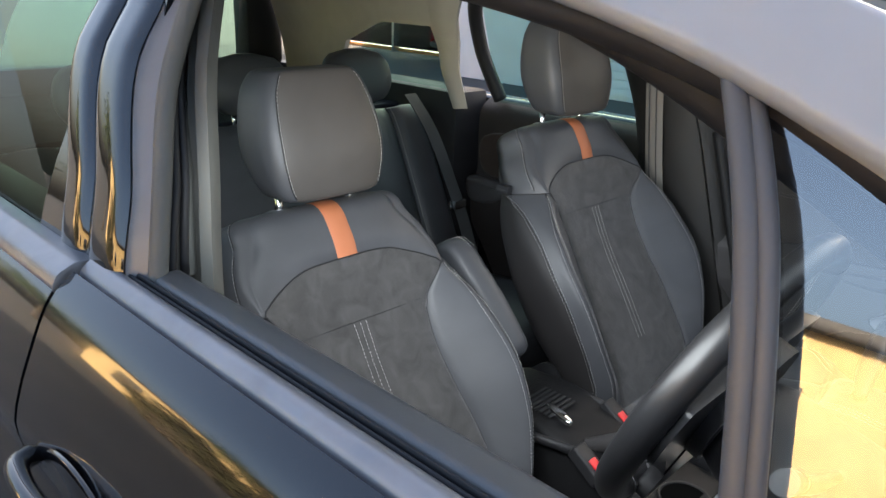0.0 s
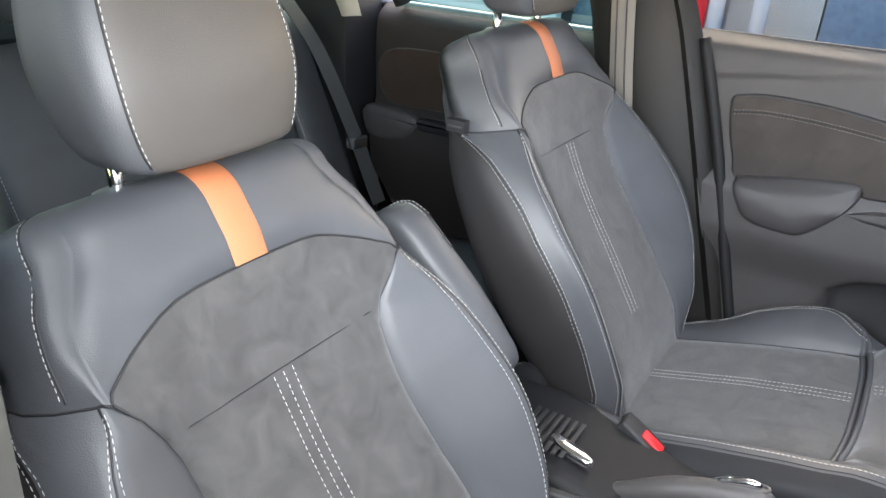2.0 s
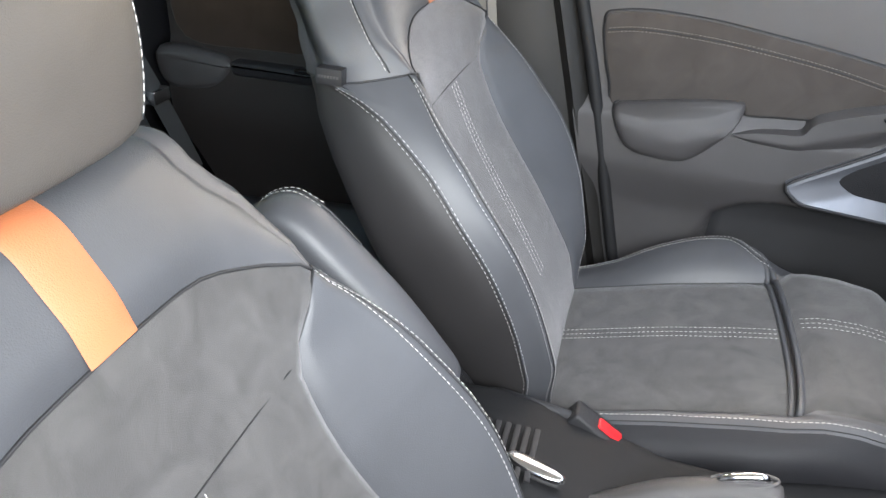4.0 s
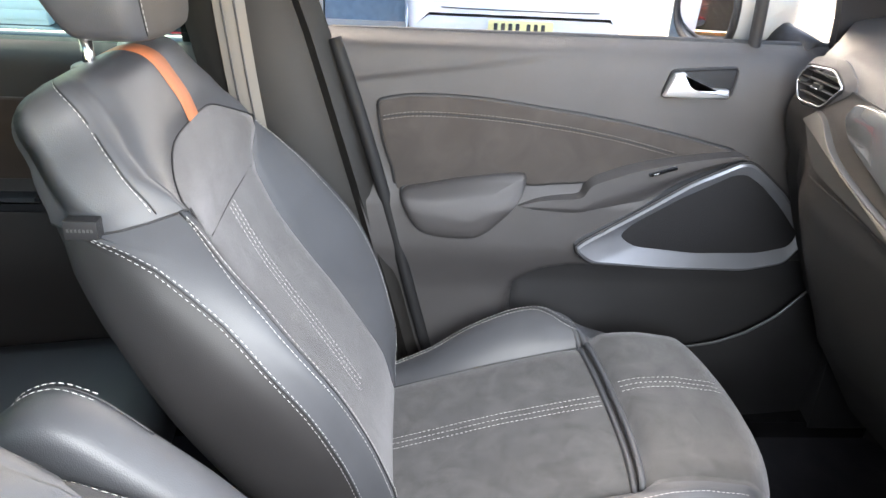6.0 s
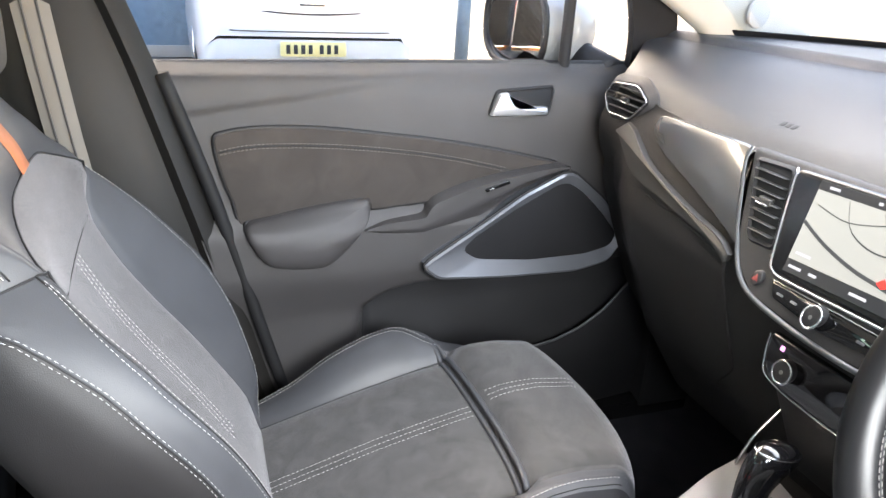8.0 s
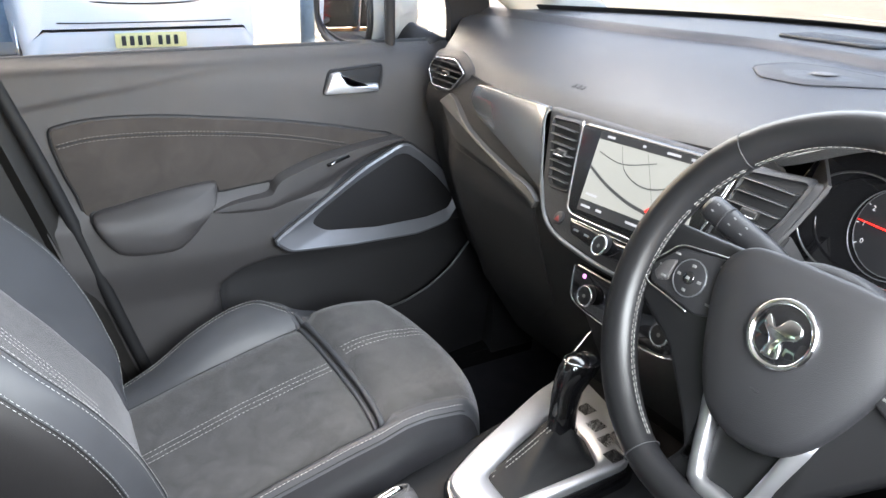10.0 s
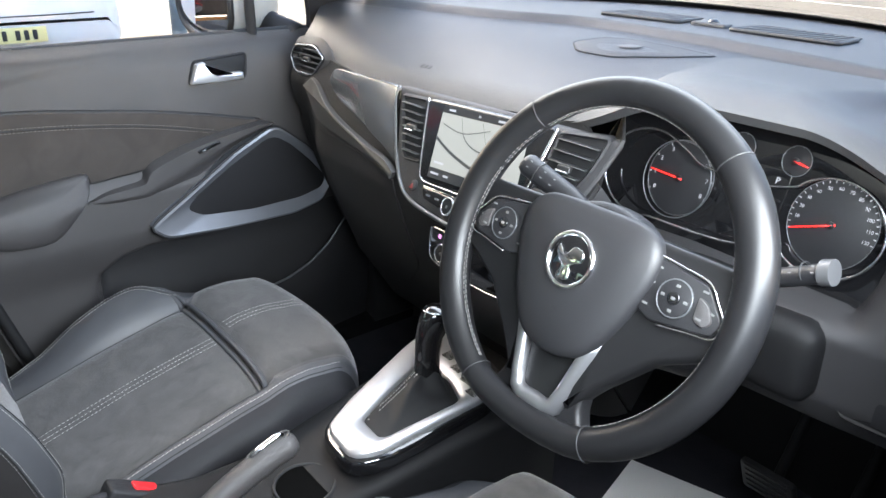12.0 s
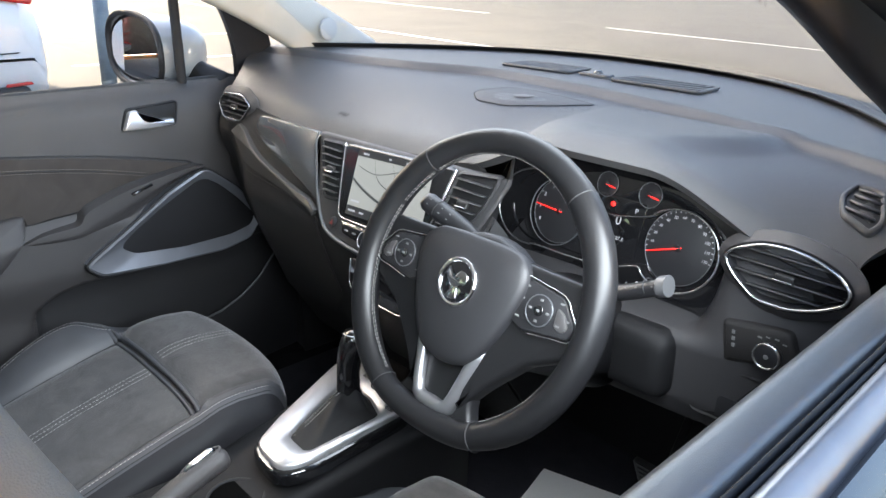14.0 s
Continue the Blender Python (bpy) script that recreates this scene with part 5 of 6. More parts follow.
arm_low = resample(curve([(.376, .832), (.41, .820), (.48, .814), (.54, .822), (.60, .850), (.67, .891), (.74, .921), (.762, .928)], 5), 61, False)


def armrest(u, v):
    k = int(round(u * 60))
    a, b = arm_low[k] + (arm_top[k] - arm_low[k]) * v
    return arm_at(a, b, .017 + .012 * smoothstep(0, .45, v) - .03 * smoothstep(.84, 1, v) ** 2)


sheet("armrest", armrest, 60, 14, PLASTIC, pdoor, "black armrest with window switch", .004)
slab("window_switch", rounded([(.590, .899), (.636, .914), (.640, .908), (.594, .893)][::-1], .002), arm_at, .004, GLOSS, pdoor, .001, "gloss black window switch", .0275)
slab("switch_key", rounded([(.598, .8995), (.608, .9025), (.610, .899), (.600, .896)][::-1], .001), arm_at, .002, SATIN, pdoor, .0006, "", .031)
grip = curve([(.176, .854), (.22, .866), (.265, .875), (.32, .883), (.374, .888), (.386, .882), (.382, .858), (.359, .827), (.317, .786), (.283, .777), (.219, .784), (.191, .811)], 4, True)
slab("pull_handle", grip, pd, .028, PLASTIC, pdoor, .010, "dark pull handle", 0, .006)
tube("handle_gap", [pd(*q, .001) for q in grip], .0035, RUBBER, pdoor, "", True, n=6)
spk = lambda a, b, h: Vector((-(.668 + .13 * (b - .74) - h), a - .014, b + .012))
spk_o = resample(rounded([(.476, .764), (.492, .777), (.572, .824), (.67, .884), (.752, .921), (.772, .920), (.791, .906), (.838, .868), (.877, .817), (.890, .788), (.855, .745), (.784, .731), (.637, .732), (.506, .740)], .012), 90)
spk_i = resample(rounded([(.553, .787), (.577, .809), (.657, .856), (.743, .898), (.765, .900), (.796, .881), (.837, .842), (.875, .796), (.862, .773), (.807, .761), (.693, .758), (.582, .768)], .012), 90)
sloped_surround("speaker_surround", spk_o, spk_i, spk, .030, .020, SPEAKERTRIM, pdoor, "satin grey speaker surround", .004)
tube("surround_edge", [spk(*q, .024) for q in inset(spk_o, -.0015)], .0028, RUBBER, pdoor, "", True, n=6)
slab("speaker_grille", inset(spk_i, -.003), spk, .019, MESH, pdoor, .001, "black speaker mesh")
rec_o = resample(rounded([(.601, 1.020), (.618, 1.066), (.735, 1.074), (.724, 1.021)], .01), 48)
surround("handle_recess", rec_o, inset(rec_o, .005), pd, .006, HARD, pdoor, "", 0, .002)
# near-black floor paints the shade inside the handle recess
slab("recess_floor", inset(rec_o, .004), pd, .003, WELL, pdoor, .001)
slab("door_handle", rounded([(.604, 1.023), (.621, 1.060), (.638, 1.063), (.650, 1.044), (.660, 1.039), (.715, 1.038), (.716, 1.024), (.66, 1.022)], .003), pd, .012, SILVER, pdoor, .004, "satin silver door handle", .004)


# ---- bodyshell ----
body = thing("car_body", "black bodyshell with a white roof and cream pillar trims", "car body", kind="structure")
ROOFPAINT = material("white_roof_paint", (0.42, 0.43, 0.44), 0.28, coat=0.8, stain=0.03)


def roof_z(x, y):
    return 1.505 - .05 * (x / .6) ** 2 - .035 * smoothstep(.2, .65, y) - .04 * smoothstep(0, 1, (-.8 - y) / .9)


sheet("headliner", lambda u, v: Vector((-.56 + 1.12 * u, -1.62 + 2.26 * v, roof_z(-.56 + 1.12 * u, -1.62 + 2.26 * v) - .02)), 16, 24, LINER, body, "pale grey headliner", .01)
sheet("roof", lambda u, v: Vector((-.60 + 1.2 * u, -1.70 + 2.36 * v, roof_z(-.60 + 1.2 * u, -1.70 + 2.36 * v) + .025)), 16, 24, ROOFPAINT, body, "white roof skin", .012)
PILLAR_LINE = [(.575, -1.60, 1.40), (.59, -.9, 1.445), (.60, -.1, 1.452), (.605, .25, 1.462), (.62, .45, 1.447), (.645, .65, 1.403), (.68, .85, 1.322), (.71, 1.02, 1.235), (.735, 1.18, 1.15), (.75, 1.32, 1.06)]


def rail(side, off_in, off_out, drop, rise, mat, name, lo=0, hi=None, label=""):
    """The roof rail and windscreen pillar as one swept bar."""
    line = curve(PILLAR_LINE, 5)[lo:hi]
    rings = []
    for k, p in enumerate(line):
        x, y, z = p
        sec = rounded([(-off_in, -drop), (off_out, -drop), (off_out + .01, 0), (off_out * .4, rise), (-off_in, rise * .8)], .012, 3)
        w = 1.0 + .6 * smoothstep(.5, 1.1, y)
        rings.append([Vector((side * (x + a), y + b * .55 * smoothstep(.2, .6, y), z + b * (1 - .2 * smoothstep(.2, .6, y)))) for a, b in sec])
    return loft(name, rings, mat, body, label)


for side in (-1, 1):
    rail(side, .0, .035, .012, .05, ROOFPAINT, "roof_rail", 0, None, "white roof rail and pillar skin")
    # inner trim of the windscreen pillar, widening towards the dash
    line = curve([(.60, .30, 1.44), (.612, .50, 1.41), (.632, .70, 1.362), (.655, .90, 1.285), (.675, 1.06, 1.205), (.685, 1.2, 1.12)], 6)
    rings = []
    for k, p in enumerate(line):
        t = k / (len(line) - 1)
        w = .05 + .07 * t
        rings.append([Vector((side * (p[0] + a), p[1] + b * .55, p[2] + b * .85 + (.028 * (1 - smoothstep(.5, .8, p[1])) if side > 0 else 0))) for a, b in rounded([(.01, -w * .55), (-.018, -w * .5), (-.034, 0), (-.03, w * .6), (.01, w * .75)], .014, 4)])
    # driver's side: the cream trim is coloured black to put its shade in
    loft("a_pillar_trim", rings, CREAM if side < 0 else HARD, body, "cream windscreen pillar trim" if side < 0 else "windscreen pillar trim, coloured black for its shade")
    if side < 0:
        disc = [(1.065 + .028 * math.cos(t), 1.228 + .026 * math.sin(t)) for t in np.linspace(0, 2 * math.pi, 25)[:-1]]
        slab("tweeter_cover", disc, lambda a, b, h: Vector((-.628 - .22 * (a - 1.065) + .3 * (b - 1.228) * 0 + h * .9, a, b)), .008, LINER, body, .003, "round tweeter cover")


def b_pillar(side):
    def f(u, v):
        z = .42 + 1.05 * v
        y1 = lerp(z, ((.42, .26), (.57, .214), (.906, .115), (1.118, .052), (1.2, .025), (1.30, -.01), (1.5, -.03))) - .006
        if side > 0:
            y1 = lerp(z, ((.42, .24), (.9, .09), (1.1, .045), (1.2, .03), (1.32, .0), (1.5, -.04)))
        y0 = y1 - lerp(z, ((.42, .30), (.9, .24), (1.2, .21), (1.5, .18)))
        x = interp(z, ((.42, .71), (.9, .69), (1.1, .68), (1.5, .575))) if side < 0 else interp(z, ((.42, .70), (.9, .675), (1.1, .655), (1.3, .625), (1.5, .575)))
        bulge = .028 * math.sin(min(1, u * 1.15) * math.pi) ** .6 if u < .87 else .028 * (1 - (u - .87) / .13) ** .5
        return Vector((side * (x - bulge), y0 + (y1 - y0) * u, z))
    # same trim twice: darkened for cabin shade, paler beside the driver's open window
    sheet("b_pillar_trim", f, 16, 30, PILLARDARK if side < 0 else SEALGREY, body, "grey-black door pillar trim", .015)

    def g(u, v):
        z = .4 + 1.06 * v
        x = interp(z, ((.4, .79), (1.0, .775), (1.12, .745), (1.46, .62)))
        return Vector((side * x, -.20 + .165 * u + .0 * z, z))
    sheet("b_pillar_skin", g, 6, 20, GLOSS, body, "gloss black door pillar", .02)


b_pillar(-1)
b_pillar(1)
edge_x = lambda z: interp(z, ((1.09, .750), (1.2, .723), (1.33, .678), (1.43, .622)))
trim_x = lambda z: interp(z, ((1.09, .652), (1.3, .617), (1.45, .585)))
sheet("pillar_return", lambda u, v: Vector(((edge_x(1.09 + .34 * v) - .034) * (1 - u) + trim_x(1.09 + .34 * v) * u, .058 + interp(v, ((0, 0), (.28, -.014), (.5, -.046), (.65, -.068), (1, -.088))) - .030 * u + .006 * math.sin(u * 9), 1.09 + .34 * v)), 24, 16, SEALGREY, body, "grey return of the driver's door pillar", .004)
for u in (.30, .62):
    tube("pillar_seal", [Vector(((edge_x(z) - .034) * (1 - u) + trim_x(z) * u, .066 + interp(z, ((1.09, 0), (1.185, -.014), (1.26, -.046), (1.31, -.068), (1.43, -.088))) - .030 * u, z)) for z in np.linspace(1.09, 1.43, 14)], .0055, RUBBER, body, "", n=8)
# front scuttle, side sills and floor well walls
box("side_skin", (-.86, -1.75, .33), (-.775, 1.05, 1.085), PAINT, body, .03, seg=3)
box("firewall", (-.72, 1.30, .35), (.72, 1.36, 1.16), HARD, body, .01)
for side in (-1, 1):
    box("rocker", (min(side * .66, side * .80), -.9, .22), (max(side * .66, side * .80), 1.35, .40), PAINT, body, .03)
    box("kick_panel", (min(side * .66, side * .79), .99, .38), (max(side * .66, side * .79), 1.34, 1.085), HARD, body, .01)
    box("front_wing", (min(side * .72, side * .86), 1.04, .40), (max(side * .72, side * .86), 2.2, 1.02), PAINT, body, .06, seg=4)
bonnet = sheet("bonnet", lambda u, v: Vector((-.72 + 1.44 * u, 1.45 + .85 * v, 1.06 + .02 * math.cos((u - .5) * 3) - .10 * v * v - .04 * (2 * u - 1) ** 2)), 16, 12, PAINT, body, "black bonnet", .02)
sheet("cowl", lambda u, v: Vector((-.70 + 1.4 * u, 1.62 - .40 * (abs(2 * u - 1)) ** 2.4 - .12 + .16 * v, 1.15 - .07 * v)), 20, 4, RUBBER, body, "black windscreen cowl", .01)
ws = sheet("windscreen", lambda u, v: Vector(((-.66 + 1.32 * u) * (1 - .12 * v), (1.56 - .50 * abs(2 * u - 1) ** 2.4) * (1 - v) + (.66 - .06 * (2 * u - 1) ** 2) * v, 1.175 * (1 - v) + 1.455 * v + .03 * math.sin(v * math.pi))), 24, 14, GLASS, body, "clear windscreen")
ws.visible_shadow = False
sheet("screen_band", lambda u, w: (lambda v: Vector(((-.655 + 1.31 * u) * (1 - .12 * v), (1.56 - .50 * abs(2 * u - 1) ** 2.4) * (1 - v) + (.66 - .06 * (2 * u - 1) ** 2) * v - .012, 1.175 * (1 - v) + 1.455 * v + .03 * math.sin(v * math.pi))))(.015 + .04 * w), 40, 3, WELL, body, "black windscreen border", .002)

for side in (-1, 1):
    for y in (1.42, -1.12):
        wheel_part = tube("road_wheel", [(side * .64, y, .31), (side * .66, y, .31), (side * .82, y, .31), (side * .84, y, .31)], [.29, .31, .31, .29], RUBBER, body, "black tyre", n=36)
        tube("rim", [(side * .83, y, .31), (side * .845, y, .31)], .20, SATIN, wheel_part, "silver wheel rim", n=30)
box("front_bumper", (-.80, 2.12, .30), (.80, 2.34, .86), PAINT, body, .08, seg=4)
box("rear_bumper", (-.80, -1.92, .30), (.80, -1.74, .80), PAINT, body, .07, seg=4)
box("side_skin", (.775, -1.75, .36), (.855, -.955, 1.08), PAINT, body, .03, seg=3)

# ---- driver's door ----
ddoor = thing("driver_door", "gloss black driver's door with its window lowered", "car door")


def run(name, section, y0, y1, mat, parent, label="", n=24, rise=.0, side=1):
    """A strip of one cross-section (x, z) along the car."""
    rings = [[Vector((side * x, y0 + (y1 - y0) * k / n, z + rise * (0.5 - k / n))) for x, z in section] for k in range(n + 1)]
    return sharp(loft(name, rings, mat, parent, label), 40)


SILL = 1.116
run("sill_trim", rounded([(.675, .98), (.679, SILL - .04), (.687, SILL - .008), (.697, SILL + .002), (.724, SILL), (.730, SILL - .01), (.73, .98)], .006, 3), .075, 1.0, SILLTRIM, ddoor, "grey-black inner sill trim")
run("inner_seal", rounded([(.7305, SILL - .03), (.7305, SILL - .003), (.7325, SILL), (.7345, SILL - .004), (.7345, SILL - .03)], .002, 2), .0, 1.0, RUBBER, ddoor)
run("outer_seal", rounded([(.7365, SILL - .03), (.7365, SILL - .005), (.7385, SILL - .002), (.741, SILL - .004), (.741, SILL - .03)], .002, 2), -.02, 1.0, RUBBER, ddoor)
run("belt_moulding", rounded([(.741, SILL - .03), (.741, SILL - .005), (.747, SILL + .0005), (.757, SILL - .001), (.767, SILL - .010), (.771, SILL - .022), (.769, SILL - .034)], .005, 4), -.02, 1.02, BELTLINE, ddoor, "satin grey belt moulding")


def skin(y0, y1, parent, label):
    def f(u, v):
        z = SILL - .018 - (SILL - .342) * v
        x = interp(z, ((.33, .80), (.55, .845), (.80, .862), (.93, .852), (.98, .838), (1.02, .822), (1.06, .804), (1.082, .790), (1.098, .769)))
        x += -.012 * math.exp(-((z - .90) / .03) ** 2)
        return Vector((x, y0 + (y1 - y0) * u, z))
    return sheet("door_skin", f, 20, 50, PAINT, parent, label, .01)


skin(-.018, 1.03, ddoor, "gloss black door skin")
tube("belt_strip", [(.7765, y, 1.0935) for y in (-.016, .3, .7, 1.02)], .0050, CHROME, ddoor, "bright strip under the moulding", n=8)
handle = tube("door_handle", curve([(.862, .04, .935), (.885, .07, .945), (.893, .14, .950), (.885, .21, .952), (.862, .24, .948)], 5), .013, PAINT, ddoor, "black outer door handle", n=12, flat=.8)
slab("handle_cup", [(.145 + .075 * math.cos(t), .945 + .028 * math.sin(t)) for t in np.linspace(0, 2 * math.pi, 29)[:-1]], lambda a, b, h: Vector((.855 + h, a, b)), .004, GLOSS, ddoor, .002)
# window frame: rear upright, rail and divider to the fixed quarter light
for nm, pts, r, mat in (
        ("frame_seal", [(.722, .074, 1.10), (.695, .048, 1.20), (.655, .004, 1.31), (.602, -.012, 1.42)], .011, SEALGREY),
        ("frame_rail", [(.618, -.03, 1.447), (.622, .25, 1.443), (.632, .45, 1.427), (.655, .65, 1.388), (.688, .83, 1.312), (.715, .97, 1.235), (.738, 1.08, 1.17), (.752, 1.13, 1.10)], .012, RUBBER),
        ("divider", [(.754, .732, 1.09), (.739, .719, 1.20), (.707, .691, 1.32), (.672, .653, 1.402)], .0068, DIVIDER),
        ("divider_gap", [(.752, .7365, 1.09), (.737, .7235, 1.20), (.705, .6955, 1.32), (.671, .6575, 1.399)], .0050, RUBBER),
        ("divider_seal", [(.752, .741, 1.09), (.737, .728, 1.20), (.705, .700, 1.32), (.670, .662, 1.397)], .0056, DIVIDER)):
    tube(nm, curve(pts, 6), r, mat, ddoor, "", n=12)
lean = lambda v: interp(v, ((0, 0), (.28, -.014), (.5, -.046), (.65, -.068), (1, -.088)))
frame_x = lambda z: interp(z, ((1.09, .757), (1.2, .730), (1.33, .685), (1.43, .628)))
sheet("window_frame", lambda u, v: Vector((frame_x(1.09 + .34 * v) - .010 * (2 * u - 1) ** 4, -.044 + .088 * u + lean(v), 1.09 + .34 * v)), 12, 16, GLOSS, ddoor, "gloss black window frame", .012)
sheet("frame_return", lambda u, v: Vector((frame_x(1.09 + .34 * v) - .012 - .024 * u, .046 + .026 * u + lean(v) - .004 * math.sin(u * 6), 1.09 + .34 * v)), 10, 14, FRAMEGREY, ddoor, "satin grey inner face of the frame", .006)
q = mesh_part("quarter_light", [(.75, .731, 1.10), (.75, 1.10, 1.10), (.711, .97, 1.235), (.686, .84, 1.32), (.663, .655, 1.40)], [(0, 1, 2, 3, 4)], QUARTER, ddoor, "fixed quarter glass", False)
q.visible_shadow = False

inner = door_at(1)
sheet("door_trim", lambda u, v: inner(.05 + .96 * u, .36 + .72 * v, -.004), 30, 40, PLASTIC, ddoor, "black moulded door trim", .015)

# rear door on the driver's side
rdoor = thing("rear_door", "gloss black rear door on the driver's side", "car door", "rear doors")
skin(-.95, -.026, rdoor, "gloss black door skin")
tube("belt_strip", [(.7765, y, 1.0935) for y in (-.95, -.5, -.028)], .0050, CHROME, rdoor, "bright strip under the moulding", n=8)
run("belt_moulding", rounded([(.745, SILL - .03), (.745, SILL - .004), (.770, SILL - .001), (.792, SILL - .011), (.799, SILL - .026), (.796, SILL - .034)], .006, 4), -.95, -.024, BELTLINE, rdoor, "satin grey belt moulding")
for nm, pts, r, mat in (("frame_rail", [(.60, -.22, 1.44), (.595, -.6, 1.435), (.60, -.78, 1.40), (.66, -.92, 1.25), (.74, -.98, 1.09)], .018, GLOSS),):
    tube(nm, curve(pts, 6), r, mat, rdoor, "", n=10)
sheet("window_frame", lambda u, v: Vector((frame_x(1.09 + .34 * v) - .010 * (2 * u - 1) ** 4, -.125 + .074 * u + lean(v), 1.09 + .34 * v)), 12, 16, GLOSS, rdoor, "gloss black window frame", .012)
q = mesh_part("window_pane", [(.75, -.12, 1.10), (.62, -.145, 1.425), (.60, -.76, 1.40), (.74, -.96, 1.10)], [(0, 1, 2, 3)], TINT, rdoor, "tinted rear window", False)
q.visible_shadow = False
box("inner_trim", (.66, -.95, .40), (.735, -.03, 1.10), HARD, rdoor, .02)

# ---- passenger door: frame, glass, mirror, lower pocket ----
for nm, pts, r, mat in (
        ("frame_rail", [(-.618, -.03, 1.435), (-.622, .25, 1.43), (-.632, .45, 1.41), (-.655, .65, 1.372), (-.688, .83, 1.305)], .018, RUBBER),
        ("divider", [(-.752, .755, 1.09), (-.735, .745, 1.20), (-.70, .725, 1.33), (-.685, .715, 1.37)], .011, RUBBER),
        ("door_edge_seal", [(-.676, .052, 1.112), (-.676, .118, .906), (-.680, .210, .57), (-.684, .26, .42)], .011, WELL),
        ("outer_seal", [(-.752, .03, 1.112), (-.754, .4, 1.115), (-.756, 1.0, 1.116)], .008, RUBBER)):
    tube(nm, curve(pts, 6), r, mat, pdoor, "", n=10)
sail = sheet("mirror_sail", lambda u, v: Vector((-.735 + .07 * v, .885 + .095 * u - .10 * v * v - .02 * v, 1.105 + .25 * v)), 6, 10, HARD, pdoor, "black corner trim", .02)
for nm, pts in (("window_pane", [(-.752, .03, 1.105), (-.62, -.03, 1.43), (-.632, .45, 1.41), (-.685, .715, 1.37), (-.752, .755, 1.105)]),
                ("quarter_light", [(-.752, .765, 1.105), (-.685, .725, 1.36), (-.70, .84, 1.30), (-.745, .90, 1.11)])):
    q = mesh_part(nm, pts, [tuple(range(len(pts)))], GLASS, pdoor, "clear side glass", False)
    q.visible_shadow = False
n = 28
mir = []
for k in range(9):
    a = k / 8 * math.pi / 2
    mir.append([Vector((-.935 + .145 * math.cos(a) ** .6 * math.copysign(abs(math.cos(t)) ** .75, math.cos(t)), .735 + .15 * math.sin(a), 1.165 + .085 * math.cos(a) ** .6 * math.copysign(abs(math.sin(t)) ** .75, math.sin(t)))) for t in np.linspace(0, 2 * math.pi, n + 1)[:-1]])
housing = loft("mirror_housing", mir, ROOFPAINT, pdoor, "white door mirror housing", caps=(False, True))
rimo = [Vector((-.935 + .145 * math.copysign(abs(math.cos(t)) ** .75, math.cos(t)), .73, 1.165 + .085 * math.copysign(abs(math.sin(t)) ** .75, math.sin(t)))) for t in np.linspace(0, 2 * math.pi, n + 1)[:-1]]
tube("mirror_rim", rimo, .007, HARD, housing, "black mirror rim", True, 8)
loft("mirror_glass", [[Vector((-.935 + (p.x + .935) * s, .768 + .26 * (p.x + .935) * s + .04 * (p.z - 1.165) * s, 1.165 + (p.z - 1.165) * s)) for p in rimo] for s in (.95, .5, .05)], MIRROR, housing, "mirror glass", caps=(False, True))
tube("mirror_arm", [(-.75, .86, 1.10), (-.80, .84, 1.115), (-.86, .82, 1.13)], .028, HARD, pdoor, "black mirror arm", n=12)
# lower map pocket
lip_z = lambda y: lerp(y, ((.40, .545), (.62, .542), (.70, .546), (.778, .560), (.834, .583), (.888, .62), (.942, .679), (1.0, .75)))
pocket = sheet("map_pocket", lambda u, v: pd(.40 + .60 * u, .38 + (lip_z(.40 + .60 * u) - .38) * v, .050 + .012 * math.sin(v * math.pi)), 40, 12, HARD, pdoor, "black map pocket", .006)
tube("pocket_lip", [pd(a, lip_z(a) + .001, .050) for a in np.linspace(.42, .96, 40)], .0026, GREYSATIN, pdoor, "", n=8)
# belt and anchor on the passenger's pillar
belt = thing("seat_belt", "grey webbing seat belt hanging by the door pillar", "seat belt", "seat belts")
strap = curve([(-.628, -.115, 1.42), (-.632, -.105, 1.25), (-.640, -.085, 1.05), (-.645, -.06, .86), (-.63, -.04, .62)], 8)
sheet("webbing", lambda u, v: Vector(strap[int(round(u * (len(strap) - 1)))]) + Vector((.006 * (1 - abs(2 * v - 1)) + .004, (v - .5) * .047, 0)), len(strap) - 1, 4, BELT, belt, "", .0016)
for v in (.3, .7):
    tube("woven_line", [Vector(p) + Vector((.0115, (v - .5) * .047, 0)) for p in strap], .0016, PLASTIC, belt, "", n=5)

# ---- rear cabin ----
prear = thing("rear_door", "black rear door on the passenger side with tinted window", "car door", "rear doors")


def rear_panel(u, v):
    z = .42 + .665 * v
    y = lerp(z, ((.42, -.55), (.7, -.70), (1.1, -.72))) * (1 - u) + lerp(z, ((.42, -.05), (.9, -.13), (1.1, -.15))) * u
    x = interp(z, ((.42, .69), (.6, .68), (.76, .655), (.83, .655), (.86, .685), (1.0, .69), (1.06, .70), (1.085, .74)))
    return Vector((-x, y, z))


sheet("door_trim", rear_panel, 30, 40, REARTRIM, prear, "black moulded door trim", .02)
ra = lambda a, b, h: Vector((-.685 + h, a, b))
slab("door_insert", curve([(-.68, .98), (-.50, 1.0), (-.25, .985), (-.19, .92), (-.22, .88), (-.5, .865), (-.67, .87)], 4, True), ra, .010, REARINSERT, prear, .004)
slab("pull_handle", curve([(-.72, .85), (-.60, .85), (-.56, .83), (-.60, .785), (-.68, .77), (-.72, .79)], 4, True), ra, .036, PLASTIC, prear, .014)
slab("armrest", rounded([(-.56, .845), (-.25, .85), (-.25, .825), (-.55, .82)], .008), ra, .05, HARD, prear, .008)
box("window_switch", (-.64, -.42, .846), (-.628, -.38, .853), GLOSS, prear, .002)
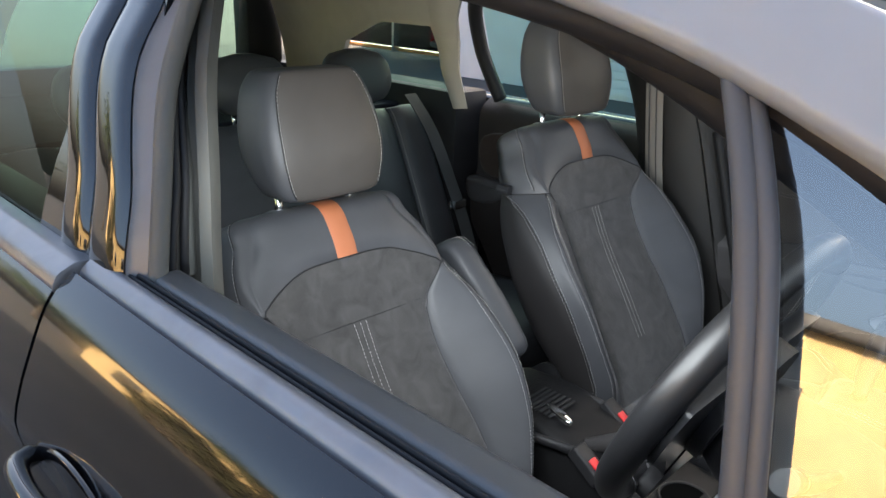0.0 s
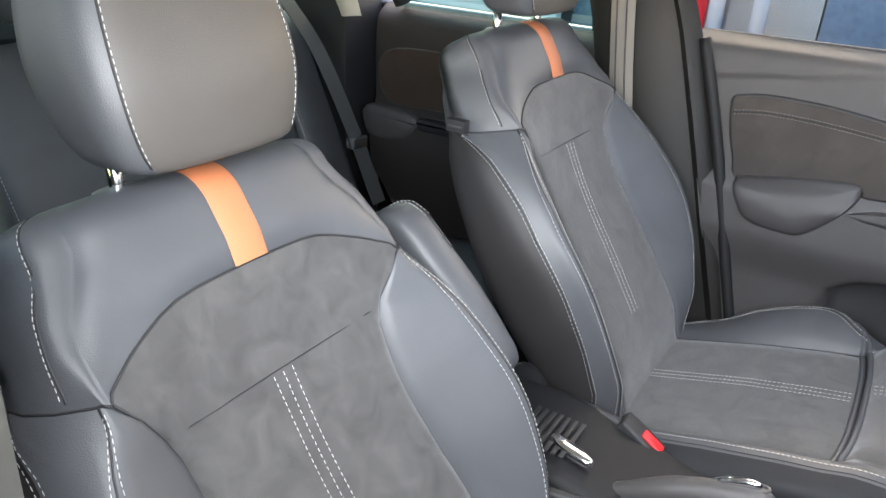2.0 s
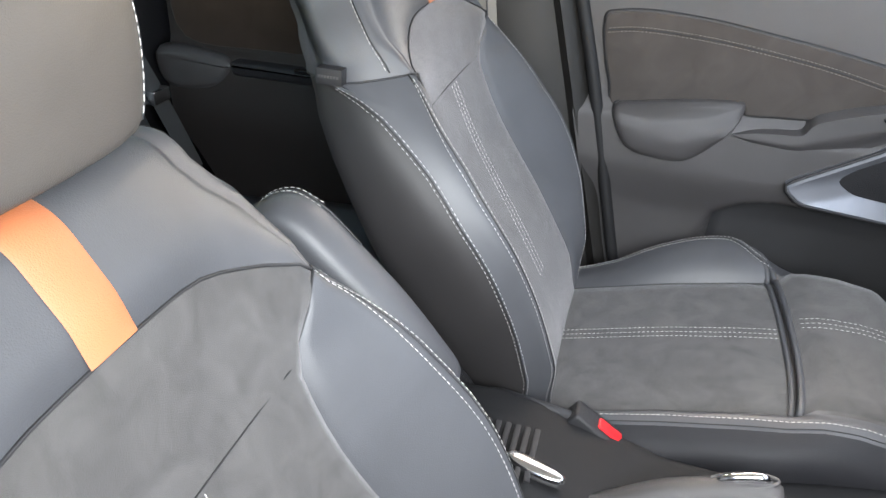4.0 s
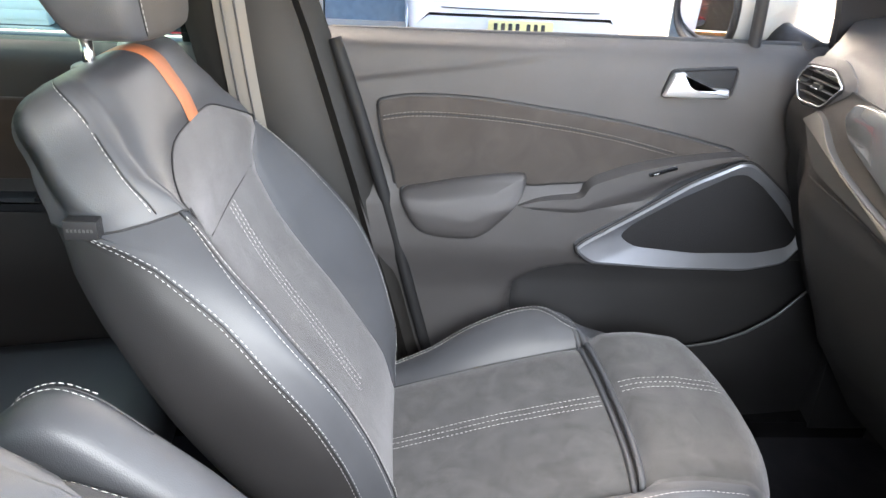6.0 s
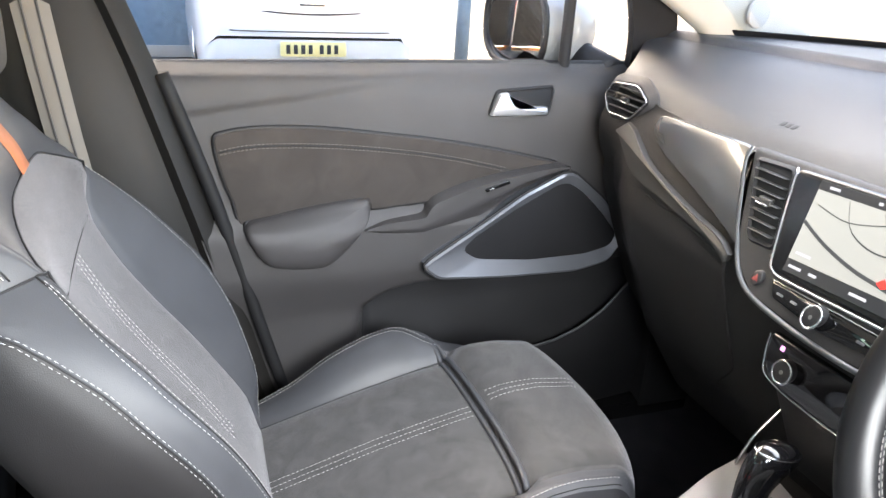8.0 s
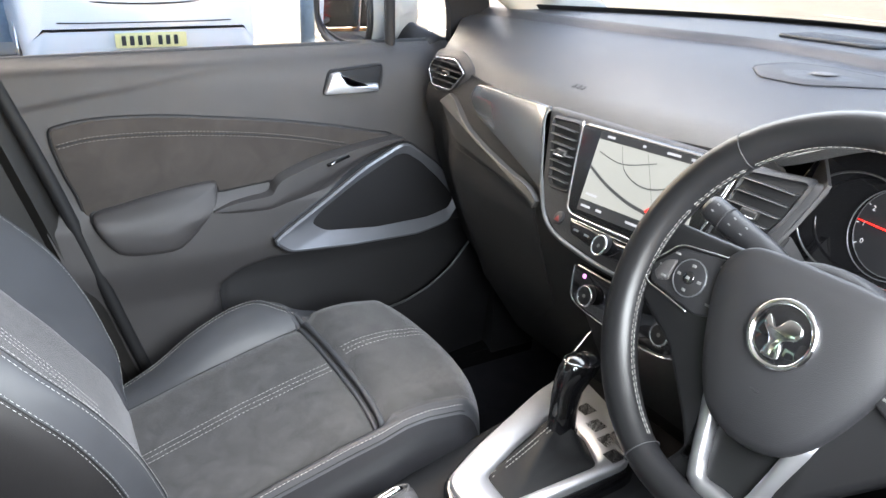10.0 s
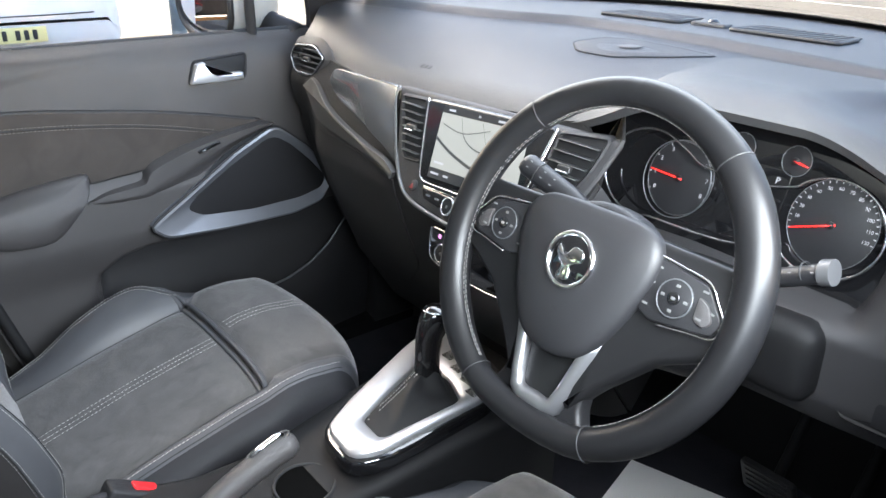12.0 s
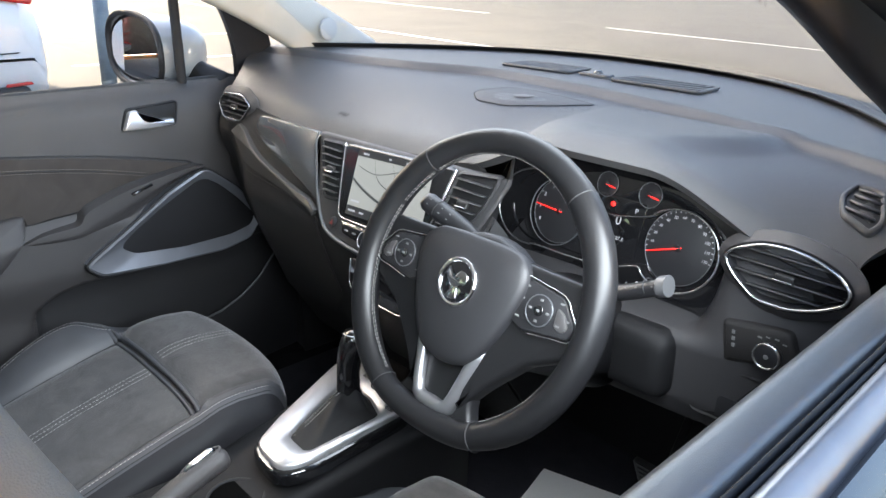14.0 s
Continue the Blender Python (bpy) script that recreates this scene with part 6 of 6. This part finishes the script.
tube("frame_rail", curve([(-.72, -.66, 1.09), (-.66, -.70, 1.25), (-.60, -.66, 1.40), (-.595, -.45, 1.43), (-.61, -.18, 1.43), (-.66, -.16, 1.3), (-.73, -.14, 1.10)], 8), .022, HARD, prear, "black window surround", n=10)
q = mesh_part("window_pane", [(-.735, -.14, 1.08), (-.61, -.18, 1.43), (-.60, -.66, 1.40), (-.725, -.67, 1.08)], [(0, 1, 2, 3)], TINT, prear, "tinted rear window", False)
q.visible_shadow = False
for side in (-1, 1):
    def c_pillar(u, v):
        z = 1.06 + .38 * v
        x = lerp(z, ((1.06, .655), (1.25, .62), (1.44, .55)))
        y = lerp(v, ((0, -.735), (.3, -.755), (.7, -.73), (1, -.66)))
        w = lerp(v, ((0, .035), (.4, .06), (.8, .12), (1, .3)))
        return Vector((side * (x - .012 * math.sin(u * math.pi)), y - w * u, z))
    sheet("c_pillar_trim", c_pillar, 8, 16, CREAM, body, "cream rear pillar trim", .02)

    def quarter_top(u, v):
        y = -.80 - .85 * u
        z0 = lerp(u, ((0, 1.30), (.3, 1.30), (.55, 1.22), (.62, 1.10), (1, 1.0)))
        z = z0 + (1.44 - z0) * v
        return Vector((side * lerp(z, ((1.0, .66), (1.2, .63), (1.44, .55))), y, z))
    sheet("quarter_trim", quarter_top, 24, 8, CREAM, body, "cream rear quarter trim", .02)
    box("quarter_panel", (min(side * .63, side * .78), -1.75, .40), (max(side * .63, side * .78), -.76, 1.105), HARD, body, .02)
    q = mesh_part("quarter_window", [(side * .66, -.78, 1.10), (side * .62, -.82, 1.32), (side * .63, -1.12, 1.31), (side * .66, -1.32, 1.10)], [(0, 1, 2, 3)], TINT, body, "tinted rear quarter glass", False)
    q.visible_shadow = False
box("tailgate", (-.64, -1.80, .45), (.64, -1.74, 1.12), HARD, body, .02)
for x in (-1, 1):
    box("tailgate_pillar", (min(x * .47, x * .62), -1.76, 1.10), (max(x * .47, x * .62), -1.66, 1.46), HARD, body, .02)
box("tailgate_header", (-.62, -1.72, 1.40), (.62, -1.60, 1.47), LINER, body, .02)
q = mesh_part("rear_window", [(-.48, -1.75, 1.11), (.48, -1.75, 1.11), (.46, -1.68, 1.41), (-.46, -1.68, 1.41)], [(0, 1, 2, 3)], TINT, body, "tinted tailgate glass", False)
q.visible_shadow = False
box("parcel_shelf", (-.64, -1.74, 1.02), (.64, -1.02, 1.04), CARPET, body, .004)

rear = thing("rear_seat", "black leather rear bench with grey suede middles", "rear bench")


def bench(name, x0, x1, prof, mat, bulge, rim, label=""):
    """A padded block between x0 and x1: prof gives (y, z) along its face and its back is 9 cm behind."""
    line = curve(prof, 6)
    rings = []
    for k in range(13):
        u = k / 12
        e = smoothstep(0, .14, u) * (1 - smoothstep(.86, 1, u))
        row = []
        for j, (y, z) in enumerate(line):
            t = line[min(j + 1, len(line) - 1)] - line[max(j - 1, 0)]
            nrm = np.array((t[1], -t[0])) / (np.linalg.norm(t) or 1)
            s = smoothstep(0, .1, j / (len(line) - 1)) * (1 - smoothstep(.9, 1, j / (len(line) - 1)))
            d = (bulge * math.sin(u * math.pi) + rim * e) * s - rim
            row.append(Vector((x0 + (x1 - x0) * u, y + nrm[0] * d, z + nrm[1] * d)))
        row += [Vector((x0 + (x1 - x0) * u, line[-1][0] - .09, line[-1][1] - .03)), Vector((x0 + (x1 - x0) * u, line[0][0] - .1, line[0][1]))]
        rings.append(row)
    return loft(name, rings, mat, rear, label)


back_prof = [(-.66, .60), (-.73, .75), (-.80, .90), (-.86, 1.02), (-.90, 1.06)]
for x0, x1, mat in ((-.60, -.47, LEATHER), (-.47, -.20, LEATHER), (-.20, .20, LEATHER), (.20, .47, LEATHER), (.47, .60, LEATHER)):
    bench("backrest_section", x0, x1, back_prof, mat, .012, .012)
for x0, x1 in ((-.62, 0), (0, .62)):
    bench("cushion", x0, x1, [(-.22, .45), (-.20, .57), (-.26, .615), (-.45, .60), (-.68, .57)][::-1], LEATHER, -.012, -.012)
for cx in (-.36, 0, .36):
    rings = []
    for k in range(13):
        h = k / 12
        e = math.sin(max(.001, min(.999, h)) * math.pi) ** .25
        rings.append([Vector((cx + .115 * e * math.copysign(abs(math.sin(a)) ** .5, math.sin(a)), -.89 + .045 * e * math.copysign(abs(math.cos(a)) ** .6, math.cos(a)) - .03 * h, 1.075 + .155 * h)) for a in np.linspace(0, 2 * math.pi, 33)[:-1]])
    loft("headrest", rings, LEATHER, rear, "black leather rear headrest")
    for x in (-.05, .05):
        tube("headrest_post", [(cx + x, -.90, 1.02), (cx + x, -.90, 1.10)], .005, CHROME, rear)
for x in (.20, .47, -.20, -.47):
    stitches("stitching", [Vector((x, y + .004, z + .003)) for y, z in curve(back_prof, 5)[3:-2]], rear, .007)
rbelt = thing("seat_belt", "dark webbing rear seat belt across the bench", "seat belt", "seat belts")
strap2 = curve([(-.53, -.88, 1.085), (-.55, -.80, .98), (-.56, -.70, .80), (-.56, -.62, .64)], 8)
sheet("webbing", lambda u, v: Vector(strap2[int(round(u * (len(strap2) - 1)))]) + Vector(((v - .5) * .047, .02, .01)), len(strap2) - 1, 3, material("black_webbing", (.05, .05, .052), .7, grain=.4, grain_size=1200), rbelt, "", .0016)
box("tongue", (-.585, -.68, .775), (-.535, -.655, .80), CHROME, rbelt, .003)

# ---- buckles and console details ----
for x, y, z, tilt in ((-.075, .220, .661, 0), (.098, .272, .668, 0)):
    buckle = thing("belt_buckle", "black seat belt buckle with red release button", "buckle", "belt buckles")
    d = Vector((0, .62, -.40)).normalized()
    up = Vector((0, .40, .62)).normalized()
    M = Matrix(((1, d[0], up[0]), (0, d[1], up[1]), (0, d[2], up[2])))
    at = lambda a, b, h, M=M, c=Vector((x, y, z)): c + M @ Vector((a, b, h))
    slab("buckle_body", rounded([(-.016, -.04), (.016, -.04), (.018, .03), (-.018, .03)], .006), at, .022, HARD, buckle, .004, "", -.011)
    slab("release_button", rounded([(-.0085, -.008), (.0085, -.008), (.0085, .026), (-.0085, .026)], .003), at, .004, RED, buckle, .0015, "red release button", .010)
    tube("stalk", [(x - .03 if x < 0 else x + .02, y - .20, z - .02), (x - .02 if x < 0 else x + .01, y - .12, z + .005), (x, y - .03, z + .012)], .014, HARD, buckle, "", n=10, flat=.6)
bracket = thing("seat_hinge_cover", "curved black plastic hinge cover beside the passenger seat", "trim cover")
sheet("cover", lambda u, v: Vector((-.098 - .012 * v, -.02 + .22 * u, .56 + (.045 + .085 * math.exp(-((u - .2) / .28) ** 2) - .03 * u) * v)), 20, 6, HARD, bracket, "", .012)
for k in range(7):
    box("lid_rib", (-.02, .085 + .011 * k, .690), (.06, .091 + .011 * k, .6935), RUBBER, console, .001)
latch = slab("armrest_latch", curve([(.022, .135), (.034, .128), (.046, .15), (.05, .185), (.040, .192), (.028, .17)], 4, True), lambda a, b, h: Vector((a, b, .688 - .06 * (b - .12) + h)), .010, CHROME, console, .004, "chrome latch")
for yy in (.40,):
    ring = [(.026 + .043 * math.cos(t), yy + .010 + .043 * math.sin(t)) for t in np.linspace(0, 2 * math.pi, 41)[:-1]]
    surround("cup_holder", ring, inset(ring, .004), lambda a, b, h: Vector((a, b, .643 + h)), .004, HARD, console, "round cup holder", 0, .001)
    # a flat black disc stands for the shaded depth of the cup holder
    slab("cup_well", inset(ring, .004), lambda a, b, h: Vector((a, b, .6415 + h)), .0025, PIT, console, .0005)
for k, (a, b) in enumerate(((.005, .70), (.038, .692), (-.03, .712), (.066, .678))):
    slab("console_key", rounded([(a - .013, b - .014), (a + .013, b - .014), (a + .013, b + .012), (a - .013, b + .012)], .004), gear_at, .006, HARD, console, .002, "", .014)
sheetpaper = tagged(mesh_part("paper_sheet", [(.14, .86, .366), (.34, .92, .366), (.28, 1.16, .372), (.08, 1.10, .372), (.14, .86, .364), (.34, .92, .364), (.28, 1.16, .370), (.08, 1.10, .370)], [(0, 1, 2, 3), (7, 6, 5, 4), (0, 4, 5, 1), (1, 5, 6, 2), (2, 6, 7, 3), (3, 7, 4, 0)], PAPER, None, "", False), "white paper mat lying in the driver's footwell", "paper")
for nm, x, w, z, lab in (("brake_pedal", .36, .045, .53, "wide black ribbed brake pedal"), ("accelerator_pedal", .47, .025, .50, "narrow black accelerator pedal")):
    ped = thing(nm, lab, "pedal", "pedals")
    pa = lambda a, b, h: Vector((a, 1.08 - .5 * (b - .5) - h, b))
    slab("pad", rounded([(x - w, z - .04), (x + w, z - .04), (x + w, z + .035), (x - w, z + .035)], .01), pa, .014, RUBBER, ped, .004)
    for k in range(5):
        slab("rib", rounded([(x - w * .8, z - .03 + .014 * k), (x + w * .8, z - .03 + .014 * k), (x + w * .8, z - .024 + .014 * k), (x - w * .8, z - .024 + .014 * k)], .002, 2), pa, .003, HARD, ped, .001, "", .014)
    tube("arm", [(x, 1.09, z), (x, 1.16, z + .12), (x, 1.18, z + .3)], .009, HARD, ped, "", n=8)

# ---- outside ----
CLAD = material("grey_cladding", (.38, .38, .37), .6, stain=.1, stain_size=3)
OCHRE = material("ochre_render", (.70, .50, .23), .85, grain=.5, grain_size=60, stain=.12, stain_size=1.2)
REDSIGN = material("red_sign", (.70, .02, .03), .4, stain=.05)
REDPAINT = material("red_car_paint", (.45, .01, .015), .2, coat=1.0)
POST = material("blue_grey_post", (.20, .28, .36), .5, stain=.15)
LAMP = material("red_lamp_lens", (.6, .01, .01), .15, coat=1.0)
PLATE = material("pale_yellow_plate", (.80, .72, .34), .5)
DARKGLASS = material("dark_car_glass", (.02, .025, .028), .05, coat=1.0)
BAYWHITE = material("white_panel", (.78, .79, .78), .6, stain=.06, stain_size=2)
CREAMPANEL = material("cream_panel", (.55, .54, .48), .7, stain=.08, stain_size=2)
LEAF = material("leaf", (.06, .09, .025), .7, stain=.4, stain_size=2)
BARK = material("bark", (.12, .09, .06), .9, grain=.8, grain_size=40, stain=.3)

tagged(ground, kind="structure")
for k, (y, x0, x1) in enumerate(((14.6, -9, -1), (14.9, -22, -13), (9.2, -40, -7))):
    mesh_part("parking_line", [(x0, y, .004), (x1, y + .2, .004), (x1, y + .32, .004), (x0, y + .12, .004)], [(0, 1, 2, 3)], LINEPAINT, ground, "", False)
for k in range(4):
    x = -3.6 - 2.6 * k
    mesh_part("parking_line", [(x, 3.2, .004), (x + .1, 3.2, .004), (x + .1, 8.0, .004), (x, 8.0, .004)], [(0, 1, 2, 3)], LINEPAINT, ground, "", False)


def parked_car(label, paint, m, plate=True):
    """A small hatchback seen mostly from behind; its tail is at y = 0 and it points to +y."""
    car = thing("parked_car", label, "car", "parked cars")
    rings = []
    #        y    half width, sill, shoulder, roof half width, roof height
    for y, w, lo, sh, rw, rz in ((0.0, .72, .42, .62, .66, .80), (.04, .80, .30, .66, .68, .98), (.12, .84, .24, .80, .62, 1.12), (.30, .86, .22, .92, .56, 1.32), (.55, .87, .20, .95, .55, 1.46),
                                 (1.2, .88, .20, .95, .58, 1.50), (2.0, .88, .20, .94, .57, 1.46), (2.7, .87, .20, .93, .60, 1.18), (3.1, .86, .22, .92, .66, .98), (3.8, .80, .28, .80, .60, .84), (4.0, .66, .36, .62, .5, .70)):
        half = curve([(0, lo), (w * .9, lo), (w, lo + .12), (w + .01, (lo + sh) / 2), (w - .02, sh), (rw + .03, (sh + rz) / 2 + .05), (rw - .03, rz - .03), (rw * .6, rz + .005), (0, rz + .02)], 4)
        rings.append([Vector((a, y, b)) for a, b in half] + [Vector((-a, y, b)) for a, b in half[-2:0:-1]])
    loft("body", rings, paint, car)
    at = lambda a, b, h: Vector((a, .0 + .33 * max(0, b - .80) + .04 * (a / .6) ** 2 - h - .008, b))
    slab("rear_window", rounded([(-.50, 1.0), (.50, 1.0), (.44, 1.36), (-.44, 1.36)], .05), lambda a, b, h: Vector((a, .06 + .62 * (b - 1.0) + .06 * (a / .5) ** 2 - h, b)), .03, DARKGLASS, car, .008)
    slab("bumper", rounded([(-.80, .30), (.80, .30), (.82, .50), (.78, .60), (-.78, .60), (-.82, .50)], .06), lambda a, b, h: Vector((a, .02 + .14 * (a / .8) ** 4 - h, b)), .07, paint, car, .03)
    slab("bumper_skirt", rounded([(-.70, .24), (.70, .24), (.66, .33), (-.66, .33)], .03), lambda a, b, h: Vector((a, .02 + .10 * (a / .8) ** 4 - h, b)), .075, HARD, car, .02)
    for s in (-1, 1):
        lamp = rounded([(s * .52, .97), (s * .78, .93), (s * .82, 1.11), (s * .70, 1.17), (s * .54, 1.08)], .03)
        slab("tail_lamp", lamp if s > 0 else lamp[::-1], lambda a, b, h: Vector((a, .02 + .25 * (abs(a) - .5) ** 2 + .18 * (b - .8) - h, b)), .05, LAMP, car, .015, "red tail lamp")
        for y in (.75, 3.2):
            wheel_ob = tube("wheel", [(s * .70, y, .31), (s * .88, y, .31)], .31, RUBBER, car, "", n=28)
            tube("rim", [(s * .875, y, .31), (s * .89, y, .31)], .21, SATIN, wheel_ob, "", n=24)
    if plate:
        pl = slab("number_plate", rounded([(-.26, .40), (.26, .40), (.26, .51), (-.26, .51)], .012), lambda a, b, h: Vector((a, -.055 - h, b)), .012, PLATE, car, .003, "yellow number plate")
        for k in range(7):
            a = -.20 + .058 * k + (.03 if k > 3 else 0)
            slab("plate_bar", rounded([(a - .016, .42), (a + .016, .42), (a + .016, .49), (a - .016, .49)], .004, 2), lambda a, b, h: Vector((a, -.067 - h, b)), .002, RUBBER, pl, .0005)
    tube("tailgate_seam", [at(a, b, .004) for a, b in curve([(-.66, .90), (-.60, .79), (-.42, .735), (0, .715), (.42, .735), (.60, .79), (.66, .90)], 6)], .006, RUBBER, car, "", n=6)
    tube("bumper_seam", [Vector((a, .02 + .14 * (a / .8) ** 4 - .072, .585)) for a in np.linspace(-.72, .72, 15)], .005, RUBBER, car, "", n=6)
    for k in (-1, 1):
        slab("reflector", rounded([(k * .60 - .11, .335), (k * .60 + .11, .335), (k * .60 + .10, .36), (k * .60 - .10, .36)], .008), lambda a, b, h: Vector((a, .02 + .14 * (a / .8) ** 4 - .066 - h, b)), .012, LAMP, car, .004, "red bumper reflector")
    slab("badge_bar", rounded([(-.10, .78), (.10, .78), (.10, .80), (-.10, .80)], .006), at, .012, CHROME, car, .003)
    car.matrix_basis = m
    return car


parked_car("white hatchback parked with its tail to the car", WHITE, pose(-5.62, 1.15, 0, 0, 0, 90))
parked_car("red hatchback parked beyond the rear side window", REDPAINT, pose(-8.5, -8.6, 0, 0, 0, 60), False)
parked_car("dark hatchback standing inside the showroom", PAINT, pose(-11.2, -9.2, .06, 0, 0, 10), False)
parked_car("red hatchback parked behind the car", REDPAINT, pose(-1.6, -12.0, 0, 0, 0, 170), False)

# showroom front on the passenger side: cladding, red panels, posts
show = thing("showroom", "grey clad showroom front with red panels and glazing", "building")
for k in range(6, 14):
    y0 = -13.68 + 1.02 * k
    box("cladding_panel", (-9.4, y0, .0), (-9.2, y0 + 1.0, 5.7), CLAD, show, .01)
WOODFLOOR = material("orange_wood_floor", (.42, .20, .07), .25, stain=.2, stain_size=3)
for k in range(4):
    y0 = -13.7 + 1.53 * k
    w = box("shop_window", (-9.30, y0 + .06, .1), (-9.27, y0 + 1.53, 3.4), GLASS, show, 0, "clear shop window")
    w.visible_shadow = False
    box("mullion", (-9.36, y0, .0), (-9.2, y0 + .06, 3.5), SATIN, w, .01)
box("shop_floor", (-16, -14, .0), (-9.4, -7.5, .06), WOODFLOOR, show, 0, "orange wooden shop floor")
box("shop_back_wall", (-16.2, -14, 0), (-16, -7.5, 3.5), CLAD, show, 0)
box("shop_ceiling", (-16, -14, 3.5), (-9.3, -7.5, 5.6), CLAD, show, 0)
box("shop_desk", (-14.5, -12.5, .06), (-13.6, -10.2, 1.1), HARD, show, .03)
box("fascia", (-9.5, -14, 5.6), (-9.0, .6, 6.8), CLAD, show, .02)
for y0, y1, h in ((-2.35, -1.58, 2.4),):
    flag = thing("banner", "red upright banner with faint pale lettering bars", "banner")
    box("cloth", (-7.32, y0, .12), (-7.26, y1, h), REDSIGN, flag, .01)
    for k in range(6):
        box("lettering_bar", (-7.26, y0 + .44 + .03 * (k % 2), .3 + .26 * k), (-7.255, y0 + .52 + .04 * (k % 2), .46 + .26 * k), HARD if y0 < -1 else LAMP, flag, 0)
    box("foot", (-7.5, y0, 0), (-7.1, y1, .12), HARD, flag, .02)
for y, mat, lab in ((-1.42, WHITE, "white round steel bollard"), (-1.02, WHITE, "white round steel bollard"), (2.95, POST, "blue-grey round steel post")):
    post = thing("bollard", lab, "bollard", "bollards")
    tube("shaft", [(-7.0, y, 0), (-7.0, y, 1.35), (-7.0, y, 1.40)], [.075, .075, .05], mat, post, "", n=20)
    tube("band", [(-7.0, y, .92), (-7.0, y, 1.02)], .078, REDSIGN if mat is WHITE else WHITE, post, "", n=20)

# pale loading bay beside the showroom: two white panels, a grey post between them
bay = thing("loading_bay", "white panelled wall with a slatted roller shutter", "building")
box("wall_panel", (-7.75, -7.4, 0), (-7.55, -5.75, 4.0), BAYWHITE, bay, .01, "white wall panel")
box("post", (-7.70, -5.74, 0), (-7.48, -5.38, 4.0), POST, bay, .01, "blue-grey post")
shutter = box("shutter", (-7.75, -5.37, 0), (-7.60, -3.35, 4.0), BAYWHITE, bay, .01, "white roller shutter")
for k in range(36):
    box("slat", (-7.60, -5.36, .05 + .11 * k), (-7.585, -3.36, .145 + .11 * k), BAYWHITE, shutter, .005)
for y0, y1, mat in ((-3.34, -2.72, POST), (-2.05, -1.78, CREAMPANEL), (-1.55, -.62, CREAMPANEL), (-.60, .30, POST)):
    box("facing_panel", (-8.3, y0, .12), (-8.1, y1, 4.0), mat, bay, .01)
    box("plinth", (-8.32, y0 - .02, 0), (-8.08, y1 + .02, .12), CLAD, bay, .01)

# the building and trees behind the camera, lit by the sun
yard = thing("yard_building", "low ochre rendered building across the yard", "building")
box("wall", (13.0, -20, 0), (13.6, 14, 3.3), OCHRE, yard, .02)
box("roof_edge", (12.7, -20.3, 3.3), (14.2, 14.3, 3.5), HARD, yard, .02)
for k in range(9):
    y0 = -18.1 + 3.6 * k
    w = box("window", (12.96, y0, .9), (13.05, y0 + 1.5, 2.4), DARKGLASS, yard, .01)
    box("sill", (12.88, y0 - .08, .82), (13.02, y0 + 1.58, .9), CLAD, w, .01)


def tree(x, y, h, seed):
    rnd = random.Random(seed)
    t = thing("tree", "broadleaved tree with a thin autumn crown", "tree", "yard trees")
    trunk = tube("trunk", [(x + .06 * math.sin(k), y + .05 * math.cos(1.7 * k), h * .62 * k / 5) for k in range(6)], [.14 - .018 * k for k in range(6)], BARK, t, "", n=10)
    verts, faces = [], []
    for b in range(9):
        a, z0 = rnd.uniform(0, 6.28), h * rnd.uniform(.28, .6)
        l = rnd.uniform(.8, 1.5)
        tip = Vector((x + l * math.cos(a), y + l * math.sin(a), z0 + rnd.uniform(.6, 1.3)))
        tube("limb", [(x, y, z0), (Vector((x, y, z0)) + tip) / 2 + Vector((0, 0, .1)), tip], [.045, .03, .012], BARK, trunk, "", n=6)
        for q in range(170):
            c = Vector((x, y, z0)).lerp(tip, rnd.uniform(.35, 1.15)) + Vector((rnd.gauss(0, .33), rnd.gauss(0, .33), rnd.gauss(0, .28)))
            u = Vector((rnd.gauss(0, 1), rnd.gauss(0, 1), rnd.gauss(0, 1))).normalized()
            w = u.orthogonal().normalized()
            s = rnd.uniform(.06, .11)
            k = len(verts)
            verts += [c - u * s, c + w * s * .5, c + u * s, c - w * s * .5]
            faces.append((k, k + 1, k + 2, k + 3))
    tagged(mesh_part("crown", verts, faces, LEAF, t, "", False), kind="stuff")
    return t


tree(10.6, -8.6, 4.4, 3)
tree(9.8, -17.5, 4.8, 5)
tree(9.2, 10.6, 4.4, 8)
rnd = random.Random(11)
hedge = thing("hedge", "rough green and brown hedge along the yard edge", "hedge")
verts, faces = [], []
for k in range(2600):
    c = Vector((9.0 + rnd.uniform(0, 1.2), rnd.uniform(-11.6, -5.4), 0))
    top = 1.7 + .5 * math.sin(c.y * 1.7) + .25 * math.sin(c.y * 4.1)
    c.z = top * rnd.random() ** .6
    u = Vector((rnd.gauss(0, 1), rnd.gauss(0, 1), rnd.gauss(0, 1))).normalized()
    w = u.orthogonal().normalized()
    q = rnd.uniform(.08, .17)
    n = len(verts)
    verts += [c - u * q, c + w * q * .6, c + u * q, c - w * q * .6]
    faces.append((n, n + 1, n + 2, n + 3))
tagged(mesh_part("leaves", verts, faces, material("hedge_leaf", (.075, .07, .022), .7, stain=.5, stain_size=1.5), hedge, "", False), kind="stuff")
box("stems", (9.35, -11.3, 0), (9.85, -5.7, 1.1), BARK, hedge, .15)
